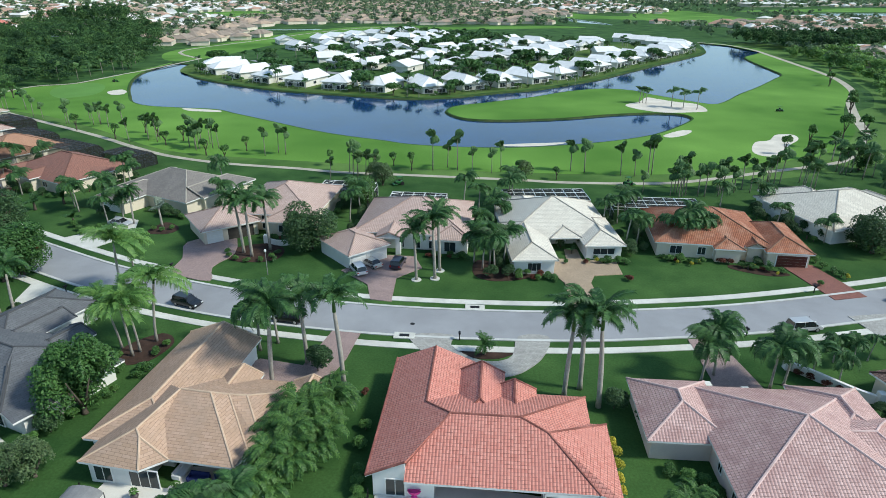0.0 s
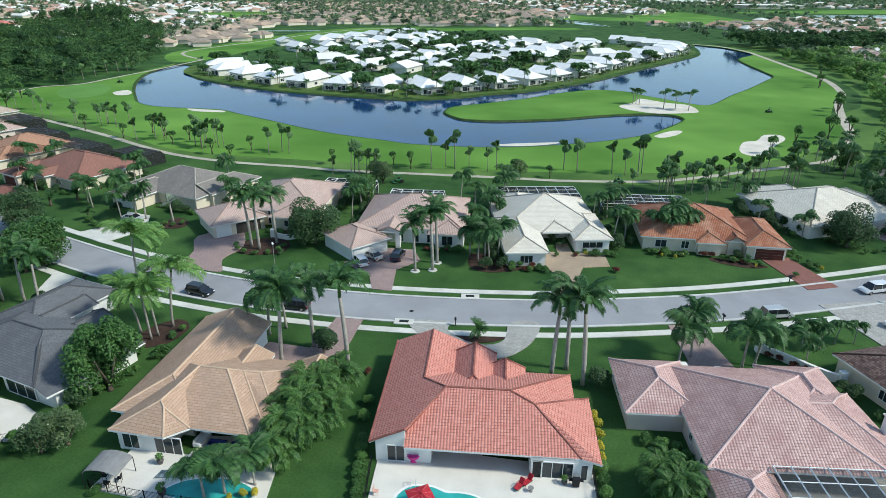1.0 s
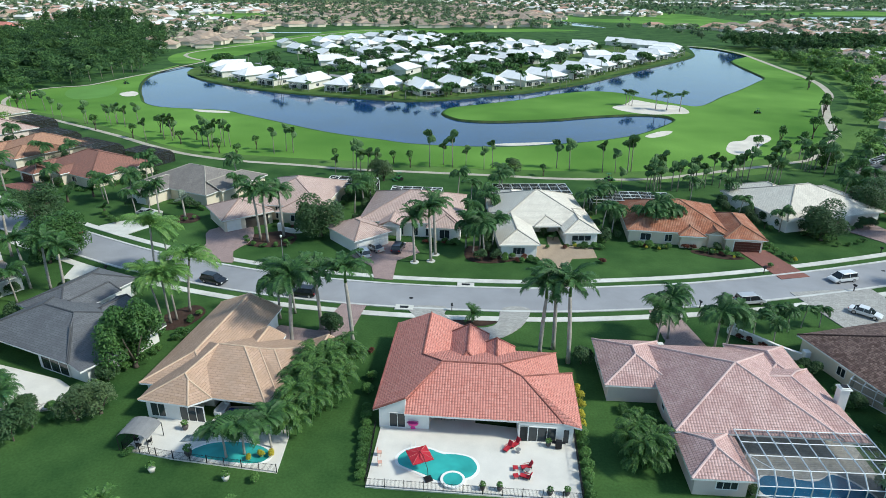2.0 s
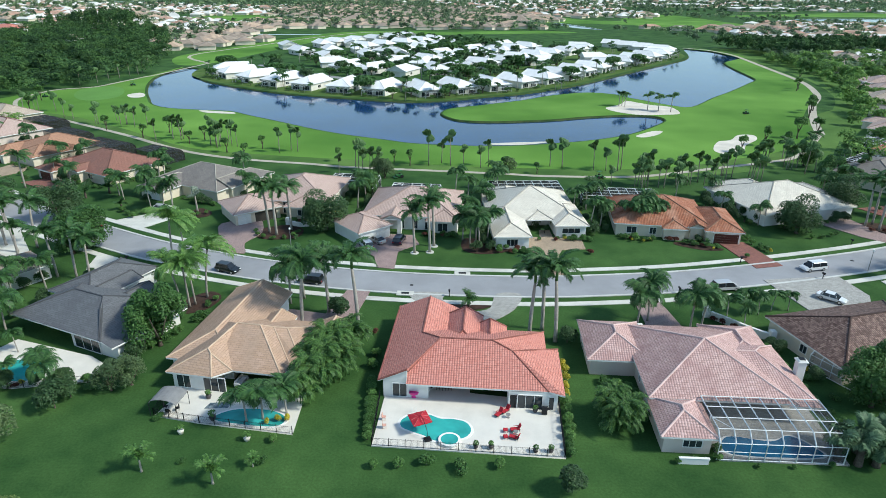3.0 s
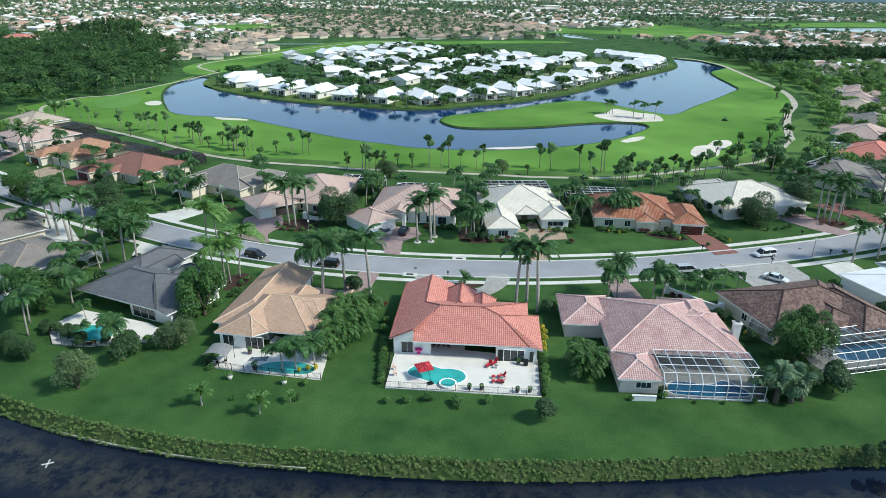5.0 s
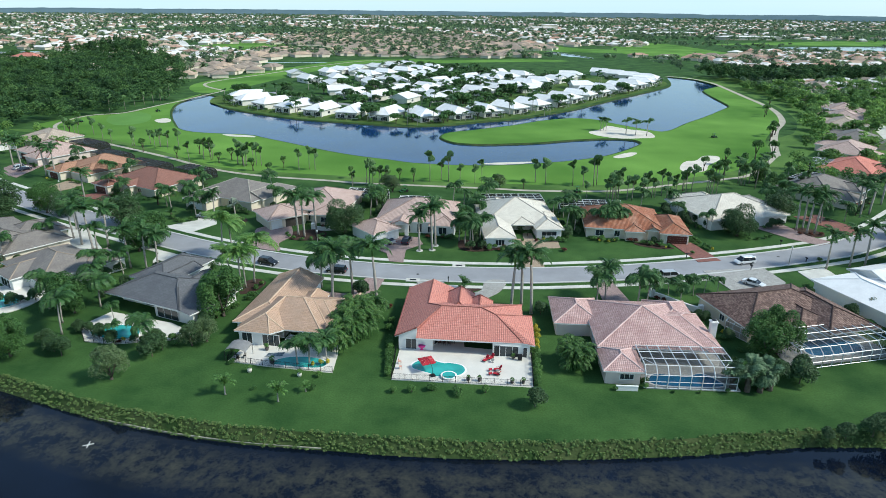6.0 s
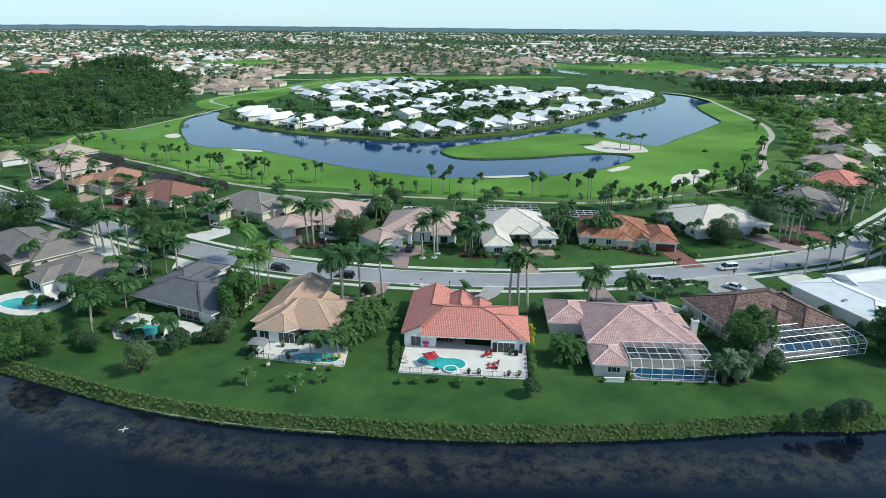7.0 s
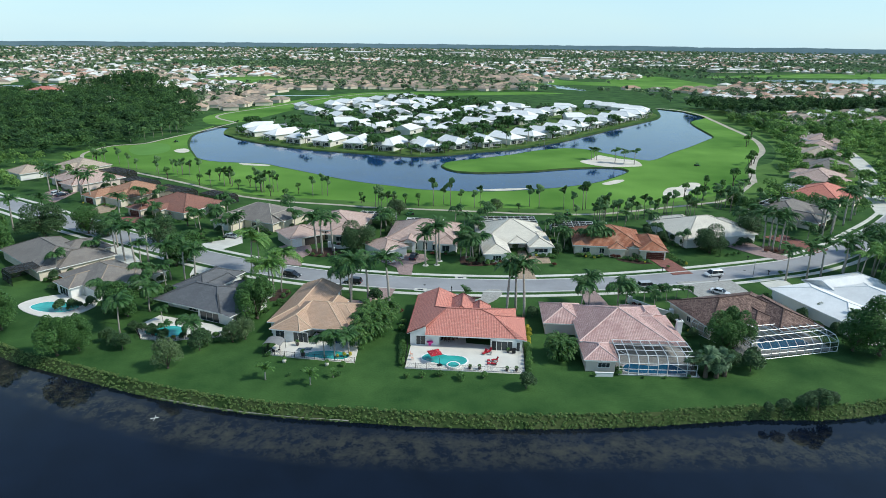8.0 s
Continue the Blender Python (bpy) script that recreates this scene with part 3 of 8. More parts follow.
def roof_block(parent, m, w, d, eave, pitch, axis, ends, material, caps, wall_mat):
    """One hip or gable roof over a w x d block, with soffit, fascia and ridge caps. ends: 'h' or 'g' for the two ends of the ridge."""
    if axis == "v":
        m = m @ pose(0, 0, 0, 0, 0, 90)
        w, d = d, w
    h = d / 2
    top = eave + pitch * h
    r0 = -w / 2 + (min(h, w / 2 - 0.05) if ends[0] == "h" else 0)
    r1 = w / 2 - (min(h, w / 2 - 0.05) if ends[1] == "h" else 0)
    bm = bmesh.new()
    layer = bm.loops.layers.uv.new("uv")
    a, b, c, e = (-w / 2, -h, eave), (w / 2, -h, eave), (w / 2, h, eave), (-w / 2, h, eave)
    p, q = (r0, 0, top), (r1, 0, top)
    slope = math.hypot(1, pitch)
    quads = [([a, b, q, p], lambda x, y: (x, (y + h) * slope)), ([c, e, p, q], lambda x, y: (-x, (h - y) * slope))]
    if ends[0] == "h":
        quads.append(([e, a, p], lambda x, y: (-y, (x + w / 2) * slope)))
    if ends[1] == "h":
        quads.append(([b, c, q], lambda x, y: (y, (w / 2 - x) * slope)))
    for pts, uv in quads:
        f = bm.faces.new([bm.verts.new(m @ Vector(v)) for v in pts])
        for loop, v in zip(f.loops, pts):
            loop[layer].uv = uv(v[0], v[1])
    roof = part("roof", bm, material, parent)
    bm = bmesh.new()  # fascia board and soffit
    t = 0.24
    low = [bm.verts.new(m @ Vector((v[0], v[1], eave - t))) for v in (a, b, c, e)]
    up = [bm.verts.new(m @ Vector((v[0], v[1], eave - 0.004))) for v in (a, b, c, e)]
    for i in range(4):
        bm.faces.new((low[i], low[(i + 1) % 4], up[(i + 1) % 4], up[i]))
    bm.faces.new(low[::-1])
    part("fascia", bm, TRIM, parent)
    bm = bmesh.new()
    if abs(r1 - r0) > 0.3:
        tube(bm, [m @ Vector(p), m @ Vector(q)], 0.15, 6)
    for end, apex, corners in ((ends[0], p, (a, e)), (ends[1], q, (b, c))):
        for k in corners:
            tube(bm, [m @ Vector(apex), m @ Vector(k)], 0.14, 6)
    part("ridge_cap", bm, caps, roof)
    for end, x, y in ((ends[0], -w / 2 + 0.5, 1), (ends[1], w / 2 - 0.5, -1)):
        if end == "g":
            bm = bmesh.new()
            tri = [(x, -h + 0.4, eave - t), (x, h - 0.4, eave - t), (x, 0, top - 0.16)]
            inner = [bm.verts.new(m @ Vector(v)) for v in tri]
            outer = [bm.verts.new(m @ Vector((v[0] + 0.2 * y, v[1], v[2]))) for v in tri]
            bm.faces.new(inner), bm.faces.new(outer[::-1])
            for i in range(3):
                bm.faces.new((inner[i], inner[(i + 1) % 3], outer[(i + 1) % 3], outer[i]))
            part("gable_wall", bm, wall_mat, parent)
    return roof


def plan_roof(parent, corners, slopes, ridges, eaves, material, caps):
    """A roof of several slopes over an uneven plan. corners: name -> (u, v, z); slopes, ridges and eaves name their corners."""
    at = {k: Vector(p) for k, p in corners.items()}
    bm = bmesh.new()
    layer = bm.loops.layers.uv.new("uv")
    made = {k: bm.verts.new(p) for k, p in at.items()}
    for words in slopes:
        f = bm.faces.new([made[k] for k in words.split()])
        f.normal_update()
        if f.normal.z < 0:
            f.normal_flip()
        side = Vector((0, 0, 1)).cross(f.normal).normalized()
        up = f.normal.cross(side)
        for loop in f.loops:
            loop[layer].uv = (loop.vert.co.dot(side), loop.vert.co.dot(up))
    roof = part("roof", bm, material, parent)
    for words in ridges:
        part("ridge_cap", tubed([at[k] for k in words.split()], 0.12, 6), caps, roof)
    for words in eaves:
        bm = bmesh.new()
        line = [at[k] for k in words.split()]
        top = [bm.verts.new(p - Vector((0, 0, 0.004))) for p in line]
        low = [bm.verts.new(p - Vector((0, 0, 0.24))) for p in line]
        for i in range(len(line) - 1):
            bm.faces.new((low[i], low[i + 1], top[i + 1], top[i]))
        part("fascia", bm, TRIM, parent)
    return roof


def window(parent, m, x, z0, z1, w, frame_mat=None, cols=2, name="window"):
    """A framed window on a wall whose face is y = 0 of m, looking to -y."""
    frame_mat = frame_mat or TRIM
    bm = bmesh.new()
    t = 0.09
    for x0, x1, a, b in ((x - w / 2, x + w / 2, z1 - t, z1), (x - w / 2, x + w / 2, z0, z0 + t), (x - w / 2, x - w / 2 + t, z0 + t, z1 - t), (x + w / 2 - t, x + w / 2, z0 + t, z1 - t)):
        box(bm, x0, x1, -0.08, 0.02, a, b, m)
    for k in range(1, cols):
        c = x - w / 2 + w * k / cols
        box(bm, c - 0.03, c + 0.03, -0.06, 0.02, z0 + t, z1 - t, m)
    win = part(name, bm, frame_mat, parent)
    part("pane", boxed(x - w / 2 + t, x + w / 2 - t, -0.03, -0.005, z0 + t, z1 - t, m), GLASS_DARK, win)
    return win


def garage_door(parent, m, x, w, material, h=2.2):
    bm = bmesh.new()
    for k in range(4):
        box(bm, x - w / 2, x + w / 2, -0.06, 0.02, k * h / 4 + 0.02, (k + 1) * h / 4 - 0.02, m)
    door = part("garage_door", bm, material, parent)
    bm = bmesh.new()
    box(bm, x - w / 2 - 0.15, x - w / 2, -0.1, 0.02, 0, h + 0.15, m)
    box(bm, x + w / 2, x + w / 2 + 0.15, -0.1, 0.02, 0, h + 0.15, m)
    box(bm, x - w / 2, x + w / 2, -0.1, 0.02, h, h + 0.15, m)
    part("door_frame", bm, TRIM, door)


GLASS_DARK = surface("dark_window_glass", (0.03, 0.04, 0.045), 0.08, 2.0, 0.3, 0.2, 0.0, spec=0.6)


def house(name, x, y, turn, blocks, roof_mat, wall_mat, caps, label, group="houses along the street"):
    """blocks: dicts in the house's own plan: u, v ranges of the eaves, eave height, pitch, ridge axis, ends; walls: own rectangles; openings: (side, place, width, z0, z1, kind)."""
    h = thing(name, pose(x, y, 0, 0, 0, turn), label, "house", group)
    for b in blocks:
        u0, u1, v0, v1 = b["box"]
        eave, pitch = b.get("eave", 2.9), b.get("pitch", 0.4)
        axis, ends = b.get("axis", "u" if u1 - u0 >= v1 - v0 else "v"), b.get("ends", "hh")
        m = pose((u0 + u1) / 2, (v0 + v1) / 2, 0, 0, 0, b.get("turn", 0))
        w, d = u1 - u0, v1 - v0
        if not b.get("bare"):
            roof_block(h, m, w, d, eave, pitch, axis, ends, b.get("roof", roof_mat), caps, wall_mat)
        o = 0.6
        walls = b.get("walls", [(u0 + o, u1 - o, v0 + o, v1 - o)])
        for a0, a1, c0, c1 in walls:
            cu, cv = (u0 + u1) / 2, (v0 + v1) / 2
            part("wall", boxed(a0 - cu, a1 - cu, c0 - cv, c1 - cv, 0, eave - 0.12), wall_mat, h, at=m)
        for side, place, width, z0, z1, kind in b.get("open", ()):
            if side == "s":
                f = m @ pose(0, -d / 2 + o - b.get("inset", 0), 0)
            elif side == "n":
                f = m @ pose(0, d / 2 - o, 0, 0, 0, 180)
            elif side == "w":
                f = m @ pose(-w / 2 + o, 0, 0, 0, 0, -90)
            else:
                f = m @ pose(w / 2 - o, 0, 0, 0, 0, 90)
            if kind == "garage":
                garage_door(h, f, place, width, WOOD_DOOR if b.get("wood") else TRIM)
            elif kind == "carport":
                # thin dark panel on the closed wall, painted as the garage's inner shade
                part("garage_shade_panel", boxed(place - width / 2, place + width / 2, -0.02, 0.03, 0.02, 2.3, f), ROOM_SHADE, h)
            else:
                window(h, f, place, z0, z1, width, TRIM, 3 if width > 2.2 else 2, kind)
    return h


W = "window"
coral = house("coral_house", 5, 50, -5, [
    dict(box=(-11.8, -2.4, -5.3, 14.6), bare=True, walls=[(-11.2, -5.2, -4.6, 14)], open=[("w", 2, 1.2, 0.9, 2.1, W), ("w", -4, 1.2, 0.9, 2.1, W)]),
    dict(box=(-8.0, 12.0, -6.4, 9.2), bare=True, walls=[(-5.4, 10.1, 1.2, 8.6), (5.3, 11.6, -5.6, 4.0)]),
    dict(box=(-4.0, 1.6, 2.5, 12.4), axis="v", ends="hg", eave=3.4, pitch=0.53),
    dict(box=(0.1, 5.2, 2.5, 9.9), axis="v", ends="hg", eave=3.1, pitch=0.5),
], CORAL, WHITE_STUCCO, CORAL, "single-storey white villa under coral clay roof tiles beside a pool deck")
plan_roof(coral, dict(w0=(-11.8, -5.0, 2.9), q=(-8, -4.7, 4.5), q2=(-8, -4.0, 3.68), a=(-4.1, 1.0, 6.1), j=(-6.9, 4.1, 4.96), n=(-6.9, 15.2, 4.96), w1=(-11.8, 15.2, 2.9), i1=(-2, 15.2, 2.9), i0=(-2, 9.3, 2.9),
                      f0=(-8, -5.6, 2.9), f1=(10.4, -5.6, 2.9), b=(3.0, 1.0, 6.1), e=(5.7, -0.3, 5.4), v=(10.7, 4.6, 2.9), ne=(10.7, 9.3, 2.9), se=(12.4, -6.3, 2.9), e1=(12.4, 4.7, 2.9)),
          ["w0 q a j n w1", "q q2 a", "f0 f1 e b a q2", "b e v ne", "e f1 se e1", "e e1 v", "a b ne i0", "j a i0", "j i0 i1 n"], ["n j", "j a", "a b", "a q2", "b e", "e f1", "e e1", "b ne", "w0 q", "w0 w1"],
          ["w1 w0 q", "q f0", "f0 f1 se e1 v ne i0 i1 w1"], CORAL, CORAL)
bm = bmesh.new()  # white gable over the west windows
rim = [(-11.2, 2.5), (-8.0, 2.5), (-8.0, 4.3), (-11.2, 3.0)]
back, face = ([bm.verts.new((u, v, z)) for u, z in rim] for v in (-4.4, -4.62))
bm.faces.new(back), bm.faces.new(face[::-1])
for i in range(4):
    bm.faces.new((back[i], back[(i + 1) % 4], face[(i + 1) % 4], face[i]))
part("gable_wall", bm, WHITE_STUCCO, coral)
f = pose(0, -4.6, 0)
window(coral, f, -9.0, 0.15, 2.3, 2.0, TRIM, 2, "sliding_window")
window(coral, pose(-5.2, -2.9, 0, 0, 0, 58), 0.1, 0.15, 2.2, 2.4, TRIM, 2, "sliding_window")
f = pose(0, -5.6, 0)
window(coral, f, 7.5, 0.1, 2.3, 4.4, TRIM, 4, "sliding_door")
window(coral, f, 10.8, 0.1, 2.2, 0.8, TRIM, 1, "door")
window(coral, f, 5.95, 0.1, 2.3, 1.1, TRIM, 1, "sliding_window")
window(coral, pose(5.3, -3.6, 0, 0, 0, -90), 0, 0.1, 2.3, 2.0, TRIM, 2, "sliding_window")
window(coral, pose(0, 1.2, 0), -1.5, 0.1, 2.3, 4.5, TRIM, 4, "sliding_door")

tan = house("tan_house", -25, 57, -9, [
    dict(box=(-9.2, 8.6, -9.4, 6.0), bare=True, walls=[(-8.6, 8, -5.0, 4.4), (5.0, 7.6, -6.3, -5)]),
    dict(box=(-10.8, -0.8, -7.8, 13.6), axis="v", ends="hg"),
    dict(box=(-9.2, -0.2, -11.3, -2.5), bare=True, walls=[(-8.4, -2.8, -10.4, -4.5)], inset=-0.3, open=[("s", -2.2, 2.0, 0.3, 2.5, W), ("s", 2.2, 3.2, 0.1, 2.4, "sliding_door"), ("w", 0, 1.2, 0.8, 2.2, W)]),
    dict(box=(7.0, 11.8, -1.5, 5.4), axis="v", ends="hg", pitch=0.46),
    dict(box=(-1.9, 2.9, -0.5, 6.0), axis="v", ends="hg", pitch=0.5),
], TAN, WHITE_STUCCO, surface("tan_cap_tiles", (0.55, 0.4, 0.29), 0.8, 6.0, 0.5, 0.15, 0.2), "white villa under pale tan flat roof tiles")
plan_roof(tan, dict(r2=(-2.7, -2.05, 5.9), r3=(0.8, -2.1, 5.9), h=(-4.2, -7.9, 5.15), sw=(-9.0, -10.9, 2.9), wv=(-9.0, -3.0, 2.9), nv=(-9.0, 3.0, 2.9), tip=(-2.4, -11.1, 2.9), ap=(-3.4, -8.7, 4.9), s3=(-0.4, -9.2, 2.9), s4=(6.5, -9.3, 2.9), f=(-2.9, -5.2, 4.62),
                    s5=(6.7, -6.7, 2.9), r4=(2.5, -1.5, 5.4), e=(8.5, -6.7, 2.9), r5=(4.3, -1.0, 5.1), e2=(10.2, -2.5, 2.9), e3=(11.0, 4.6, 2.9), n5=(8.4, 1.2, 4.5), n1=(7.0, 5.0, 2.9), n2=(-1.0, 5.0, 2.9)),
          ["r2 h sw wv nv", "sw tip ap h", "tip s3 ap", "h ap s3 f", "s3 s4 r3 r2 f", "h f r2", "r3 s4 s5 r4", "r4 s5 e r5", "r5 e e2 e3 n5", "r2 r3 r4 n2", "r4 r5 n5 n1 n2", "n5 e3 n1"],
          ["r2 r3", "r3 r4", "r4 r5", "r5 n5", "r3 s4", "r4 s5", "r5 e", "r2 h", "h sw", "h ap", "ap tip", "ap s3"], ["nv sw tip s3 s4 s5 e e2 e3 n1"], TAN, bpy.data.materials["tan_cap_tiles"])
window(tan, pose(2.5, -5.0, 0), 0, 0.1, 2.3, 4.6, TRIM, 4, "sliding_door")

pink = house("pink_house", 35, 50, -4, [
    dict(box=(-13.6, -4.5, 0.2, 11.3), axis="v", eave=2.8, pitch=0.42),
    dict(box=(-7.3, 11.0, -8.5, 9.8), axis="u", ends="hh", eave=3.2, pitch=0.38, walls=[(-6.7, 10.4, -3.0, 9.2), (-6.7, -1.2, -7.9, -3)],
         open=[("w", 2.5, 1.1, 1.0, 2.4, W), ("w", 6.5, 1.1, 1.0, 2.4, W), ("w", -2.5, 1.1, 1.0, 2.4, W)]),
    dict(box=(3.6, 13.8, -8.7, 5.0), bare=True, eave=3.0, walls=[(4.2, 13.2, -3.5, 4.4)]),
    dict(box=(4.5, 12.6, 0.0, 11.0), axis="v", ends="hh", eave=3.0, pitch=0.4),
    dict(box=(-7.4, -0.7, -15.2, -7.5), axis="v", ends="hh", eave=2.7, pitch=0.42, open=[("s", 0.6, 2.3, 0.9, 2.0, W)]),
], PINK, PINK_STUCCO, surface("pink_cap_tiles", (0.62, 0.45, 0.42), 0.8, 6.0, 0.5, 0.15, 0.2), "blush stucco villa under weathered pink clay roof tiles")
plan_roof(pink, dict(a=(4.6, 0.6, 4.95), b=(8.9, 0.8, 4.95), se=(14.0, -8.7, 3.0), s=(9.8, -8.6, 3.0), ne=(13.4, 5.6, 3.0), c=(10.0, 2.0, 4.9), n=(4.6, 5.6, 3.6)),
          ["a s se b", "b se ne c", "a b c n", "c ne n"], ["a b", "b c", "b se", "c ne"], ["s se ne"], PINK, bpy.data.materials["pink_cap_tiles"])
bm = boxed(-0.55, 0.55, -0.5, 0.5, 0, 5.4, bevel=0.05)
box(bm, -0.68, 0.68, -0.62, 0.62, 5.1, 5.25)
chimney = part("chimney", bm, WHITE_STUCCO, pink, "white stucco chimney", at=pose(14.0, -1.5, 0))
part("chimney_cap", boxed(-0.35, 0.35, -0.3, 0.3, 5.4, 5.5), BLACK, chimney)
window(pink, pose(4, -3.0, 0), 0, 0.1, 2.4, 6.0, TRIM, 4, "sliding_door")
window(pink, pose(8.5, -3.5, 0), 0, 0.1, 2.4, 4.0, TRIM, 3, "sliding_door")

charcoal = house("charcoal_house", -54, 69, -24, [
    dict(box=(-8.4, 11.2, -10.3, 3.1), walls=[(-7.8, 10.6, -7, 2.5), (4, 13.6, -9.6, 2.0)], open=[("s", 6.0, 5.4, 0.1, 2.3, "sliding_door")]),
    dict(box=(-10.6, -1.0, -2.5, 12.2), axis="v", ends="hh"),
    dict(box=(-4.6, 0.4, -2.0, 7.4), axis="v", ends="hg", eave=3.1),
    dict(box=(1.2, 6.4, -1.5, 5.6), axis="v", ends="hg"),
], CHARCOAL, WHITE_STUCCO, CHARCOAL, "white villa under charcoal grey flat roof tiles")
plan_roof(charcoal, dict(r=(6.3, -5.7, 5.05), s=(10.8, -10.2, 2.9), tip=(14.3, -11.0, 2.9), e=(15.0, -6.0, 2.9), ne=(15.0, 2.6, 2.9), k=(8.2, -0.6, 4.9), n=(6.0, 2.6, 3.4), m=(4.6, -3.6, 5.72)),
          ["r s tip e ne k m", "k ne n", "m k n"], ["r s", "m k", "k ne"], ["s tip e ne n"], CHARCOAL, CHARCOAL)
window(charcoal, pose(1, -7, 0), 0, 0.1, 2.3, 5.0, TRIM, 4, "sliding_door")

brown = house("brown_house", 68, 58, 14, [
    dict(box=(-14.0, 9.0, -6.2, 9.2), open=[("w", 0, 1.4, 0.8, 2.2, W)]),
    dict(box=(-1.0, 10.4, -11.0, 7.0), axis="v", ends="hh", walls=[(-0.4, 9.8, -6, 6.4)]),
    dict(box=(-4.6, 3.6, -7.9, 3.0), axis="v", ends="hh"),
], BROWN, CREAM_STUCCO, BROWN, "cream villa under dark brown mottled roof tiles")
white = house("white_roofed_house", 93, 62, 18, [
    dict(box=(-9.5, 3.0, -9.0, 13.0), axis="v", ends="hh", pitch=0.3),
    dict(box=(1.0, 17.0, -12.0, 10.0), axis="v", ends="gh", pitch=0.3),
    dict(box=(3.0, 22.0, 4.0, 15.0), axis="u", ends="gh", pitch=0.32),
], ROOF_FLAT_WHITE, WHITE_STUCCO, ROOF_FLAT_WHITE, "white villa under a smooth bright white roof")
greybrown = house("grey_brown_house", -105, 93, -40, [
    dict(box=(-17, 10.5, -8.5, 7.5), open=[("s", 2, 2.5, 0.1, 2.3, "sliding_door"), ("e", 0, 1.5, 0.9, 2.2, W)]),
    dict(box=(-8, 4, 0, 13.5), axis="v"),
    dict(box=(1, 12, -4, 11), axis="v"),
], STONE_GREY, CREAM_STUCCO, STONE_GREY, "cream villa under grey-brown flat roof tiles")
mottled = house("mottled_house", -83, 79, -36, [
    dict(box=(-10, 8.5, -8.5, 6), open=[("s", -3, 4, 0.1, 2.3, "sliding_door"), ("e", 0, 1.5, 0.9, 2.2, W)]),
    dict(box=(-6, 2, -11.5, 0), axis="v", open=[("s", 0, 4.2, 0.1, 2.4, "sliding_door")]),
    dict(box=(0, 9, 0, 10), axis="v"),
], STONE_GREY, WHITE_STUCCO, BEIGE, "white villa under mottled grey-brown roof tiles")

house("salmon_house", -38, 122, -8, [
    dict(box=(-10.2, 1.4, -13.0, -1.5), turn=43, axis="v", ends="hh", open=[("s", -3.2, 2.7, 0, 0, "garage"), ("s", 1.8, 5.0, 0, 0, "carport")]),
    dict(box=(-4, 14, -6, 14), axis="v", eave=3.6, open=[("s", -4, 1.2, 0.3, 3.2, "arched_window"), ("s", -1.5, 1.2, 0.3, 3.2, "arched_window"), ("s", 4.5, 2, 0.8, 2.3, W)]),
    dict(box=(4, 12.5, -8.5, 4), axis="v", eave=3.0, open=[("s", 0, 2.0, 0.8, 2.3, W)]),
], SALMON, CREAM_STUCCO, SALMON, "two-tone cream villa under salmon tiles with an open garage")
house("blush_house", -6, 112, -6, [
    dict(box=(-13.6, -4.6, -14.5, -3.5), turn=46, axis="v", open=[("s", -2.0, 3.0, 0, 0, "garage"), ("s", 2.0, 3.0, 0, 0, "garage")]),
    dict(box=(-10, 11.5, -5.5, 14), axis="u", eave=3.3, open=[("s", -2.0, 1.6, 0.2, 2.7, "arched_window"), ("s", 1.2, 1.3, 0.2, 2.7, "arched_window"), ("s", 4.0, 1.3, 0.2, 2.7, "arched_window"), ("s", 7.0, 1.3, 0.2, 2.7, "arched_window")]),
    dict(box=(4.5, 12.0, -7, 5), axis="v", eave=2.9, open=[("s", 0, 2.2, 0.4, 2.4, W)]),
    dict(box=(-5.2, -0.2, -8.2, 0), axis="v", ends="gh", eave=3.5, walls=[(-4.8, -3.9, -7.8, -7), (-1.6, -0.7, -7.8, -7), (-4.6, -0.8, -5, -1)]),
], SALMON, WHITE_STUCCO, SALMON, "white villa under pale salmon tiles with an arched entrance")
house("white_tile_house", 22, 112, 2, [
    dict(box=(-10.7, -2.6, -16.0, 2.0), axis="v", open=[("s", 0, 2.4, 0.6, 2.2, W)]),
    dict(box=(-10.6, 10.4, -6.0, 14.5), axis="u", pitch=0.44, walls=[(-10, 9.8, -1.5, 13.9)]),
    dict(box=(3.2, 10.8, -10.0, 4.0), axis="v", open=[("s", 0, 4.0, 0.9, 2.2, W)]),
    dict(box=(-2.2, 3.6, -6.5, 6.0), axis="v", ends="hh", eave=3.0, walls=[(-1.8, 3.2, -2, 5)]),
    dict(box=(-9.0, 0.0, 6.0, 17.5), axis="v"),
], ROOF_WHITE, WHITE_STUCCO, ROOF_WHITE, "white villa under white roof tiles with a deep entrance")
house("orange_house", 52, 112, -8, [
    dict(box=(-12.0, 9.0, -9.5, 9.5), axis="u", pitch=0.42, open=[("s", -6.5, 2.2, 0.6, 2.2, W), ("s", -2, 1.5, 0.6, 2.2, W), ("s", 1.2, 2.4, 0.6, 2.2, W)]),
    dict(box=(-2.0, 3.4, -11.0, 0), axis="v", eave=2.8),
    dict(box=(6.6, 14.8, -11.4, 4.0), axis="v", wood=True, open=[("s", 0.6, 5.0, 0, 0, "garage")]),
    dict(box=(3.6, 7.2, -10.0, 0), axis="v", ends="gh", eave=3.1, pitch=0.45),
], ORANGE, CREAM_STUCCO, TERRACOTTA, "cream villa under orange clay tiles with a brown garage door")
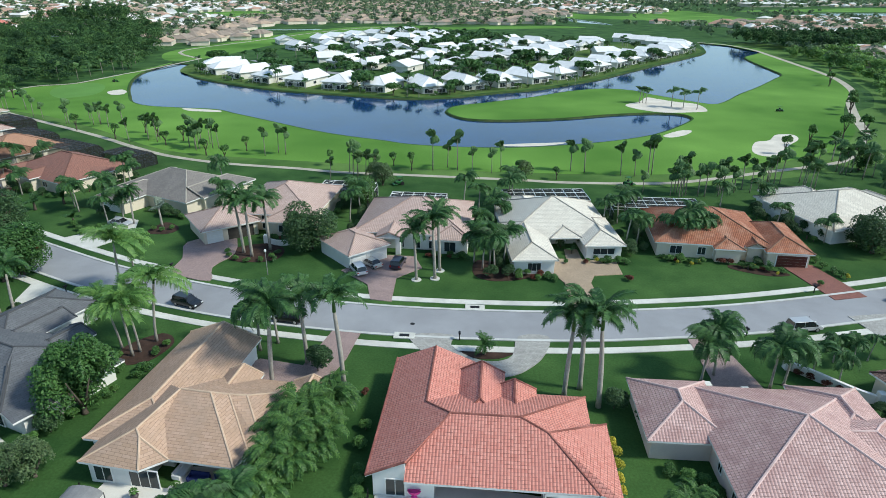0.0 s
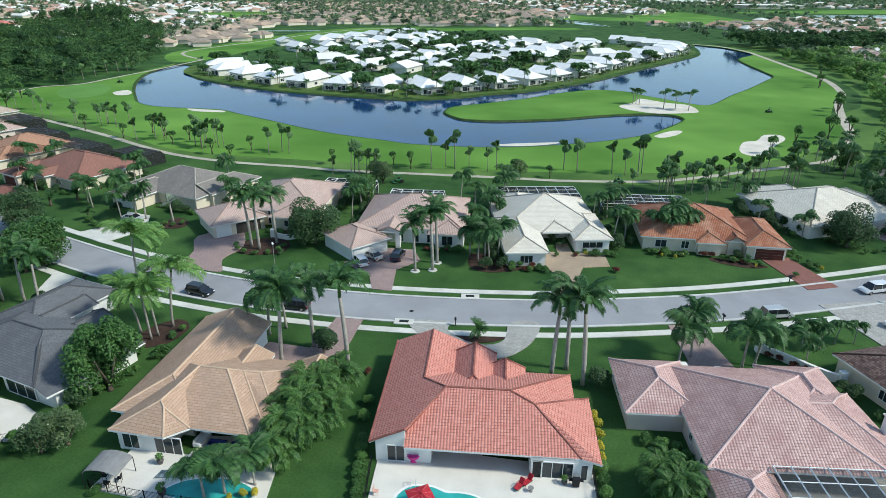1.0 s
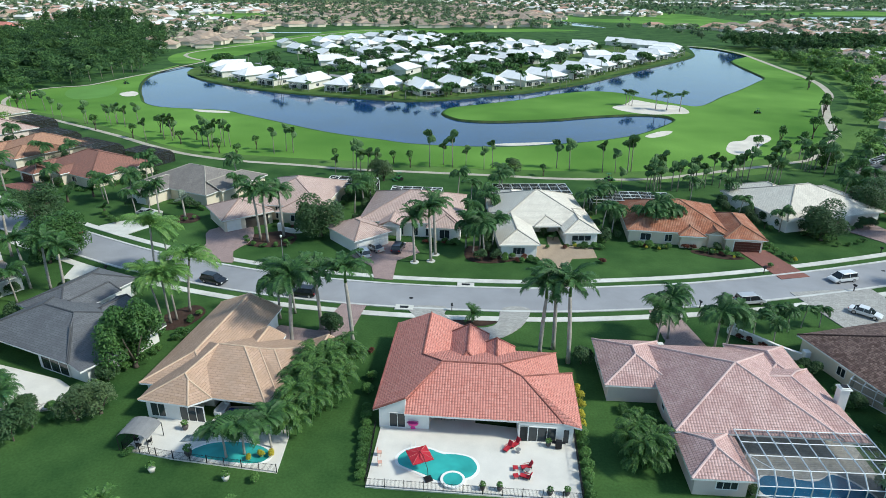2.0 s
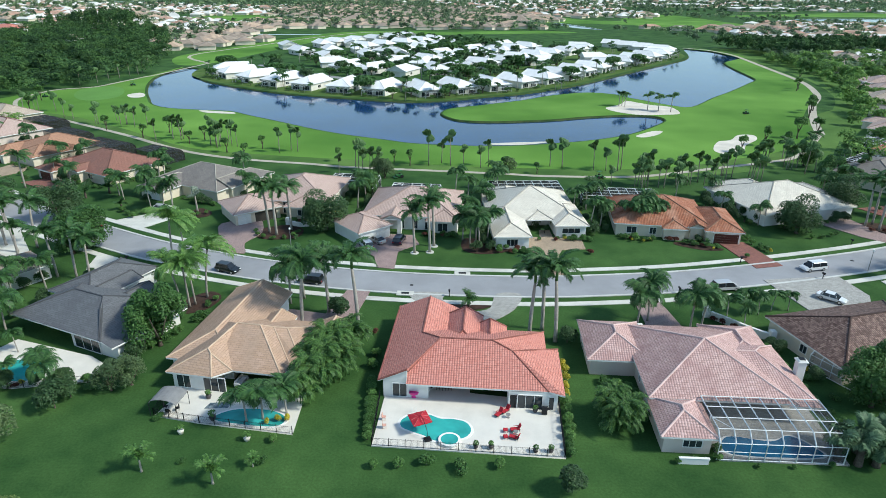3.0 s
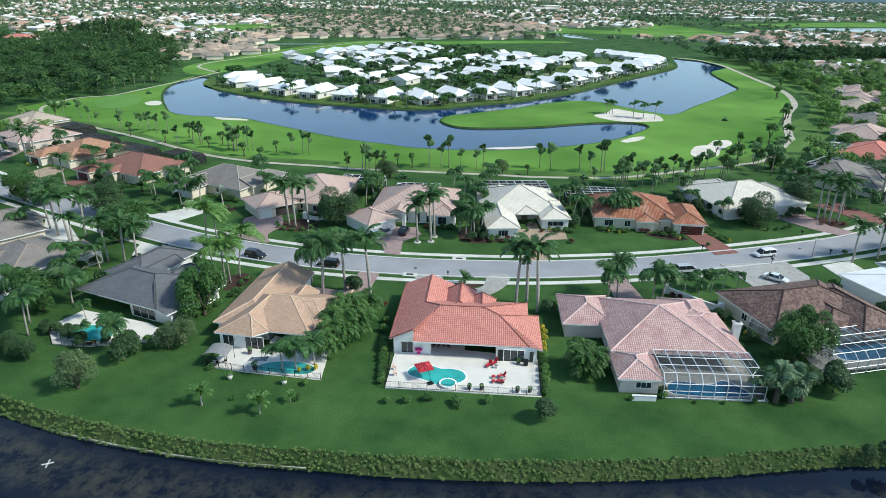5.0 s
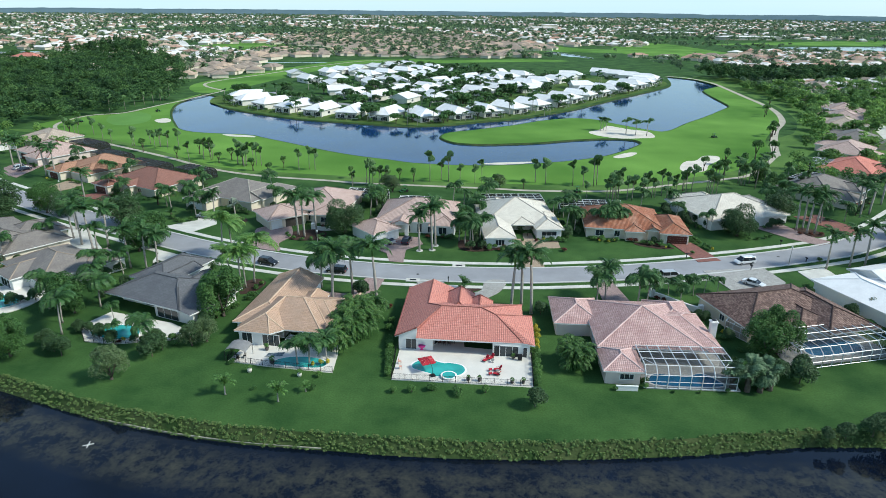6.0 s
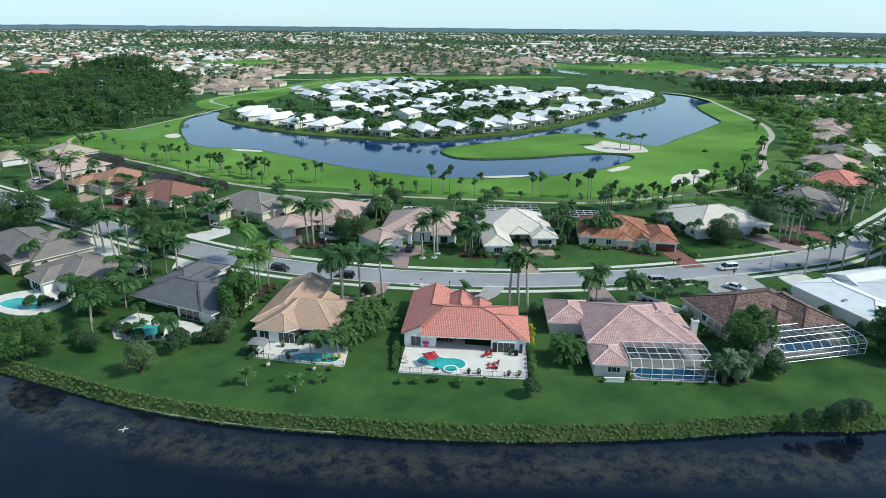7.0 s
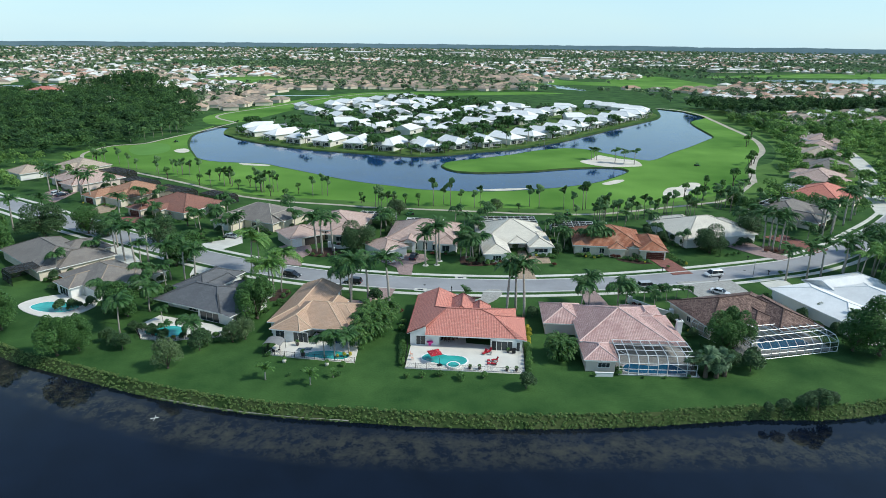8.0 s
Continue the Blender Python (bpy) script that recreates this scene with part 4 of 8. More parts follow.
house("pale_house", 84, 124, 15, [
    dict(box=(-13.0, 13.0, -11.5, 10.5), axis="u", pitch=0.36, open=[("s", -4, 2, 0.8, 2.2, W), ("e", -5, 3, 0, 0, "carport")]),
    dict(box=(-9.0, 4.0, -1.0, 14.0), axis="v", pitch=0.36),
    dict(box=(6.0, 15.5, -7.0, 8.0), axis="v", pitch=0.34),
], ROOF_WHITE, WHITE_STUCCO, ROOF_WHITE, "white villa under pale grey-white tiles behind a round tree")
house("taupe_house", 125, 147, 38, [
    dict(box=(-12, 12, -9, 9), axis="u", open=[("s", 0, 2, 0.8, 2.2, W), ("s", -5, 2, 0.8, 2.2, W)]),
    dict(box=(-11, -2, -15, 0), axis="v", wood=True, open=[("s", 0, 4.8, 0, 0, "garage")]),
    dict(box=(2, 10, -12, 2), axis="v", open=[("s", 0, 2, 0.8, 2.2, W)]),
], STONE_GREY, CREAM_STUCCO, STONE_GREY, "cream villa under taupe tiles behind tall palms")
house("red_roofed_house", 154, 174, 42, [dict(box=(-12, 12, -9.5, 9.5), axis="u"), dict(box=(-4, 6, -13, 0), axis="v")], LIGHT_RED, CREAM_STUCCO, LIGHT_RED, "villa under a bright light-red tile roof")
house("slate_house", -60, 136, -27, [
    dict(box=(-12, 11, -8, 10), axis="u", open=[("s", -4, 2, 0.8, 2.2, W), ("s", 3, 2, 0.8, 2.2, W)]),
    dict(box=(-10, -1, -14, 0), axis="v", open=[("s", 0, 4.8, 0, 0, "garage")]),
    dict(box=(3, 12, -4, 12), axis="v", ends="gh", roof=STONE_GREY),
], STONE_GREY, CREAM_STUCCO, ROOF_WHITE, "villa under grey slate-coloured tiles with a white gable")
house("rust_house", -93, 150, -30, [
    dict(box=(-11.5, 12, -9, 10), axis="u", open=[("s", 4, 2, 0.8, 2.2, W)]),
    dict(box=(-12, -4, -14, 0), axis="v", wood=True, open=[("s", 0, 4.8, 0, 0, "garage")]),
    dict(box=(-3, 3, -11, 0), axis="v", ends="gh", eave=3.2),
], RUST, CREAM_STUCCO, RUST, "villa under rust-red barrel roof tiles")
house("terracotta_house", -119, 169, -32, [
    dict(box=(-9, 10, -10, 11), axis="v"),
    dict(box=(-10, -1, -15, 0), axis="v", wood=True, open=[("s", 0, 4.8, 0, 0, "garage")]),
    dict(box=(-1, 10, -12, 4), axis="v"),
], TERRACOTTA, CREAM_STUCCO, TERRACOTTA, "villa under terracotta roof tiles with a brown garage")
house("rose_house", -149, 192, -33, [
    dict(box=(-13, 12, -9, 10), axis="u", wood=True, open=[("s", -6, 4.8, 0, 0, "garage"), ("s", 1, 3, 0, 0, "garage")]),
    dict(box=(0, 10, -12, 4), axis="v", wood=True),
], SALMON, PINK_STUCCO, RUST, "villa under dull rose roof tiles")
house("ivory_house", -166, 219, -33, [dict(box=(-10, 10, -8, 9), axis="u"), dict(box=(-2, 8, -11, 2), axis="v")], BEIGE, CREAM_STUCCO, BEIGE, "villa under ivory roof tiles beyond the palms")
house("pale_villa", -183, 206, -36, [dict(box=(-7, 7, -6, 7), axis="u")], BEIGE, WHITE_STUCCO, BEIGE, "small pale villa among palms")
for px, py, turn, mat in ((171, 206, 48, SALMON), (190, 231, 55, STONE_GREY), (207, 268, 60, BEIGE), (222, 292, 62, SALMON), (238, 319, 62, SALMON), (258, 384, 66, BEIGE), (284, 415, 70, SALMON), (296, 445, 72, BEIGE), (330, 300, 60, BEIGE), (345, 420, 70, SALMON), (310, 500, 70, SALMON)):
    house("villa", px, py, turn, [dict(box=(-12, 12, -9, 9), axis="u"), dict(box=(-9, 0, -13, 2), axis="v"), dict(box=(2, 10, -3, 13), axis="v")], mat, CREAM_STUCCO, mat, "villa under pale clay tiles beside the wide path", "villas beyond the path")

house("lakeside_house", -417, 618, -25, [dict(box=(-16, 16, -9, 9), eave=5.4, axis="u"), dict(box=(-22, -8, -6, 7), eave=3.0, axis="u")], LIGHT_RED, WHITE_STUCCO, LIGHT_RED, "white two-storey house under a red roof in the woods", "houses in the woods")
house("woodland_house", -321, 551, -20, [dict(box=(-9, 9, -6, 6), axis="u")], BEIGE, WHITE_STUCCO, BEIGE, "small white house in a clearing of the woods", "houses in the woods")

# ---- plants ----
rng = np.random.default_rng(7)


def frond_mesh(length, n, leaflet, width, lift, droop, bend=0.5, keel=0.9):
    """One feather leaf along +x: a curved rachis with pairs of drooping leaflets."""
    verts, faces = [], []
    steps = 10
    pts, p = [], np.zeros(3)
    for k in range(steps + 1):
        pts.append(p.copy())
        a = radians(lift - (lift + droop) * (k / steps) ** 0.9)
        p = p + np.array((math.cos(a), 0, math.sin(a))) * length / steps
    for k, q in enumerate(pts):
        r = 0.05 * (1 - 0.8 * k / steps)
        verts += [q + (0, -r, 0), q + (0, r, 0), q + (0, 0, r)]
    for k in range(steps):
        for i in range(3):
            j = (i + 1) % 3
            faces.append((3 * k + i, 3 * k + j, 3 * k + 3 + j, 3 * k + 3 + i))
    for k in range(n):
        s = 0.1 + 0.9 * (k + 0.5) / n
        f = s * steps
        i = min(int(f), steps - 1)
        base = pts[i] + (pts[i + 1] - pts[i]) * (f - i)
        along = (pts[i + 1] - pts[i]) / np.linalg.norm(pts[i + 1] - pts[i])
        size = leaflet * (0.45 + 0.55 * math.sin(math.pi * min(1, 0.2 + 0.75 * s)))
        for side in (-1, 1):
            d = along * (0.25 + 0.5 * s) + np.array((0, side * keel, 0.15 + 0.15 * rng.normal()))
            d /= np.linalg.norm(d)
            mid = base + d * size * 0.5
            tip = base + d * size * 0.85 + np.array((0, 0, -bend * size * (0.8 + 0.4 * rng.random())))
            o = len(verts)
            w = along * width / 2
            verts += [base - w, base + w, mid + w, mid - w, tip]
            faces += [(o, o + 1, o + 2, o + 3), (o + 3, o + 2, o + 4)]
    return np.array(verts), faces


def leaf_cloud(lobes, count, size, flat=0.5):
    """Leaves on the skins of lobes (x, y, z, rx, ry, rz); each is a small folded diamond."""
    lobes = np.array(lobes, float)
    area = lobes[:, 3] * lobes[:, 4] + lobes[:, 4] * lobes[:, 5]
    pick = rng.choice(len(lobes), count, p=area / area.sum())
    d = rng.normal(size=(count, 3))
    d /= np.linalg.norm(d, axis=1)[:, None]
    d[:, 2] = np.where(d[:, 2] < -0.35, -d[:, 2], d[:, 2])
    c = lobes[pick]
    p = c[:, :3] + d * c[:, 3:] * (1 - 0.35 * rng.random((count, 1)) ** 2)
    nrm = d * (1 - flat) + np.array((0, 0, flat)) + rng.normal(size=(count, 3)) * 0.45
    nrm /= np.linalg.norm(nrm, axis=1)[:, None]
    a = np.cross(nrm, rng.normal(size=(count, 3)))
    a /= np.linalg.norm(a, axis=1)[:, None]
    b = np.cross(nrm, a)
    s = size * (0.6 + 0.8 * rng.random((count, 1)))
    v = np.stack([p - a * s, p + b * s * 0.55 - nrm * s * 0.2, p + a * s, p - b * s * 0.55 - nrm * s * 0.2], 1).reshape(-1, 3)
    return v, [(4 * i, 4 * i + 1, 4 * i + 2, 4 * i + 3) for i in range(count)]


def crown_lobes(n, rx, ry, rz, z, lobe, low=False):
    out = []
    for k in range(n):
        d = rng.normal(size=3)
        d /= np.linalg.norm(d)
        d[2] = abs(d[2]) * 0.9 - 0.25 if not low else d[2] * 0.85
        r = 0.55 + 0.25 * rng.random()
        s = lobe * (0.7 + 0.6 * rng.random())
        out.append((d[0] * rx * r, d[1] * ry * r, z + d[2] * rz * r, rx * s, ry * s, rz * s))
    return out


PROTO = {}
GROWTH = {"royal": 1.04, "coco": 1.1, "queen": 1.1, "clump": 1.32, "oak": 1.22, "broad": 1.28, "airy": 1.15, "dark_bush": 1.3, "fan": 1.3, "bush": 1.15, "slim": 1.15, "young": 1.1}


def plant(kind, x, y, size=1.0, turn=None, tall=None, z=0.0):
    """Sets one plant of a kind; the first is built, the others are copies. tall: stretch in height."""
    turn = rng.uniform(0, 360) if turn is None else turn
    size *= GROWTH.get(kind, 1.0)
    tall = size if tall is None else tall
    m = pose(x, y, z, 0, 0, turn)
    variants = KINDS[kind]
    v = int(rng.integers(len(variants)))
    if (kind, v) not in PROTO:
        ob = variants[v]()
        PROTO[kind, v] = ob
        ob.matrix_basis = m @ Matrix.Diagonal((size, size, tall, 1))
        PROTO[kind, v, "s"] = (size, size, tall)
        return ob
    s = PROTO[kind, v, "s"]
    ob = PROTO[kind, v]
    return copy_thing(ob, m @ Matrix.Diagonal((size / s[0], size / s[1], tall / s[2], 1)))


def palm(name, label, height, lean, trunk_r, bulge, fronds, meshes, shaft, leaf, trunk_mat, group, skirt=False):
    """A feather palm: curved trunk, crownshaft and single fronds."""
    ob = thing(name, Matrix(), label, "palm", group)
    top = Vector((lean, 0, height))
    pts = [Vector((lean * (k / 7) ** 1.6, 0, height * k / 7)) for k in range(8)]
    radii = [trunk_r * (1.35 if k == 0 else 1.0 + bulge * math.sin(math.pi * k / 7) - 0.25 * k / 7) for k in range(8)]
    part("trunk", tubed(pts, radii, 9), trunk_mat, ob, smooth=True)
    if shaft:
        part("crownshaft", tubed([top, top + Vector((0, 0, shaft * 0.6)), top + Vector((0, 0, shaft))], [trunk_r * 0.85, trunk_r * 0.8, trunk_r * 0.4], 9), SHAFT, ob, smooth=True)
    data = []
    for v, f in meshes:
        me = bpy.data.meshes.new("frond")
        me.from_pydata([tuple(q) for q in v], [], f)
        me.materials.append(leaf)
        data.append(me)
    for k in range(fronds):
        fr = new("frond", data[k % len(data)])
        fr.parent = ob
        ring = (k * 0.618) % 1.0
        fr.matrix_basis = Matrix.Translation(top + Vector((0, 0, shaft * 0.95))) @ pose(0, 0, 0, 0, 0, k * 137.5) @ pose(0, 0, 0, rng.normal() * 14, 62 * ring - 44, 0) @ Matrix.Scale(0.82 + 0.3 * rng.random(), 4)
    return ob


def merged(meshes):
    verts, faces, o = [], [], 0
    for v, f in meshes:
        verts.append(v)
        faces += [tuple(i + o for i in q) for q in f]
        o += len(v)
    return np.concatenate(verts), faces


def turned(v, m):
    a = np.array(m)
    return v @ a[:3, :3].T + a[:3, 3]


def crown_palm(name, label, height, trunk_r, fronds, length, n, leaflet, width, leaf, trunk_mat, group, lift=35, droop=45, lean=0.0, spread=60, rise=0.72):
    """A palm seen from farther off: trunk, and all its leaves as one crown."""
    ob = thing(name, Matrix(), label, "palm", group)
    pts = [Vector((lean * (k / 5) ** 1.5, 0, height * k / 5)) for k in range(6)]
    part("trunk", tubed(pts, [trunk_r * (1.2 - 0.4 * k / 5) for k in range(6)], 7), trunk_mat, ob, smooth=True)
    all_f = []
    for k in range(fronds):
        v, f = frond_mesh(length * (0.8 + 0.4 * rng.random()), n, leaflet, width, lift, droop)
        m = Matrix.Translation((lean, 0, height)) @ pose(0, 0, 0, 0, 0, k * 137.5) @ pose(0, 0, 0, rng.normal() * 15, spread * ((k * 0.618) % 1.0) - spread * rise, 0)
        all_f.append((turned(v, m), f))
    v, f = merged(all_f)
    mesh_ob("crown", v, f, leaf, ob)
    return ob


def tree(name, label, height, r, trunk_h, leaves, size, leaf, lobes=9, group="", squash=0.75, limbs=5, lobe=0.42):
    """A broadleaf tree: tapered trunk, limbs and a crown of single leaf clumps in lobes."""
    ob = thing(name, Matrix(), label, "tree", group)
    bm = bmesh.new()
    tr = 0.05 * r + 0.08
    tube(bm, [(0, 0, 0), (0.05, 0.03, trunk_h * 0.6), (0.1, -0.05, trunk_h * 1.25)], [tr * 1.4, tr, tr * 0.7], 7)
    for k in range(limbs):
        a = k * math.tau / limbs + rng.random()
        tube(bm, [(0.08, 0, trunk_h * 0.9), (math.cos(a) * r * 0.3, math.sin(a) * r * 0.3, trunk_h + (height - trunk_h) * 0.3), (math.cos(a) * r * 0.6, math.sin(a) * r * 0.6, trunk_h + (height - trunk_h) * 0.6)], [tr * 0.6, tr * 0.4, tr * 0.15], 5)
    part("trunk", bm, BARK, ob, smooth=True)
    rz = (height - trunk_h) * 0.5
    v, f = leaf_cloud(crown_lobes(lobes, r, r, rz * squash * 1.3, trunk_h + rz * 0.95, lobe, squash >= 1), leaves, size)
    v[:, 2] = np.maximum(v[:, 2], 0.05)
    mesh_ob("crown", v, f, leaf, ob)
    return ob


def bush(name, label, rx, ry, h, leaves, size, leaf, group="", lobes=5, category="shrub"):
    ob = thing(name, Matrix(), label, category, group)
    v, f = leaf_cloud(crown_lobes(lobes, rx * 0.75, ry * 0.75, h * 0.5, h * 0.45, 0.6), leaves, size)
    v[:, 2] = np.maximum(v[:, 2], 0.02)
    mesh_ob("leaves", v, f, leaf, ob)
    part("stem", tubed([(0, 0, 0), (0.02, 0.01, h * 0.5)], [0.07, 0.04], 6), BARK, ob)
    return ob


def clump(name, label, stems, h, r, leaf, group):
    """Many feather leaves rising from the ground, as of a clustering palm."""
    ob = thing(name, Matrix(), label, "palm", group)
    all_f = []
    bm = bmesh.new()
    for k in range(stems):
        a, q = rng.uniform(0, math.tau), r * math.sqrt(rng.random())
        x, y, hh = q * math.cos(a), q * math.sin(a), h * rng.uniform(0.3, 0.75)
        tube(bm, [(x * 0.8, y * 0.8, 0), (x, y, hh)], [0.06, 0.04], 5)
        for j in range(9):
            v, f = frond_mesh(h * 0.45, 18, 0.62, 0.1, 62, 62)
            all_f.append((turned(v, Matrix.Translation((x, y, hh)) @ pose(0, 0, 0, 0, 0, rng.uniform(0, 360)) @ pose(0, 0, 0, 0, rng.uniform(-25, 25), 0)), f))
    v, f = merged(all_f)
    v[:, 2] = np.maximum(v[:, 2], 0.03)
    mesh_ob("crown", v, f, leaf, ob)
    part("stem", bm, SHAFT, ob)
    return ob


ROYAL_FRONDS = [frond_mesh(4.5, 34, 1.05, 0.13, 48, 62), frond_mesh(4.1, 32, 1.0, 0.13, 40, 80), frond_mesh(4.6, 34, 0.95, 0.13, 58, 42)]
COCO_FRONDS = [frond_mesh(4.3, 30, 1.0, 0.11, 42, 62, 0.8), frond_mesh(3.9, 28, 0.95, 0.11, 52, 48, 0.8)]
QUEEN_FRONDS = [frond_mesh(3.6, 30, 1.1, 0.12, 48, 80, 0.95), frond_mesh(3.0, 26, 1.0, 0.11, 40, 85, 0.95)]
SABAL_LEAF = foliage("cabbage_palm_leaf", (0.05, 0.115, 0.04), (0.12, 0.21, 0.075))
ARECA = foliage("areca_leaf", (0.022, 0.066, 0.018), (0.085, 0.165, 0.04))
SABAL_TRUNK = surface("cabbage_palm_trunk", (0.27, 0.24, 0.2), 0.95, 6.0, 0.8, 0.3, 0.4, 0.02)
STREET = "tall palms in the gardens"
KINDS = {
    "royal": [lambda: palm("royal_palm", "tall royal palm with a smooth grey trunk", 8.2, 0.3, 0.24, 0.2, 17, ROYAL_FRONDS, 1.5, PALM_LEAF, TRUNK, STREET),
              lambda: palm("royal_palm", "tall royal palm with a smooth grey trunk", 8.8, -0.5, 0.23, 0.25, 16, ROYAL_FRONDS[::-1], 1.4, PALM_LEAF, TRUNK, STREET)],
    "coco": [lambda: palm("coconut_palm", "leaning coconut palm with arching yellow-green fronds", 8.0, 1.2, 0.17, 0.0, 19, COCO_FRONDS, 0.3, PALM_LIGHT, TRUNK, STREET),
             lambda: palm("coconut_palm", "leaning coconut palm with arching yellow-green fronds", 7.2, -0.8, 0.17, 0.0, 18, COCO_FRONDS[::-1], 0.3, PALM_LIGHT, TRUNK, STREET)],
    "queen": [lambda: palm("queen_palm", "feathery palm with drooping dark green fronds", 5.6, 0.5, 0.15, 0.0, 18, QUEEN_FRONDS, 0.3, PALM_LEAF, TRUNK, STREET),
              lambda: palm("queen_palm", "feathery palm with drooping dark green fronds", 5.0, -0.3, 0.15, 0.0, 17, QUEEN_FRONDS[::-1], 0.3, PALM_LEAF, TRUNK, STREET)],
    "young": [lambda: palm("young_palm", "young palm with a short trunk on the lawn", 1.3, 0.05, 0.1, 0.0, 11, [frond_mesh(1.7, 16, 0.5, 0.1, 66, 35)], 0.2, HEDGE_LEAF, TRUNK, "young palms on the lawn")],
    "sabal": [lambda: crown_palm("sabal_palm", "cabbage palm with a round dark crown beside the fairway", 6.0, 0.11, 40, 1.35, 8, 0.95, 0.28, SABAL_LEAF, SABAL_TRUNK, "cabbage palms along the fairway", 15, 35, 0.3, 150, 0.56),
              lambda: crown_palm("sabal_palm", "cabbage palm with a round dark crown beside the fairway", 7.2, 0.11, 40, 1.35, 8, 0.95, 0.28, SABAL_LEAF, SABAL_TRUNK, "cabbage palms along the fairway", 15, 35, -0.4, 150, 0.56)],
    "far_palm": [lambda: crown_palm("feather_palm", "feather palm among the distant houses", 6.0, 0.16, 16, 2.7, 9, 1.0, 0.32, PALM_LEAF, TRUNK, "distant palms", 45, 60)],
    "date": [lambda: crown_palm("date_palm", "low date palm with a full round crown", 1.6, 0.25, 30, 2.2, 14, 0.5, 0.1, PALM_LEAF, BARK, "low palms in the gardens", 50, 40, 0, 85)],
    "silver": [lambda: crown_palm("silver_palm", "silver-blue fan palm on a thin trunk", 4.0, 0.2, 24, 1.7, 8, 0.7, 0.2, GREY_LEAF, TRUNK, "", 30, 30, 0.3, 110)],
    "clump": [lambda: clump("areca_palm", "dense clump of feathery areca palms", 15, 5.8, 1.9, ARECA, "clustering palms"), lambda: clump("areca_palm", "dense clump of feathery areca palms", 13, 5.2, 1.7, ARECA, "clustering palms")],
    "fan": [lambda: crown_palm("fan_palm", "low fan palm with grey-green hanging leaves", 2.3, 0.3, 56, 1.35, 9, 0.75, 0.2, foliage("grey_palm_leaf", (0.05, 0.1, 0.05), (0.13, 0.2, 0.11)), BARK, "fan palms by the screen", 20, 70, 0, 140, 0.58)],
    "oak": [lambda: tree("oak_tree", "spreading dark green garden tree", 7.6, 4.6, 0.9, 9500, 0.18, DARK_LEAF, 22, squash=1.0, lobe=0.4), lambda: tree("oak_tree", "spreading dark green garden tree", 7.0, 4.2, 0.8, 9000, 0.18, DARK_LEAF, 20, squash=1.0, lobe=0.42)],
    "broad": [lambda: tree("broadleaf_tree", "dense round broadleaf tree", 6.5, 3.4, 0.5, 8000, 0.165, TREE_LEAF, 14, squash=1.0), lambda: tree("broadleaf_tree", "dense round broadleaf tree", 7.5, 3.2, 0.6, 7600, 0.165, TREE_LEAF, 14, squash=1.05)],
    "airy": [lambda: tree("airy_tree", "light airy tree with small pale leaves", 5.2, 2.6, 0.4, 3600, 0.15, foliage("pale_leaf", (0.045, 0.08, 0.035), (0.1, 0.15, 0.065)), 16, squash=1.0)],
    "slim": [lambda: tree("slim_tree", "slim young tree beside the golf path", 4.6, 1.5, 1.4, 500, 0.28, TREE_LEAF, 6), lambda: tree("slim_tree", "slim young tree beside the golf path", 5.4, 1.3, 1.4, 420, 0.28, HEDGE_LEAF, 6)],
    "far_tree": [lambda: tree("park_tree", "dark leafy tree among distant houses", 7, 3.6, 1.4, 420, 0.75, DARK_LEAF, 8), lambda: tree("park_tree", "dark leafy tree among distant houses", 8, 4.2, 1.6, 460, 0.8, TREE_LEAF, 9), lambda: tree("park_tree", "dark leafy tree among distant houses", 5.5, 3.0, 1.0, 360, 0.7, TREE_LEAF, 7)],
    "bush": [lambda: bush("shrub", "rounded green garden shrub", 0.9, 0.9, 1.3, 700, 0.11, HEDGE_LEAF, "garden shrubs"), lambda: bush("shrub", "rounded green garden shrub", 1.1, 0.9, 1.1, 700, 0.11, TREE_LEAF, "garden shrubs")],
    "dark_bush": [lambda: bush("dark_shrub", "large dark evergreen shrub", 1.8, 1.7, 2.8, 2600, 0.13, DARK_LEAF, "large shrubs", 8)],
    "gold": [lambda: bush("croton_shrub", "yellow and green croton shrub", 0.8, 0.8, 1.5, 700, 0.11, GOLD_LEAF, "golden shrubs")],
    "red": [lambda: bush("red_shrub", "dark red leafy shrub", 0.9, 0.9, 1.2, 700, 0.11, RED_LEAF, "dark red shrubs")],
}


def scatter(kind, spots, lo=0.9, hi=1.1):
    for x, y, *rest in spots:
        s = rest[0] if rest else rng.uniform(lo, hi)
        plant(kind, x, y, s)


# gardens on the canal side
scatter("royal", [(15.0, 62.3, 1.08), (17.2, 63.8, 1.1), (18.7, 60.3, 1.14), (-12.1, 64.6, 1.12), (-21.0, 64.5, 1.05), (-17.5, 69, 0.98)])
scatter("queen", [(32.9, 65.5, 1.0), (35.0, 66.8, 1.02), (41.0, 64.2, 1.05), (43.0, 64.8, 0.98), (-24.6, 72.2, 1.25), (-22.6, 74, 1.15)])
scatter("coco", [(-41.2, 70.6, 1.0), (-40.6, 71.6, 0.9), (-39.5, 74.2, 1.05), (-50.5, 87.5, 1.1), (-43.5, 72.5, 0.85), (-49, 90, 0.95)])
scatter("clump", [(-14.6, 53.4, 0.9), (-13.4, 55.4, 0.84), (-15.4, 50.6, 0.92), (-12.7, 57.8, 0.74), (-16.2, 47.8, 0.9), (-14.2, 49.4, 0.8), (-17.2, 45.2, 0.8), (-13.0, 52, 0.76), (23.4, 42.0, 0.66), (22.8, 40.4, 0.66), (24.0, 40.6, 0.62)])
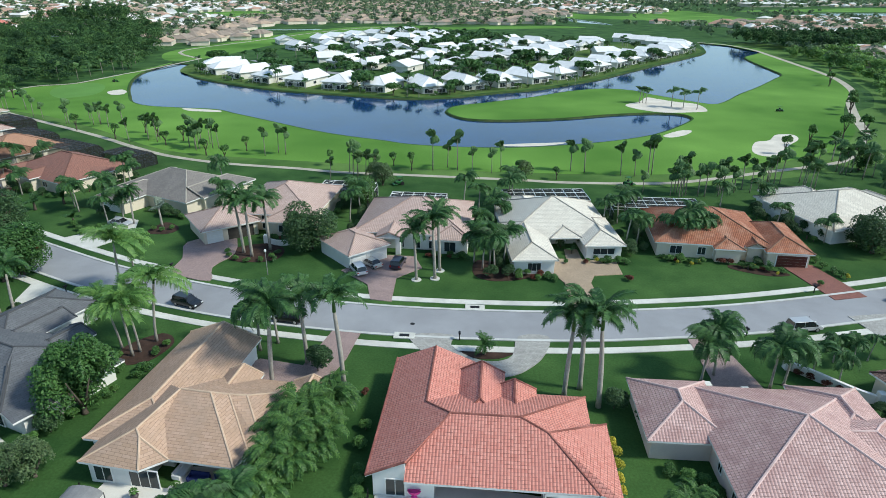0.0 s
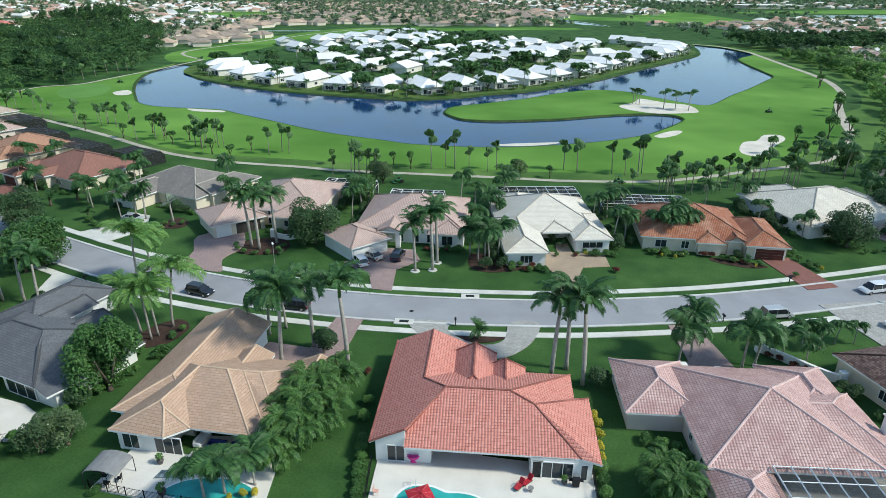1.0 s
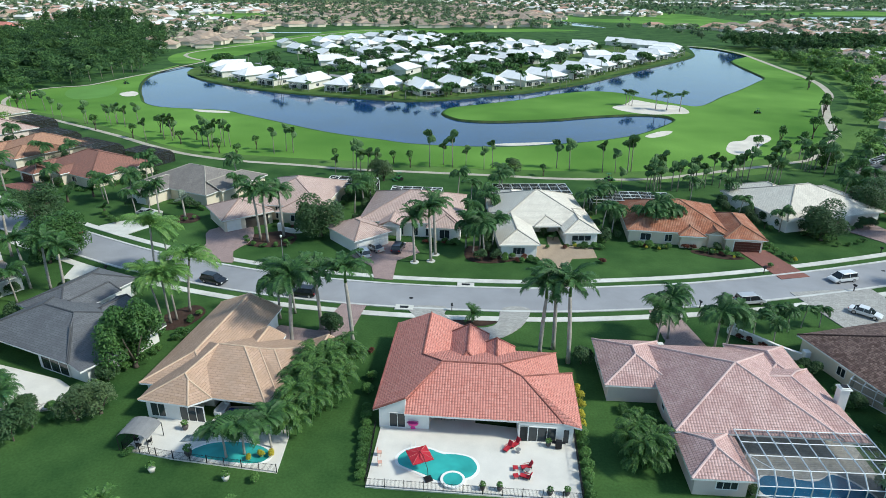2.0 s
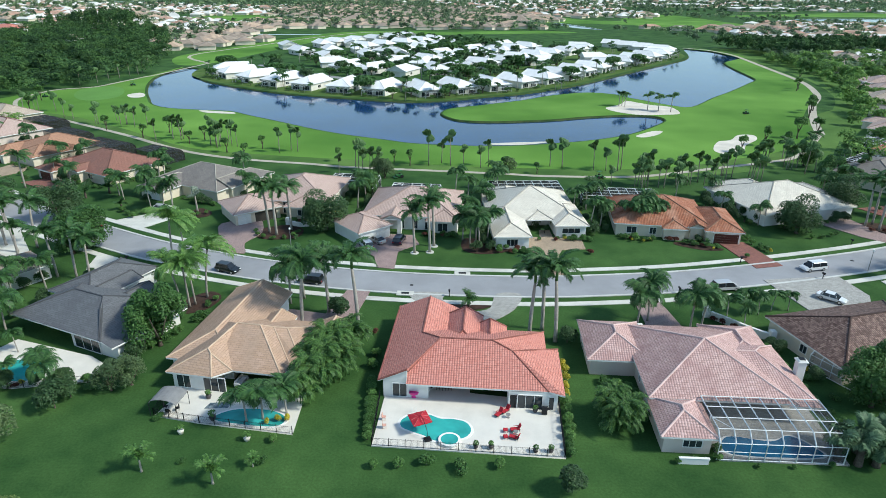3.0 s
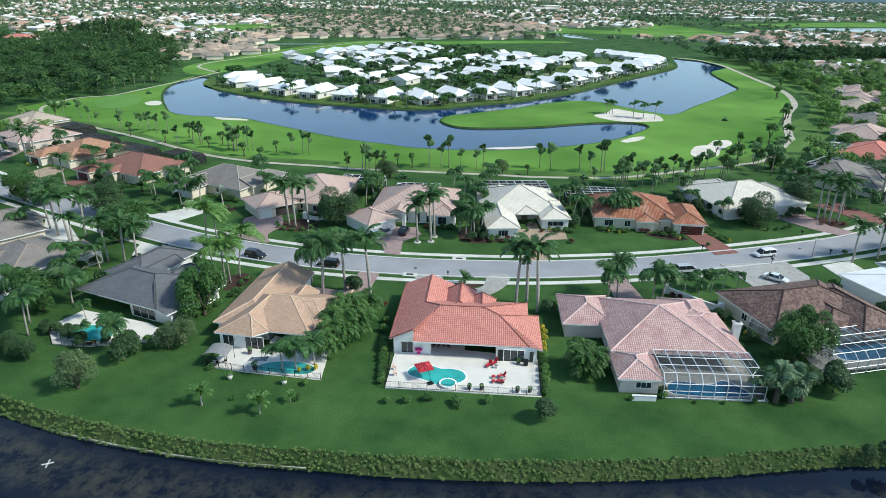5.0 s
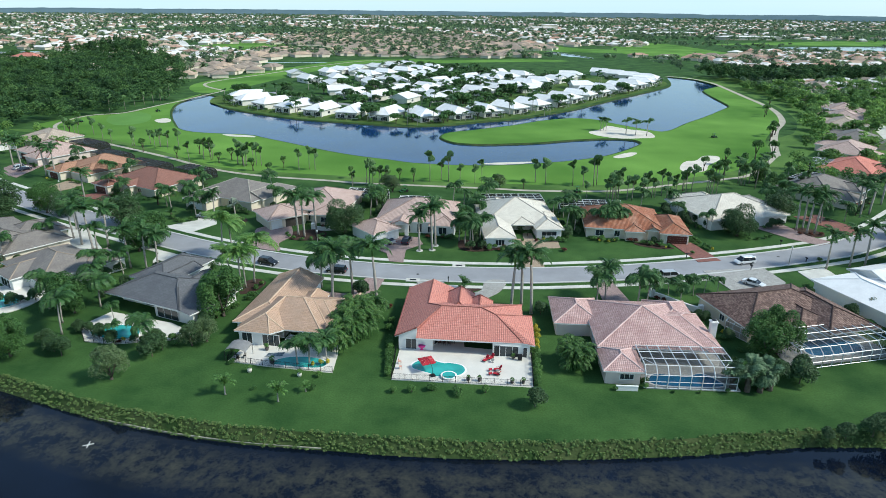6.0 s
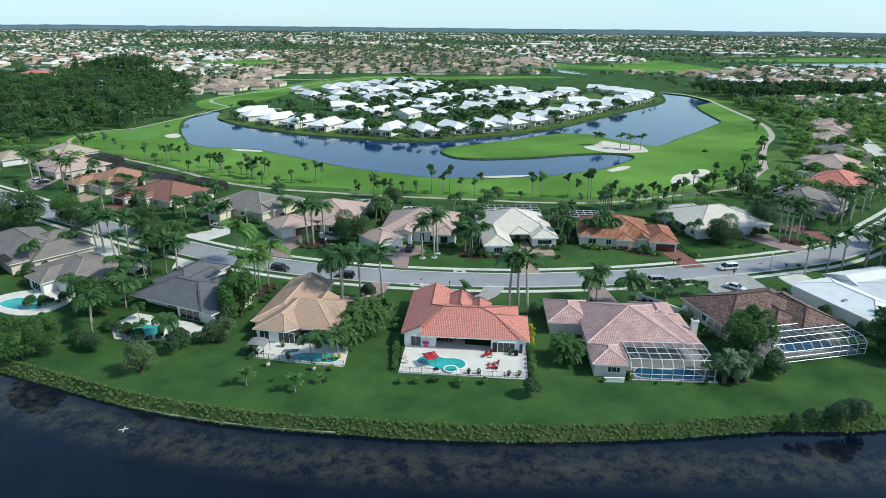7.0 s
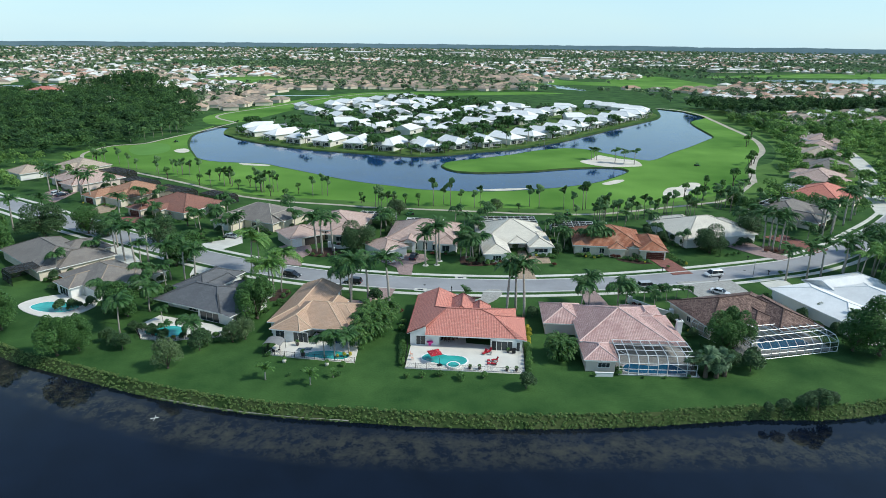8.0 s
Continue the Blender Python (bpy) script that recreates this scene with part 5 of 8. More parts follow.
scatter("queen", [(-61.2, 56.4, 0.55), (-54.0, 50.0, 0.55), (-51.2, 46.6, 0.8), (-68.2, 51.2, 1.0), (-57.4, 48.3, 0.5), (-70.5, 55.5, 0.9), (-76.5, 61.5, 1.05), (-66.8, 62.4, 1.0)])
scatter("oak", [(-85.6, 111.7, 1.0), (-122, 116, 1.25), (-24.2, 106.5, 1.0), (80.3, 106.2, 0.95), (-105, 120, 0.8), (99, 121, 0.95)])
scatter("broad", [(-41.2, 58.6, 0.98), (-42.4, 61.2, 0.9), (57.6, 44.6, 0.92), (59.8, 45.4, 0.85), (-75.6, 41.2, 0.8), (-72.6, 43.4, 0.75), (-71, 95.2, 1.1), (-72.5, 92.5, 0.9), (-71.5, 60.8, 0.9), (-126, 100, 1.1), (-133, 108, 1.1), (88, 42.5, 1.2), (84, 44.5, 0.8)])
scatter("airy", [(-52.1, 36.5, 0.95), (-41.0, 48.6, 0.75), (-43.2, 47.4, 0.7), (86.6, 60, 0.6)])
scatter("dark_bush", [(-48.6, 43.6, 1.1), (-47.8, 45.9, 0.85), (-64, 43.6, 1.0), (-66, 45, 0.9), (-68.5, 47, 0.9), (15.0, 29.6, 0.95), (-15.8, 67.2, 1.1), (55.6, 37.0, 1.1), (58.8, 36, 1.2), (60.5, 38.5, 1.0), (20.5, 60, 0.8), (23, 57.5, 0.7), (64.2, 23.0, 1.1), (62, 22.7, 0.9), (57.8, 22.2, 0.7), (67, 24.4, 0.8), (55.3, 22.3, 0.5)])
scatter("fan", [(47.2, 34.6, 1.0), (49.2, 33.8, 1.05), (51.2, 33.6, 1.0), (53.0, 34.2, 1.05), (48.2, 36.6, 1.0), (50.4, 36.0, 1.1), (52.8, 36.8, 1.0)])
scatter("young", [(-32.6, 32.4, 1.2), (-24.0, 30.6, 1.15), (-20.3, 33.2, 0.6)])
scatter("bush", [(-6.7, 33.2, 0.75), (-3.8, 33.3, 0.85), (-0.6, 33.7, 1.0), (3.2, 32.7, 1.1), (7.8, 33.2, 0.85), (-28.6, 33.9, 0.5), (-19.4, 33.9, 0.7), (-19, 37.4, 0.7), (-46.0, 47.5, 0.9), (-47.2, 49, 1.0), (-38, 67, 1.1), (-46, 51.5, 0.9), (-34.4, 41.6, 0.7), (30.6, 34.3, 0.5), (28.4, 34.0, 0.5), (46, 33.4, 0.5), (41.5, 33.2, 0.4), (37.5, 33.3, 0.4), (33.8, 36, 0.8), (33.2, 34.5, 0.7)])
scatter("gold", [(17.9, 48.0, 0.9), (18.2, 49.8, 1.0), (18.4, 51.6, 1.05), (18.5, 53.3, 0.9), (-19.4, 41.0, 0.7), (-18.2, 41.2, 0.7), (-20.6, 40.6, 0.6), (17.8, 46.4, 0.8)])
scatter("bush", [(17.4, 44.8, 1.0), (17.3, 43, 0.9), (17.1, 41.2, 0.9), (17, 39.6, 0.9), (16.7, 38, 0.9), (16.5, 36.5, 0.85), (16.3, 35.1, 0.8), (-8.3, 49, 0.9), (-8.3, 47.6, 0.9), (-8.2, 46.3, 0.85), (-8.2, 45, 0.85), (-8.1, 43.8, 0.85), (-8.0, 42.6, 0.8), (-8, 41.4, 0.8), (-7.9, 40.2, 0.8), (-7.9, 39, 0.8), (-7.8, 37.8, 0.8), (-8.6, 53, 1.0), (-8.4, 56, 0.9)])
scatter("bush", [(25.0, 48.4, 1.0), (26.4, 48.0, 0.9), (27.2, 46.6, 0.9), (23.4, 49.6, 0.9), (49.6, 45, 0.8), (50.2, 48, 0.9), (51, 43, 0.8), (51.8, 41.4, 0.7), (52.6, 50.5, 0.9), (53.5, 46, 0.7)])
scatter("queen", [(48.5, 68, 0.6), (52.2, 70.0, 0.58), (54.2, 69.0, 0.55), (57, 70.3, 0.52), (60, 70.5, 0.5), (50, 65, 0.62), (91, 50.2, 0.7), (89.5, 53.5, 0.6)])
scatter("red", [(47, 66, 0.9), (48.2, 64.6, 0.9), (49.2, 63.2, 0.9), (46, 67, 0.8), (-9.2, 62.5, 0.7)])
scatter("royal", [(91.0, 83.6, 0.85), (97.5, 85.2, 0.85), (101.8, 86.2, 0.9), (106.9, 85, 0.95), (112, 87, 0.95), (117, 88, 1.0), (-62.6, 80, 0.8), (-66, 81.5, 0.85), (-69.8, 82, 0.85), (-84, 93, 0.95), (-88.5, 96.5, 0.95), (-81.5, 95.5, 0.9), (-96, 108, 0.85), (-79, 86, 0.8), (-93, 101, 0.8), (-137, 124, 0.95), (-131, 131, 0.9)])
scatter("coco", [(108, 80, 0.9), (113, 82, 1.0), (118, 86, 0.95), (110, 90, 0.8)])
scatter("broad", [(122, 88, 1.1), (118, 78, 1.1), (126, 95, 1.2), (112, 72, 0.9), (130, 104, 1.2), (124, 80, 1.2), (134, 96, 1.2), (-50.8, 80.6, 0.3)])
scatter("bush", [(-41.5, 67.4, 1.0), (-42.6, 70, 0.7), (-38.4, 71.2, 0.8), (-37.6, 73, 0.7), (-60.5, 83, 0.8), (-57.5, 84.3, 0.7), (92, 88.2, 0.8), (73, 71.5, 0.7), (77.4, 72, 0.8), (80, 72.5, 0.9)])
for x, y, s in ((-21.3, 41.4, 0.95), (-23.2, 40.9, 0.85), (-18.6, 42.6, 0.8)):
    plant("queen", x, y, s, tall=s * 0.86)
# gardens across the street
scatter("royal", [(-36.3, 104.7, 0.98), (-34.4, 103.2, 1.02), (-31.9, 106.4, 0.98), (-4.2, 93.9, 0.88), (-1.1, 94.4, 1.0), (-0.3, 97.5, 1.02), (98.6, 110.8, 0.98), (100.2, 108.4, 1.02), (102.6, 108.8, 1.0), (101, 112, 0.95), (125.8, 127, 1.0), (128.7, 126, 1.02), (131, 129, 0.95), (124, 123, 0.9), (139, 136, 1.05), (146, 143, 1.0), (152, 150, 1.0), (-63, 119, 0.7), (-108, 135, 0.85), (-131, 160, 1.0), (-136, 163, 0.95), (-150, 172, 0.95), (-157, 178, 0.9)])
scatter("queen", [(7.2, 98.6, 1.0), (9.2, 97.2, 1.0), (11.0, 99.6, 0.95), (8.6, 100.4, 1.05), (5.8, 101, 0.95), (35, 109, 0.9), (37.5, 110, 0.9), (43.7, 108.4, 0.95), (46.4, 108.6, 1.05), (48.6, 109, 1.0), (45, 106.5, 0.8), (-27, 110, 0.8), (-66, 121, 0.95), (-68, 118.5, 0.9), (-78, 126, 0.9), (-80.5, 129, 0.85), (-74, 130, 1.0), (-97, 137, 0.85), (-104, 142, 0.8), (-111, 158, 0.9), (15, 131, 0.9), (8, 127, 0.85), (74, 111, 0.75), (109, 117, 0.85), (117, 119, 0.8), (11, 121, 0.9), (12, 118, 0.8), (62, 131, 0.8), (16, 136, 1.0), (5, 133, 0.9)])
scatter("silver", [(-56.6, 117.5, 1.05), (-134, 164, 0.7)])
scatter("date", [(-75, 118.5, 0.9), (-88, 127, 1.1), (-84, 131, 1.0), (-98, 133, 0.9), (5.8, 71.4, 0.9), (24, 105, 0.5), (-113, 163, 0.8), (-30, 101, 0.4)])
scatter("dark_bush", [(34.8, 104.4, 0.75), (8.4, 94.6, 0.7), (11.4, 95, 0.65), (75, 113, 0.7), (79, 111.5, 0.6), (61, 104.5, 0.5), (71, 120, 0.8), (67, 124, 0.8), (73, 117, 0.7), (-16, 112, 0.8), (-71, 123, 0.7), (-101, 140, 0.8), (56, 100.6, 0.5)])
scatter("red", [(31.6, 94.2, 1.0), (16.8, 95.4, 1.0), (50, 101.4, 1.0), (51.4, 101.2, 1.0), (98, 107.4, 0.9), (100.5, 106.6, 0.9), (103.6, 107.2, 0.9), (-110, 147, 0.9)])
scatter("bush", [(28, 102.8, 0.7), (30, 102.6, 0.7), (22.2, 100.8, 0.6), (26.2, 101.4, 0.6), (13.2, 95.6, 0.9), (14.6, 96, 0.8), (41, 102, 0.9), (43, 101.6, 0.9), (45.5, 101.2, 0.8), (53, 99.6, 0.8), (54.8, 98.6, 0.8), (57, 97.6, 0.8), (59, 97.4, 0.8), (67.2, 99.4, 0.9), (68, 97.6, 0.9), (68.6, 96, 0.9), (82, 103, 0.7), (84.5, 103.4, 0.7), (87, 104.4, 0.7), (89, 105.6, 0.7),
                 (-0.6, 103.2, 0.8), (1.6, 103.4, 0.8), (3.6, 103.8, 0.8), (-39.2, 104.5, 0.7), (-38.4, 102.6, 0.7), (-36.8, 101.4, 0.7), (-34.6, 100.8, 0.7), (-32.4, 101.2, 0.7), (-30.6, 102.4, 0.7), (-30, 104.4, 0.7), (-57.5, 115.6, 0.7), (-55.6, 115, 0.7), (-54, 116, 0.7), (-70, 113, 1.0), (-72, 115, 1.0), (-74, 117, 1.0), (-68.5, 115.8, 0.9), (-116, 146, 0.9), (-113, 143, 0.9), (-131, 157, 0.9), (108, 121, 1.0), (112, 119, 0.9), (63, 92.6, 0.7)])
scatter("gold", [(42, 100.6, 0.6), (44.2, 100, 0.6), (-133, 158, 0.7), (68.9, 95, 0.7), (57.8, 96.4, 0.5)])
scatter("airy", [(-14.5, 146, 0.9), (-16.5, 149, 0.8), (27, 108.5, 0.4), (22.5, 108, 0.4), (21, 153, 0.7)])
# golf course
scatter("sabal", [(-2.4, 159.3, 1.25), (1.5, 162, 1.0), (4.1, 159.5, 1.25), (8, 159.5, 0.85), (13, 157, 0.9), (15.5, 158.5, 0.95), (34, 159.4, 1.15), (37.4, 158, 1.2), (46.2, 155.4, 1.05), (49.6, 154.6, 0.95), (53.2, 155, 1.25), (54.6, 156.5, 1.2), (-50.2, 172.6, 0.95), (-47.2, 176, 1.0), (-44.7, 174.3, 1.1), (-147, 224.4, 0.9), (-141.3, 220.5, 0.8), (-117, 212.4, 1.0), (-112, 208, 1.05), (-109, 212, 1.1), (-177, 322, 1.0), (-175, 330, 1.1), (-173, 338, 1.0), (-172, 346, 1.15), (-173, 354, 1.0), (-178, 312, 1.1), (-183, 304, 1.2), (-175, 362, 1.0), (-177, 372, 1.1)])
for cx, cy, sx, sy, n in ((-22, 154, 5, 2.5, 9), (-73, 180, 8, 5, 11), (-92, 189, 6, 4, 4), (56, 140, 6, 3, 9), (69, 142, 7, 3, 11), (84, 147, 7, 3, 10), (104, 160, 8, 4, 8), (-128, 215, 12, 5, 5), (-160, 236, 10, 5, 4), (58, 147, 3, 2, 4), (118, 152, 12, 8, 8)):
    for k in range(n):
        plant("sabal", cx + rng.normal() * sx * 0.6, cy + rng.normal() * sy * 0.6, rng.uniform(0.75, 1.15))
scatter("far_palm", [(81, 258.7, 0.9), (82.6, 259.5, 0.85), (83.5, 258, 0.9), (91, 249.5, 1.05), (95.3, 248.2, 1.0), (99.7, 245.3, 1.1), (121, 176, 0.9), (126, 182, 0.9), (110, 171, 0.9), (-10, 268.5, 0.7), (-15, 269, 0.7), (60, 302, 0.6), (64, 307, 0.6)])
scatter("slim", [(-8, 159, 0.9), (-30, 163, 0.8), (-13, 163, 0.8), (20, 154, 0.9), (29, 151.5, 0.7), (-102, 192, 1.0), (-90, 195, 1.0), (-83, 184, 0.9), (-67, 173, 1.0), (-60, 168, 0.9), (-96, 200, 1.1), (-80, 190, 1.0), (-120, 203, 1.0), (-57, 178, 0.8), (154, 236, 1.3), (160, 246, 1.4), (164, 251, 1.2), (186, 306, 1.2), (190, 312, 1.1), (206, 341, 1.3), (100, 178, 1.0), (112, 187, 1.2), (117, 182, 1.1), (129, 198, 1.4), (137, 200, 1.3), (105, 172, 1.2), (-170, 240, 1.1), (-178, 262, 1.2), (-180, 256, 1.0)])


def border(x, y, turn, u0, v0, u1, v1, n, big=0.0):
    """A planted bed along a house wall, in the house's own plan."""
    m = pose(x, y, 0, 0, 0, turn)
    for k in range(n):
        t = (k + rng.uniform(0.2, 0.8)) / n
        q = m @ Vector((u0 + (u1 - u0) * t + rng.normal() * 0.3, v0 + (v1 - v0) * t + rng.normal() * 0.3, 0))
        r = rng.random()
        if r < big:
            plant("dark_bush", q.x, q.y, rng.uniform(0.45, 0.8))
        elif r < big + (1 - big) * 0.7:
            plant("bush", q.x, q.y, rng.uniform(0.6, 1.0))
        elif r < big + (1 - big) * 0.82:
            plant("red", q.x, q.y, rng.uniform(0.6, 0.9))
        elif r < big + (1 - big) * 0.9:
            plant("gold", q.x, q.y, rng.uniform(0.5, 0.8))
        else:
            plant("date", q.x, q.y, rng.uniform(0.35, 0.6))


for spec in ((-38, 122, -8, 4, -9.8, 12.5, -9.8, 6), (-38, 122, -8, 15.2, -5, 15.2, 11, 7, 0.4), (-38, 122, -8, -12, 0, -6, 12, 7, 0.4),
             (-6, 112, -6, 4, -8.4, 12, -8.4, 7), (-6, 112, -6, 13, -6, 13, 12, 8, 0.4), (-6, 112, -6, -12.5, 0, -11.5, 12, 7, 0.5),
             (22, 112, 2, -12, -15, -12, 10, 11, 0.5), (22, 112, 2, 3, -11.4, 11, -11.4, 6), (22, 112, 2, 12.2, -8, 12.2, 12, 9, 0.4), (22, 112, 2, -9.5, -17.4, -3, -17.4, 5),
             (52, 112, -8, -11, -11, -3, -11.6, 7), (52, 112, -8, 3, -12.2, 7, -13, 5), (52, 112, -8, 16.2, -9, 16.2, 6, 9), (52, 112, -8, -13.5, -8, -13.5, 8, 8, 0.4),
             (84, 124, 15, -11, -13, 9, -13, 11, 0.3), (84, 124, 15, -14.6, -10, -14.6, 10, 11, 0.6), (84, 124, 15, 15, -10, 15, 4, 7),
             (122, 144, 38, -12, -16.5, 12, -13, 12, 0.3), (-60, 136, -27, 0, -10, 13, -10, 8, 0.2), (-60, 136, -27, 13.5, -8, 13.5, 12, 8, 0.4), (-93, 150, -30, -2, -12.5, 12, -10.5, 8, 0.3), (-93, 150, -30, 13.5, -8, 13.5, 9, 7, 0.4),
             (-119, 169, -32, 0, -13.5, 11, -13.5, 6), (-119, 169, -32, 11.5, -10, 11.5, 8, 7, 0.4), (-149, 192, -33, 0, -13, 12, -13, 6), (-149, 192, -33, 13.5, -10, 13.5, 8, 7, 0.4),
             (-25, 57, -9, -12, -6, -12, 13, 5), (-54, 69, -24, 15.3, -11, 15.3, 4, 7, 0.2), (-54, 69, -24, -12, -10, -12.6, 8, 6, 0.5), (35, 50, -4, 15, -5, 15, 10, 7), (68, 58, 14, -16, -5, -16, 9, 6, 0.3), (93, 62, 18, -10.7, -8, -10.7, 12, 6, 0.4),
             (-83, 79, -36, 9.5, -8, 9.5, 8, 6, 0.5), (-83, 79, -36, -9, -10.5, -6, -10.5, 3, 0.3), (-105, 93, -40, 12, -8, 12, 2, 5, 0.4), (-54, 69, -24, -6, -19.5, 6, -20.5, 9, 0.6), (-54, 69, -24, 6, -20.5, 12, -16, 6, 0.3), (-83, 79, -36, 6, -16, 10, -10, 6, 0.6)):
    border(*spec)
scatter("queen", [(33, 119, 0.8), (36.5, 121, 0.9), (-19, 121, 0.9), (-17.5, 126, 1.0), (67.5, 117, 0.8), (70, 130, 0.9), (39, 125, 0.9), (-48, 129, 0.9), (8, 112, 0.8), (-74, 142, 0.9), (-77, 145, 1.0), (-105, 160, 0.9), (-133, 180, 0.9), (-53, 145, 0.9), (101, 133, 0.9), (104, 129, 0.9), (108, 134, 1.0), (-96, 96, 0.9), (-100, 84, 0.9), (-71, 70, 0.9), (-73, 74, 1.0), (-69, 77, 0.9)])
scatter("broad", [(-18, 131, 0.8), (106, 138, 0.9), (112, 162, 0.9), (-70.4, 59.6, 0.62), (-74.8, 63.4, 0.5), (-94, 52.5, 0.9), (-99, 54.5, 1.0), (-112, 122, 1.0), (-140, 117, 1.0)])

# ---- driveways, pools, decks ----
def drive(name, pts, material, label, steps=0, z=0.12):
    return slab(name, spline(pts, steps, True) if steps else [np.array(p) for p in pts], z, material, 0.16, label, "driveway")


drive("driveway_coral", [(11.0, 76), (15.2, 76), (14.6, 72.5), (12.5, 69), (9, 66.3), (4.5, 66.2), (0, 68.5), (-2.6, 72), (-4.4, 76.2), (1.6, 76.3), (1.4, 73.6), (4, 70.6), (7, 69.6), (9.6, 71)], PAVER_GREY, "curving driveway of pale grey pavers", 3)
drive("driveway_pink", [(34.8, 75.4), (38.8, 75.6), (39.6, 69), (40.5, 60), (30.4, 59.6), (34.4, 66)], PAVER_PINK, "pinkish paver driveway in front of the garage")
drive("driveway_tan", [(-15.6, 77.2), (-11.4, 77), (-12.6, 70), (-14.5, 65), (-17, 62.6), (-23, 62.8), (-26.5, 67), (-24, 70), (-18, 68.5)], PAVER_PINK, "curving paver driveway beside the palms")
drive("driveway_salmon", [(-48.5, 109.5), (-41.0, 113), (-37.9, 104.5), (-40, 98.5), (-38.6, 93), (-46.2, 96.2), (-46.6, 102)], PAVER_PINK, "pink paver driveway before an open garage", 3)
drive("driveway_blush", [(-17.4, 97.4), (-10, 104), (-4.8, 103.4), (-3.4, 98.5), (-7.6, 94.5), (-7.8, 86.2), (-11.2, 86.8), (-12.2, 92)], PAVER_PINK, "pink paver forecourt with parked cars")
drive("driveway_white", [(18.8, 103), (22.6, 102.6), (23, 107), (25.4, 107), (25.4, 102.4), (31.4, 101.4), (31.2, 96.4), (26.2, 95.8), (25, 93), (25.2, 83.6), (20.2, 83.6), (20.6, 93), (19.4, 96), (17.6, 96.8)], PAVER_TAN, "tan paver forecourt with a narrow entry")
drive("driveway_orange", [(60.2, 101.2), (66, 100.6), (68.4, 88.6), (62.6, 87.4)], PAVER_RED, "red brick paver driveway at the garage")
drive("driveway_pale", [(88, 113), (97.4, 116), (99.5, 106.5), (103.5, 101.5), (98.5, 99.2), (93.5, 104)], PAVER_PINK, "wide pink paver driveway")
drive("driveway_brown", [(61.5, 82.2), (76.5, 84.2), (77.5, 76), (74.5, 70.5), (64, 69)], PAVER_GREY, "pale paver driveway with a parked car")
drive("driveway_slate", [(-74, 110.5), (-65.5, 105.6), (-60.5, 113), (-63, 121), (-69, 123.5), (-66.8, 116), (-70.5, 113.6)], CONCRETE, "pale concrete driveway with a parked car")
drive("driveway_charcoal", [(-67.5, 92.6), (-59.5, 88), (-58, 83), (-56, 79.5), (-64, 80), (-66.5, 86)], CONCRETE, "pale concrete driveway beside a small palm")
drive("driveway_mottled", [(-99, 109.5), (-90.5, 104.5), (-80, 91), (-76, 88), (-80, 84.5), (-90, 92)], CONCRETE, "pale concrete driveway under trees")
drive("driveway_rust", [(-112, 139.5), (-103, 134), (-99, 137), (-101.5, 141.5), (-107, 143.5)], PAVER_RED, "dark red paver driveway")
drive("driveway_terracotta", [(-128, 148.5), (-121, 144.5), (-117.5, 149.5), (-119.5, 156.5), (-125.5, 157)], PAVER_TAN, "tan paver driveway at the garage")
drive("driveway_rose", [(-152, 165), (-145, 160.5), (-146, 178), (-158, 182), (-158, 174)], PAVER_PINK, "pink paver forecourt with parked cars")
drive("driveway_taupe", [(112, 106), (118, 109.5), (112.5, 125), (104.5, 123)], PAVER_RED, "red paver driveway beside palms")
drive("driveway_white_roof", [(83.5, 82), (91, 84.5), (91.5, 76), (84, 75)], CONCRETE, "pale concrete driveway")
for pts, words in (([(-30.2, 101.5), (-36, 100.8), (-39.5, 103.2), (-38.6, 107), (-33, 109.2), (-29.2, 106.2)], "dark mulch bed under royal palms"), ([(5.6, 96), (9, 93.6), (14.8, 94.8), (17, 97.4), (12.6, 99.8), (6.5, 102)], "dark mulch bed with palms"),
                   ([(96.4, 107), (100.5, 105.6), (104.6, 107.2), (103, 112.6), (98, 112.4)], "dark mulch bed under palms"), ([(-58.6, 114.4), (-54, 113.8), (-53, 117), (-57, 120)], "round mulch bed with a hedge"), ([(2.4, 72.6), (9.8, 72.2), (7.8, 70.4), (4.2, 70.6)], "planted crescent bed in the driveway"),
                   ([(-42.6, 68.6), (-38.6, 69.4), (-37, 74), (-39.6, 76.4), (-43.2, 73)], "mulch bed under coconut palms"), ([(52, 100.6), (58.8, 98), (60, 96.4), (56, 96.2), (51, 99)], "mulch bed beside the entry walk")):
    slab("planting_bed", spline(pts, 4, True), 0.05, MULCH, 0.06, words, "planting bed")
for x, y in ((-4.2, 93.9), (-1.1, 94.4), (-0.3, 97.5)):
    slab("tree_ring", oval(x, y, 0.85, 0.85, 0, 16, 0.0), 0.12, CONCRETE, 0.14, "white concrete ring round a palm", "tree ring", "")


def pool(name, deck, water, deck_mat, water_mat, label, smooth_deck=False, spa=None):
    """A paved deck with a pool: coping ring and water."""
    p = slab(name + "_deck", spline(deck, 4, True) if smooth_deck else [np.array(q) for q in deck], 0.15, deck_mat, 0.2, "pale paved deck round the pool", "deck")
    t = thing(name, pose(0, 0, 0), label, "pool", "garden pools")
    shape = spline(water, 6, True)
    c = sum(shape) / len(shape)
    rim = [q + (q - c) / np.hypot(*(q - c)) * 0.35 for q in shape]
    slab("coping", rim, 0.19, TRIM, 0.06, parent=t)
    slab("water", shape, 0.2, water_mat, 0.04, parent=t)
    return t


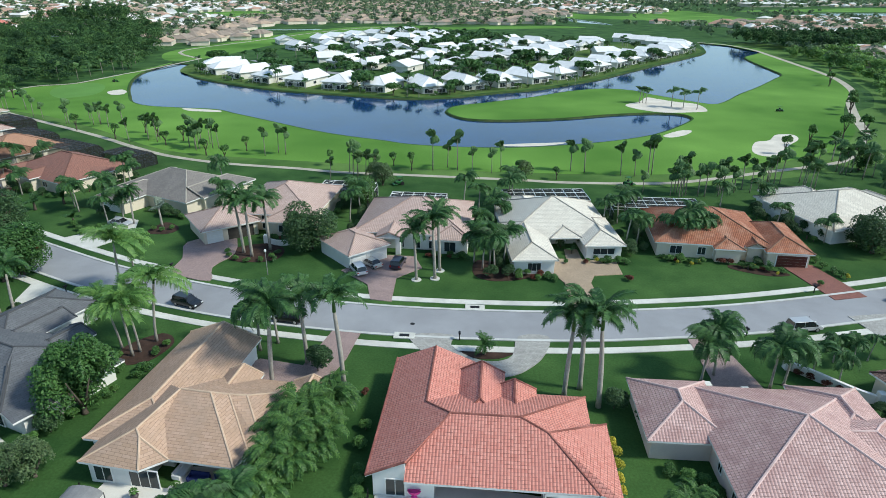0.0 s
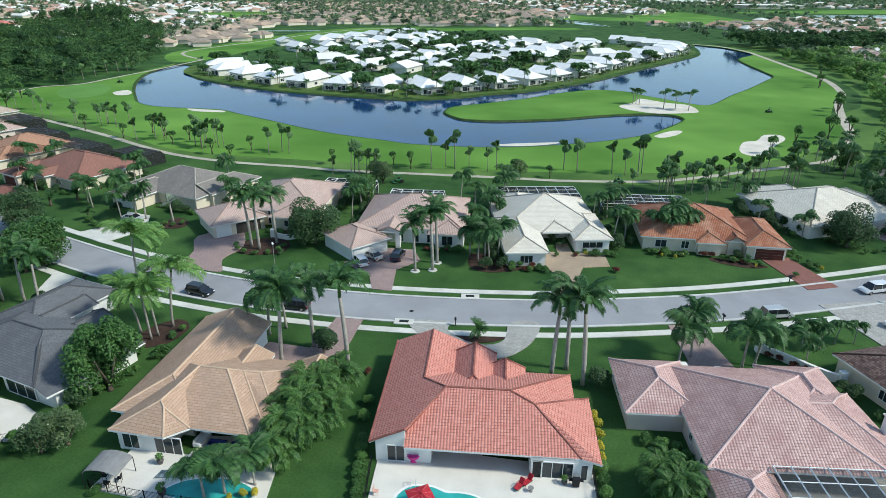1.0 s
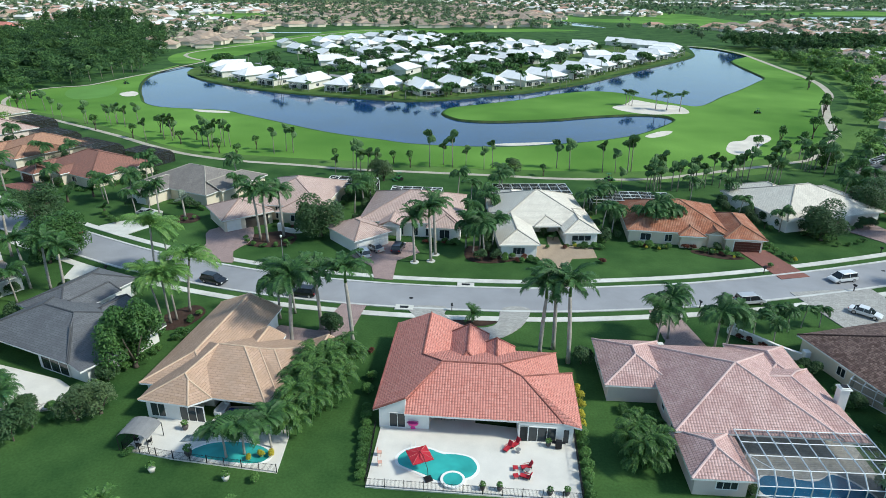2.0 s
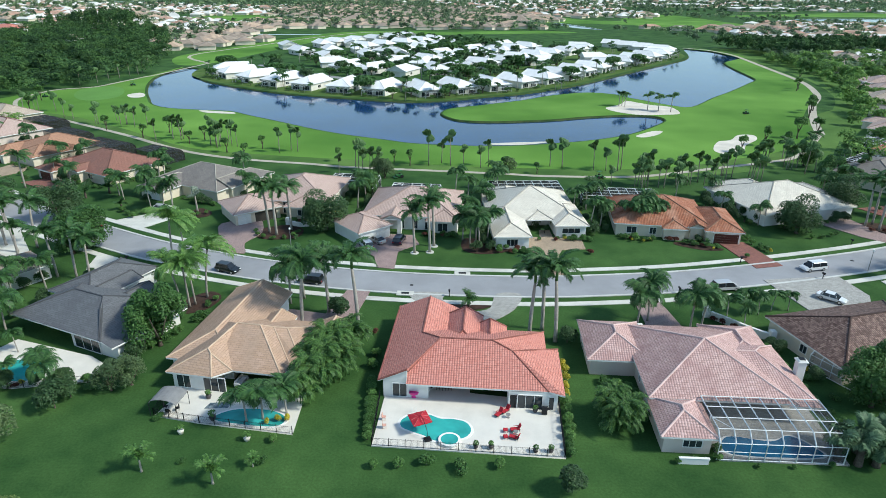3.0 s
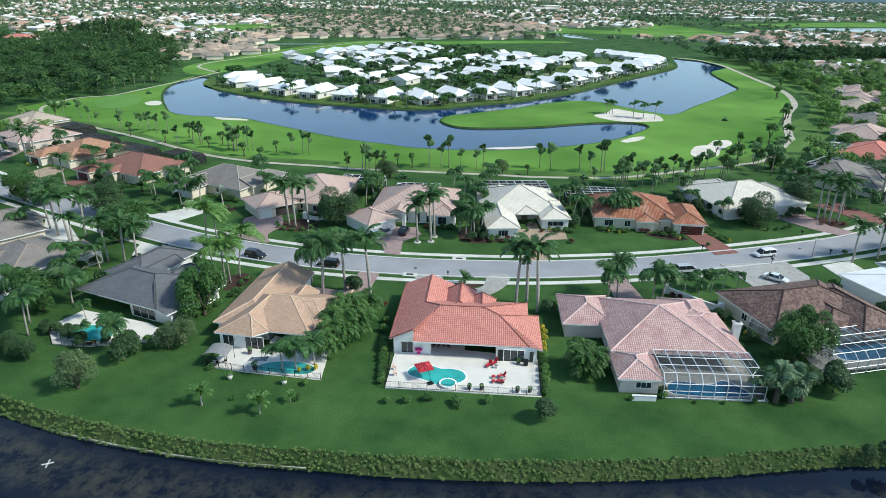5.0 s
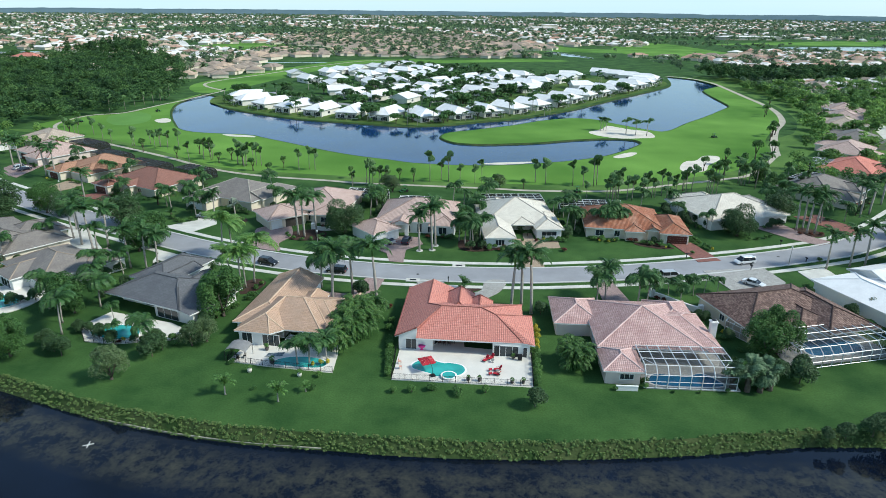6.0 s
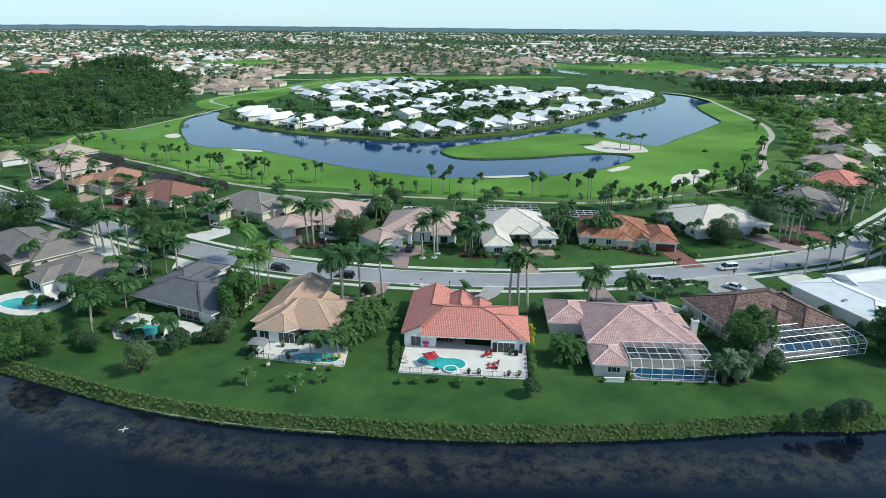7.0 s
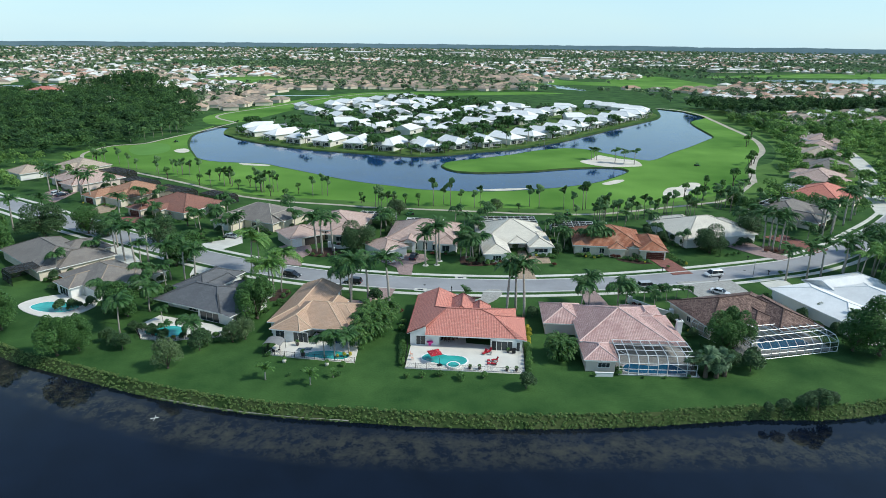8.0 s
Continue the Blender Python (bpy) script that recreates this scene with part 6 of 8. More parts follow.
coral_pool = pool("swimming_pool", [(-7.2, 36.6), (15.6, 34.6), (16.6, 45), (5, 47), (5, 52), (-2, 52.6), (-6.4, 46.2)],
                  [(-3.9, 41.2), (-2.6, 42.4), (-0.6, 42.4), (1.0, 41.6), (2.6, 41.5), (4.2, 40.9), (4.8, 39.4), (4.0, 38.1), (2.2, 37.6), (0.4, 37.5), (-1.0, 38.4), (-2.6, 39.2), (-3.8, 40.0)], DECK, POOL_WATER, "turquoise kidney-shaped pool in a white deck")
slab("spa_rim", oval(2.1, 37.4, 1.35, 1.25, 0, 24, 0), 0.5, TRIM, 0.4, "pale round rim", parent=coral_pool)
slab("spa_water", oval(2.1, 37.4, 1.05, 0.95, 0, 24, 0), 0.52, POOL_WATER, 0.04, parent=coral_pool)
bm = bmesh.new()
for k in (0, 0.5):
    tube(bm, [(-2.6 + k, 42.9, 0.15), (-2.6 + k, 42.9, 0.9), (-2.6 + k, 42.4, 1.0), (-2.6 + k, 41.9, 0.3)], 0.03, 6)
part("handrail", bm, ALU, coral_pool)
pool("lap_pool", [(-35.2, 42.0), (-33.5, 48), (-27, 47), (-26, 50), (-17, 50), (-17.0, 38.6), (-29, 40.6)], [(-27.6, 41.4), (-26, 43.0), (-23, 43.4), (-20, 42.8), (-18.4, 41.4), (-19.6, 40.0), (-24, 40.4)], DECK, POOL_WATER, "turquoise pool half hidden by palms")
pool("garden_pool", [(-66.5, 54), (-63.5, 60), (-50, 55.5), (-45, 52), (-47.2, 49.2), (-57, 47.6), (-62.6, 48.4)], [(-63.2, 51.6), (-61, 54.0), (-57.6, 54.4), (-55, 53), (-54.2, 50.4), (-56, 49.2), (-59.6, 49.6)], DECK, POOL_WATER, "turquoise pool beside the charcoal-roofed house")
pool("oval_pool", [(-98.4, 65), (-96, 70), (-90, 72), (-83, 69.5), (-80.5, 64.5), (-84, 59), (-91, 59.6)], [(-95, 64.4), (-93, 67), (-88, 66.8), (-83.8, 64.2), (-86, 61.3), (-91.5, 61.9)], DECK, POOL_WATER, "turquoise pool in a round white deck", True)
pool("screened_pool", [(33.4, 34.4), (48.2, 33.6), (49, 46), (34, 47)], [(35.2, 35.4), (45.2, 34.8), (45.6, 36.6), (43.6, 38.6), (41, 37.6), (36, 38.4)], PAVER_GREY, POOL_DEEP, "deep blue pool inside a screen cage")
pool("brown_pool", [(59.5, 40.6), (80, 44.6), (79, 53), (66, 53), (60, 47)], [(66, 44.6), (75, 46), (76, 49), (71, 50.6), (66.4, 48.6)], PAVER_GREY, POOL_DEEP, "shaded pool inside a screen cage")
pool("white_house_pool", [(88, 48.5), (100, 51), (108, 49), (106, 43), (92, 43.5)], [(94, 46.4), (97, 48.2), (103, 48), (104, 45.6), (98, 44.8)], DECK, POOL_WATER, "turquoise pool on a pale deck")


def cage(name, m, w, d, low, high, bays, rows, frame_mat, label, rise=1.2, net=None):
    """A pool cage: mansard frame of thin bars with fly screen between them. The house is at +y."""
    net = net or SCREEN
    t = thing(name, m, label, "screen cage", "pool cages")
    r = 0.062

    def section(x):
        return [(x, -d / 2, 0), (x, -d / 2, low), (x, -d / 2 + rise, high), (x, d / 2, high)]
    for k in range(bays + 1):
        part("rib", tubed(section(-w / 2 + w * k / bays), r * 1.4, 4), frame_mat, t)
    for y, z in [(-d / 2, 0.06), (-d / 2, low * 0.5), (-d / 2, low)] + [(-d / 2 + rise + (d - rise) * j / rows, high) for j in range(rows + 1)]:
        part("rail", tubed([(-w / 2, y, z), (w / 2, y, z)], r, 4), frame_mat, t)
    for s in (-1, 1):
        part("rail", tubed([(s * w / 2, -d / 2, low), (s * w / 2, d / 2, low)], r, 4), frame_mat, t)
        part("post", tubed([(s * w / 2, 0, 0), (s * w / 2, 0, high)], r, 4), frame_mat, t)
        for j in (-1, 1):
            part("brace", tubed([(s * (w / 2 - w / bays), -d / 2 + rise, high), (s * w / 2, -d / 2 + rise + (d - rise) / rows, high)][::j], r * 0.8, 4), frame_mat, t)
            break
    v = []
    for x in (-w / 2, w / 2):
        v += [(x, y, z) for _, y, z in section(x)]
    mesh_ob("screen_front", v, [(0, 4, 5, 1), (1, 5, 6, 2), (2, 6, 7, 3)], net, t, "fine dark fly screen")
    for s in (-1, 1):
        x = s * w / 2
        mesh_ob("screen_side", [(x, -d / 2, 0), (x, -d / 2, low), (x, -d / 2 + rise, high), (x, d / 2, high), (x, d / 2, 0)], [(0, 1, 2, 3, 4)], net, t, "fine dark fly screen")
    return t


cage("pool_cage", pose(40.5, 37.8, 0.15, 0, 0, -3), 14.4, 7.4, 2.4, 3.5, 8, 3, ALU, "white aluminium screen cage over a pool")
cage("pool_cage", pose(70.0, 45.9, 0.15, 0, 0, 12), 19.5, 8.0, 2.2, 3.2, 10, 3, ALU, "white aluminium screen cage over a pool")
cage("pool_cage", pose(57.4, 51.6, 0.05, 0, 0, -62), 6.5, 4, 2.2, 3.0, 4, 2, ALU, "small white screen enclosure beside the house")
for x, y, turn, w, d in ((22.5, 129.5, 182, 18, 9), (45, 124.5, 175, 18, 8), (-21.5, 134, 172, 12, 10), (-5, 128, 174, 12, 6), (-104, 171, 150, 16, 9), (-124, 186, 148, 14, 9), (-84, 163, 150, 12, 8), (-143, 206, 148, 14, 9), (127, 158, 218, 14, 8), (144, 181, 222, 12, 8), (-107, 82, -130, 8, 7), (213, 262, 238, 12, 8), (226, 311, 242, 12, 8), (240, 345, 244, 12, 8)):
    cage("pool_cage", pose(x, y, 0.05, 0, 0, turn), w, d, 2.3, 3.5, max(4, int(w / 2.2)), 3, BRONZE if x < -50 else ALU, "screen cage over the terrace behind a house", 1.2, SCREEN_DARK)

# ---- fences, walls, terrace furniture ----


def fence(pts, label, h=1.15, gap=0.14):
    """Black picket fence along a line of corners."""
    t = thing("fence", pose(0, 0, 0.15), label, "fence", "garden fences")
    for a, b in zip(pts, pts[1:]):
        a, b = Vector((*a, 0)), Vector((*b, 0))
        n = max(1, round((b - a).length / 2.0))
        for k in range(n + 1):
            q = a.lerp(b, k / n)
            part("post", boxed(-0.035, 0.035, -0.035, 0.035, 0, h + 0.05, Matrix.Translation(q)), BLACK, t)
        for z in (0.12, h - 0.1):
            part("rail", tubed([a + Vector((0, 0, z)), b + Vector((0, 0, z))], 0.022, 4), BLACK, t)
        m = round((b - a).length / gap)
        bm = bmesh.new()
        for k in range(m):
            q = a.lerp(b, (k + 0.5) / m)
            box(bm, -0.009, 0.009, -0.009, 0.009, 0.05, h, Matrix.Translation(q))
        tagged(part("fence_panel", bm, BLACK, t), kind="stuff")
    return t


fence([(-7.0, 46), (-7.2, 36.7), (15.5, 34.7), (16.5, 45)], "black metal picket fence round the white deck")
fence([(-35.2, 46.5), (-35.2, 42.0), (-29, 40.6), (-17.0, 38.6)], "black metal picket fence below the terrace")
fence([(-66, 53.5), (-62.6, 48.2), (-57, 47.4), (-47.2, 49), (-44.5, 52)], "dark metal fence round the garden pool")


def swept_wall(pts, h, w, label):
    t = thing("garden_wall", pose(0, 0, 0), label, "wall", "garden walls")
    line = spline(pts, 5)
    strip("wall", line, -w / 2, w / 2, h, WHITE_STUCCO, h, parent=t)
    strip("coping", line, -w / 2 - 0.06, w / 2 + 0.06, h + 0.1, TRIM, 0.1, parent=t)
    for q in (line[0], line[-1]):
        part("pillar", boxed(q[0] - 0.45, q[0] + 0.45, q[1] - 0.45, q[1] + 0.45, 0, h + 0.7, bevel=0.06), WHITE_STUCCO, t)
    return t


swept_wall([(36.6, 61.8), (38.2, 60.2), (40.2, 59.4), (41.8, 59.6)], 1.0, 0.3, "curved white wall with pillars at the entry")
swept_wall([(31.4, 61.0), (32.6, 61.6), (32.4, 62.8)], 1.0, 0.3, "short white wall with a pillar")
swept_wall([(45.2, 68.4), (47.4, 66), (50.4, 62.4), (52.4, 60.8)], 1.2, 0.3, "low white garden wall beside red shrubs")
low_wall = thing("garden_wall", pose(30.2, 33.9, 0, 0, 0, -3), "low white wall below a window", "wall", "garden walls")
part("wall", boxed(-1.7, 1.7, -0.12, 0.12, 0, 0.85, bevel=0.02), WHITE_STUCCO, low_wall)
part("coping", boxed(-1.76, 1.76, -0.17, 0.17, 0.85, 0.93, bevel=0.02), TRIM, low_wall)
swept_wall([(-33.4, 109.6), (-30.5, 108.2), (-27.6, 109.0)], 1.0, 0.2, "white balustrade before the entrance")


def retaining(pts):
    line = spline(pts, 5)
    strip("canal_edging", line, -0.16, 0.16, -1.5, surface("edging_concrete", (0.44, 0.4, 0.34), 0.95, 3.0, 0.5, 0.5, 0.4, 0.03), 0.6, "weathered concrete edging along the canal", "edging")


retaining([(-72, 37.0), (-61.9, 33.0), (-53.1, 29.6), (-46.2, 27.3), (-37.6, 25.1), (-27.4, 23.2), (-16, 21.9)])


RED_CLOTH = surface("red_cloth", (0.42, 0.025, 0.04), 0.9, 10.0, 1.0, 0.15, 0.2, 0.004)
PINK_PLASTIC = surface("pink_plastic", (0.75, 0.05, 0.3), 0.5, 6.0, 1.0, 0.1, 0.0)
BLUE_CLOTH = surface("blue_cloth", (0.02, 0.03, 0.12), 0.9, 10.0, 1.0, 0.2, 0.2, 0.004)
GREY_CLOTH = surface("grey_canvas", (0.22, 0.22, 0.22), 0.9, 10.0, 1.0, 0.12, 0.2, 0.004)
DARK_WOOD = surface("dark_wood", (0.05, 0.022, 0.018), 0.6, 8.0, 1.0, 0.25, 0.2, 0.004)
SALMON_SEAT = surface("salmon_seat", (0.6, 0.35, 0.28), 0.8, 8.0, 1.0, 0.15, 0.1)


def umbrella(m):
    t = thing("cantilever_umbrella", m, "red square cantilever umbrella beside the pool", "umbrella")
    r, top, rim = 1.4, 2.6, 2.15
    v = [(0, 0, top)]
    ring = 16
    for k in range(ring):
        a = k * math.tau / ring
        q = r / max(abs(math.cos(a)), abs(math.sin(a)))
        sag = rim - (0.0 if k % 2 == 0 else 0.05)
        v.append((q * math.cos(a), q * math.sin(a), sag))
    v += [(x, y, z - 0.12) for x, y, z in v[1:]]
    f = [(0, 1 + k, 1 + (k + 1) % ring) for k in range(ring)] + [(1 + k, 1 + ring + k, 1 + ring + (k + 1) % ring, 1 + (k + 1) % ring) for k in range(ring)]
    canopy = mesh_ob("canopy", v, f, RED_CLOTH, t)
    for k in range(0, ring, 2):
        part("rib", tubed([(0, 0, top - 0.03), Vector(v[1 + k]) + Vector((0, 0, 0.03))], 0.02, 4), surface("pale_rib", (0.55, 0.25, 0.22), 0.6) if k == 0 and "pale_rib" not in bpy.data.materials else bpy.data.materials["pale_rib"], canopy)
    part("pole", tubed([(0.3, -2.3, 0.1), (0.25, -2.2, 1.6), (0.1, -1.1, 2.75), (0, 0, 2.7)], 0.045, 6), BLACK, t)
    part("base", boxed(-0.2, 0.8, -2.8, -1.8, 0, 0.12, bevel=0.02), BLACK, t)
    return t


umbrella(pose(-1.5, 39.4, 0.19, 0, 0, 22) @ Matrix.Scale(0.85, 4))


def lounger(m):
    t = thing("sun_lounger", m @ Matrix.Scale(0.82, 4), "dark red cushioned lounge chair on the deck", "chair", "red chairs on the deck")
    for x in (-0.3, 0.3):
        for y in (-0.7, 0.5):
            part("leg", tubed([(x, y, 0), (x, y, 0.3)], 0.025, 5), BLACK, t)
    part("frame", boxed(-0.35, 0.35, -0.85, 0.6, 0.28, 0.33), BLACK, t)
    part("seat", boxed(-0.33, 0.33, -0.85, 0.3, 0.33, 0.45, bevel=0.03), RED_CLOTH, t)
    part("backrest", boxed(-0.33, 0.33, 0, 0.12, 0, 0.85, pose(0, 0.28, 0.4, -28), bevel=0.03), RED_CLOTH, t)
    for x in (-0.38, 0.38):
        part("armrest", boxed(x - 0.04, x + 0.04, -0.4, 0.4, 0.58, 0.62), RED_CLOTH, t)
    return t


def stool(m):
    t = thing("footstool", m, "dark red square footstool on the deck", "stool", "red stools on the deck")
    part("cushion", boxed(-0.28, 0.28, -0.28, 0.28, 0.26, 0.4, bevel=0.03), RED_CLOTH, t)
    for x in (-0.24, 0.24):
        for y in (-0.24, 0.24):
            part("leg", tubed([(x, y, 0), (x, y, 0.27)], 0.025, 5), BLACK, t)


def side_table(m, mat, label, r=0.3, h=0.5):
    t = thing("side_table", m, label, "table")
    part("tabletop", tubed([(0, 0, h - 0.04), (0, 0, h)], r, 14), mat, t)
    part("leg", tubed([(0, 0, 0), (0, 0, h - 0.04)], 0.04, 6), mat, t)
    part("foot", tubed([(0, 0, 0), (0, 0, 0.03)], r * 0.7, 12), mat, t)


first = lounger(pose(8.5, 42.4, 0.15, 0, 0, -40))
for x, y, turn in ((9.4, 43.0, -50), (10.3, 39.4, -80), (10.0, 37.9, -115)):
    copy_thing(first, pose(x, y, 0.15, 0, 0, turn))
stool(pose(9.0, 39.2, 0.15)), stool(pose(8.9, 38.0, 0.15, 0, 0, 10))
side_table(pose(10.2, 38.7, 0.15), GREY_CLOTH, "small grey side table between red chairs")
side_table(pose(9.6, 41.9, 0.15), GREY_CLOTH, "small grey side table by a lounger")


def chair(m, mat, label, group):
    t = thing("dining_chair", m, label, "chair", group)
    for x in (-0.2, 0.2):
        for y in (-0.2, 0.2):
            part("leg", tubed([(x, y, 0), (x, y, 0.45)], 0.022, 5), mat, t)
    part("seat", boxed(-0.24, 0.24, -0.24, 0.24, 0.43, 0.5, bevel=0.02), mat, t)
    part("backrest", boxed(-0.24, 0.24, 0.2, 0.25, 0.5, 1.0, bevel=0.02), mat, t)
    return t


table = thing("dining_table", pose(1.5, 48.6, 0.15, 0, 0, -5), "dark red-brown dining table under the roof", "table")
part("tabletop", boxed(-1.2, 1.2, -0.5, 0.5, 0.7, 0.76, bevel=0.015), DARK_WOOD, table)
for x in (-1.05, 1.05):
    for y in (-0.38, 0.38):
        part("leg", boxed(x - 0.05, x + 0.05, y - 0.05, y + 0.05, 0, 0.7), DARK_WOOD, table)
first = chair(pose(0.7, 47.8, 0.15, 0, 0, 175), DARK_WOOD, "dark red-brown dining chair at the table", "chairs round the table")
for x, y, turn in ((1.5, 47.7, 178), (2.3, 47.6, 172), (0.8, 49.5, -5), (1.6, 49.4, -3), (2.4, 49.3, -8), (3.1, 48.4, -95), (-0.1, 48.8, 85)):
    copy_thing(first, pose(x, y, 0.15, 0, 0, turn))
first = chair(pose(-6.1, 41.4, 0.15, 0, 0, 80), SALMON_SEAT, "salmon-coloured garden chair on the deck", "salmon chairs on the deck")
copy_thing(first, pose(-5.9, 39.8, 0.15, 0, 0, 95))
egg = thing("hanging_chair", pose(-2.5, 46.2, 0.15), "bright pink round lounge chair on the terrace", "chair")
part("seat", tubed([(0, 0, 0.35), (0, 0, 0.5), (0, 0.05, 0.75), (0, 0.1, 0.85)], [0.35, 0.6, 0.75, 0.78], 16), PINK_PLASTIC, egg, smooth=True)
part("foot", tubed([(0, 0, 0), (0, 0, 0.35)], [0.4, 0.15], 12), PINK_PLASTIC, egg)
grill = thing("gas_grill", pose(14.3, 42.6, 0.15, 0, 0, -5), "black gas barbecue grill on wheels", "grill")
part("cabinet", boxed(-0.35, 0.35, -0.25, 0.25, 0.1, 0.85, bevel=0.02), BLACK, grill)
part("lid", tubed([(-0.36, 0, 0.95), (0.36, 0, 0.95)], 0.26, 12), BLACK, grill)
for s in (-1, 1):
    part("shelf", boxed(s * 0.36 if s > 0 else -0.75, 0.75 if s > 0 else -0.36, -0.22, 0.22, 0.84, 0.88), BLACK, grill)
pot_mat = surface("glazed_pot", (0.08, 0.07, 0.07), 0.4, 5.0, 1.0, 0.2, 0.0)
pale_pot = surface("pale_pot", (0.6, 0.57, 0.5), 0.7, 5.0, 1.0, 0.1, 0.1)


def pot(x, y, mat, label, s=1.0, z=0.15):
    t = thing("flower_pot", pose(x, y, z) @ Matrix.Scale(s, 4), label, "plant pot", "garden pots")
    part("pot", tubed([(0, 0, 0), (0, 0, 0.35), (0, 0, 0.5)], [0.2, 0.32, 0.28], 12), mat, t, smooth=True)
    v, f = leaf_cloud([(0, 0, 0.75, 0.35, 0.35, 0.3)], 70, 0.12)
    mesh_ob("leaves", v, f, HEDGE_LEAF, t)


for x, y in ((14.0, 35.6), (12.2, 35.6), (7.0, 36.2), (5.2, 36.3), (13.2, 43.0)):
    pot(x, y, pot_mat, "dark glazed pot with a small plant")
pot(-30.6, 38.8, pale_pot, "pale urn on the lawn edge", 1.3, 0), pot(-22.2, 37.6, pale_pot, "pale urn on the lawn edge", 1.3, 0)
pot(-29.5, 45.6, pot_mat, "dark pot on the terrace", 1.2), pot(-27.5, 41.2, pot_mat, "dark pot by the fence", 1.4), pot(-25.9, 46.6, pot_mat, "dark pot beside the door", 1.2)
# canvas shelter and sofas on the tan terrace
shelter = thing("canvas_shelter", pose(-33.6, 43.2, 0.15, 0, 0, -8), "grey arched canvas shelter on the terrace", "shelter")
v, f = [], []
for k in range(9):
    a = math.pi * k / 8
    v += [(-1.8 * math.cos(a), -1.5, 1.9 + 0.7 * math.sin(a)), (-1.8 * math.cos(a), 1.5, 1.9 + 0.7 * math.sin(a))]
f = [(2 * k, 2 * k + 2, 2 * k + 3, 2 * k + 1) for k in range(8)]
n = len(v)
v += [(x, y, z - 0.04) for x, y, z in v]
f += [(n + 2 * k, n + 2 * k + 1, n + 2 * k + 3, n + 2 * k + 2) for k in range(8)]
mesh_ob("canopy", v, f, GREY_CLOTH, shelter)
for x in (-1.8, 1.8):
    for y in (-1.5, 1.5):
        part("post", tubed([(x, y, 0), (x, y, 1.95)], 0.04, 6), BLACK, shelter)
first = chair(pose(-34.2, 43.3, 0.15, 0, 0, 90), BLACK, "black terrace chair under the shelter", "black terrace chairs")
for x, y, turn in ((-32.6, 43.0, -80), (-33.5, 42.3, 180)):
    copy_thing(first, pose(x, y, 0.15, 0, 0, turn))
for x, y, turn, mat, words in ((-24.2, 48.0, -9, BLUE_CLOTH, "dark blue terrace sofa under the roof"), (-21.8, 47.6, -60, BLUE_CLOTH, "dark blue terrace sofa under the roof"), (-26.2, 49, 75, TRIM, "white terrace sofa under the roof")):
    t = thing("outdoor_sofa", pose(x, y, 0.15, 0, 0, turn), words, "sofa", "terrace sofas")
    part("seat", boxed(-1.0, 1.0, -0.45, 0.4, 0.12, 0.45, bevel=0.04), mat, t)
    part("backrest", boxed(-1.0, 1.0, 0.3, 0.5, 0.4, 0.85, bevel=0.04), mat, t)
    for s in (-1, 1):
        part("armrest", boxed(s * 1.0 - 0.1, s * 1.0 + 0.1, -0.45, 0.5, 0.1, 0.62, bevel=0.03), mat, t)
RUG = surface("patterned_rug", (0.05, 0.12, 0.2), 0.95, 3.0, 1.5, 0.6, 0.1, tint=(0.25, 0.3, 0.32))
slab("rug", [np.array(p) for p in ((-29.4, 43.4), (-26.4, 43.6), (-26.2, 44.9), (-29, 44.6))], 0.17, RUG, 0.015, "blue patterned outdoor rug on the terrace", "rug", "")

# ---- cars ----
GLOSS = {}


def paint(name, colour):
    if name not in GLOSS:
        m, nt, b = blank(name, 0.3, 0.2, 0.5)
        co = nt.nodes.new("ShaderNodeTexCoord").outputs["Object"]
        nt.links.new(mixed(nt, noisy(nt, co, 1.5), tuple(v * 0.9 for v in colour), colour), b.inputs["Base Color"])
        b.inputs["Coat Weight"].default_value = 0.6
        GLOSS[name] = m
    return GLOSS[name]


TYRE = surface("tyre_rubber", (0.02, 0.02, 0.02), 0.9, 10.0, 1.0, 0.2, 0.2, 0.004)
RIM = surface("alloy_rim", (0.5, 0.5, 0.5), 0.3, 10.0, 1.0, 0.1, 0.0, metal=0.9)
CAR_GLASS = surface("car_glass", (0.015, 0.018, 0.022), 0.06, 2.0, 0.5, 0.2, 0.0, spec=0.7)
RED_LAMP = surface("tail_lamp", (0.35, 0.01, 0.01), 0.3, 10.0, 1.0, 0.1, 0.0)
WHITE_LAMP = surface("head_lamp", (0.7, 0.7, 0.7), 0.15, 10.0, 1.0, 0.1, 0.0)


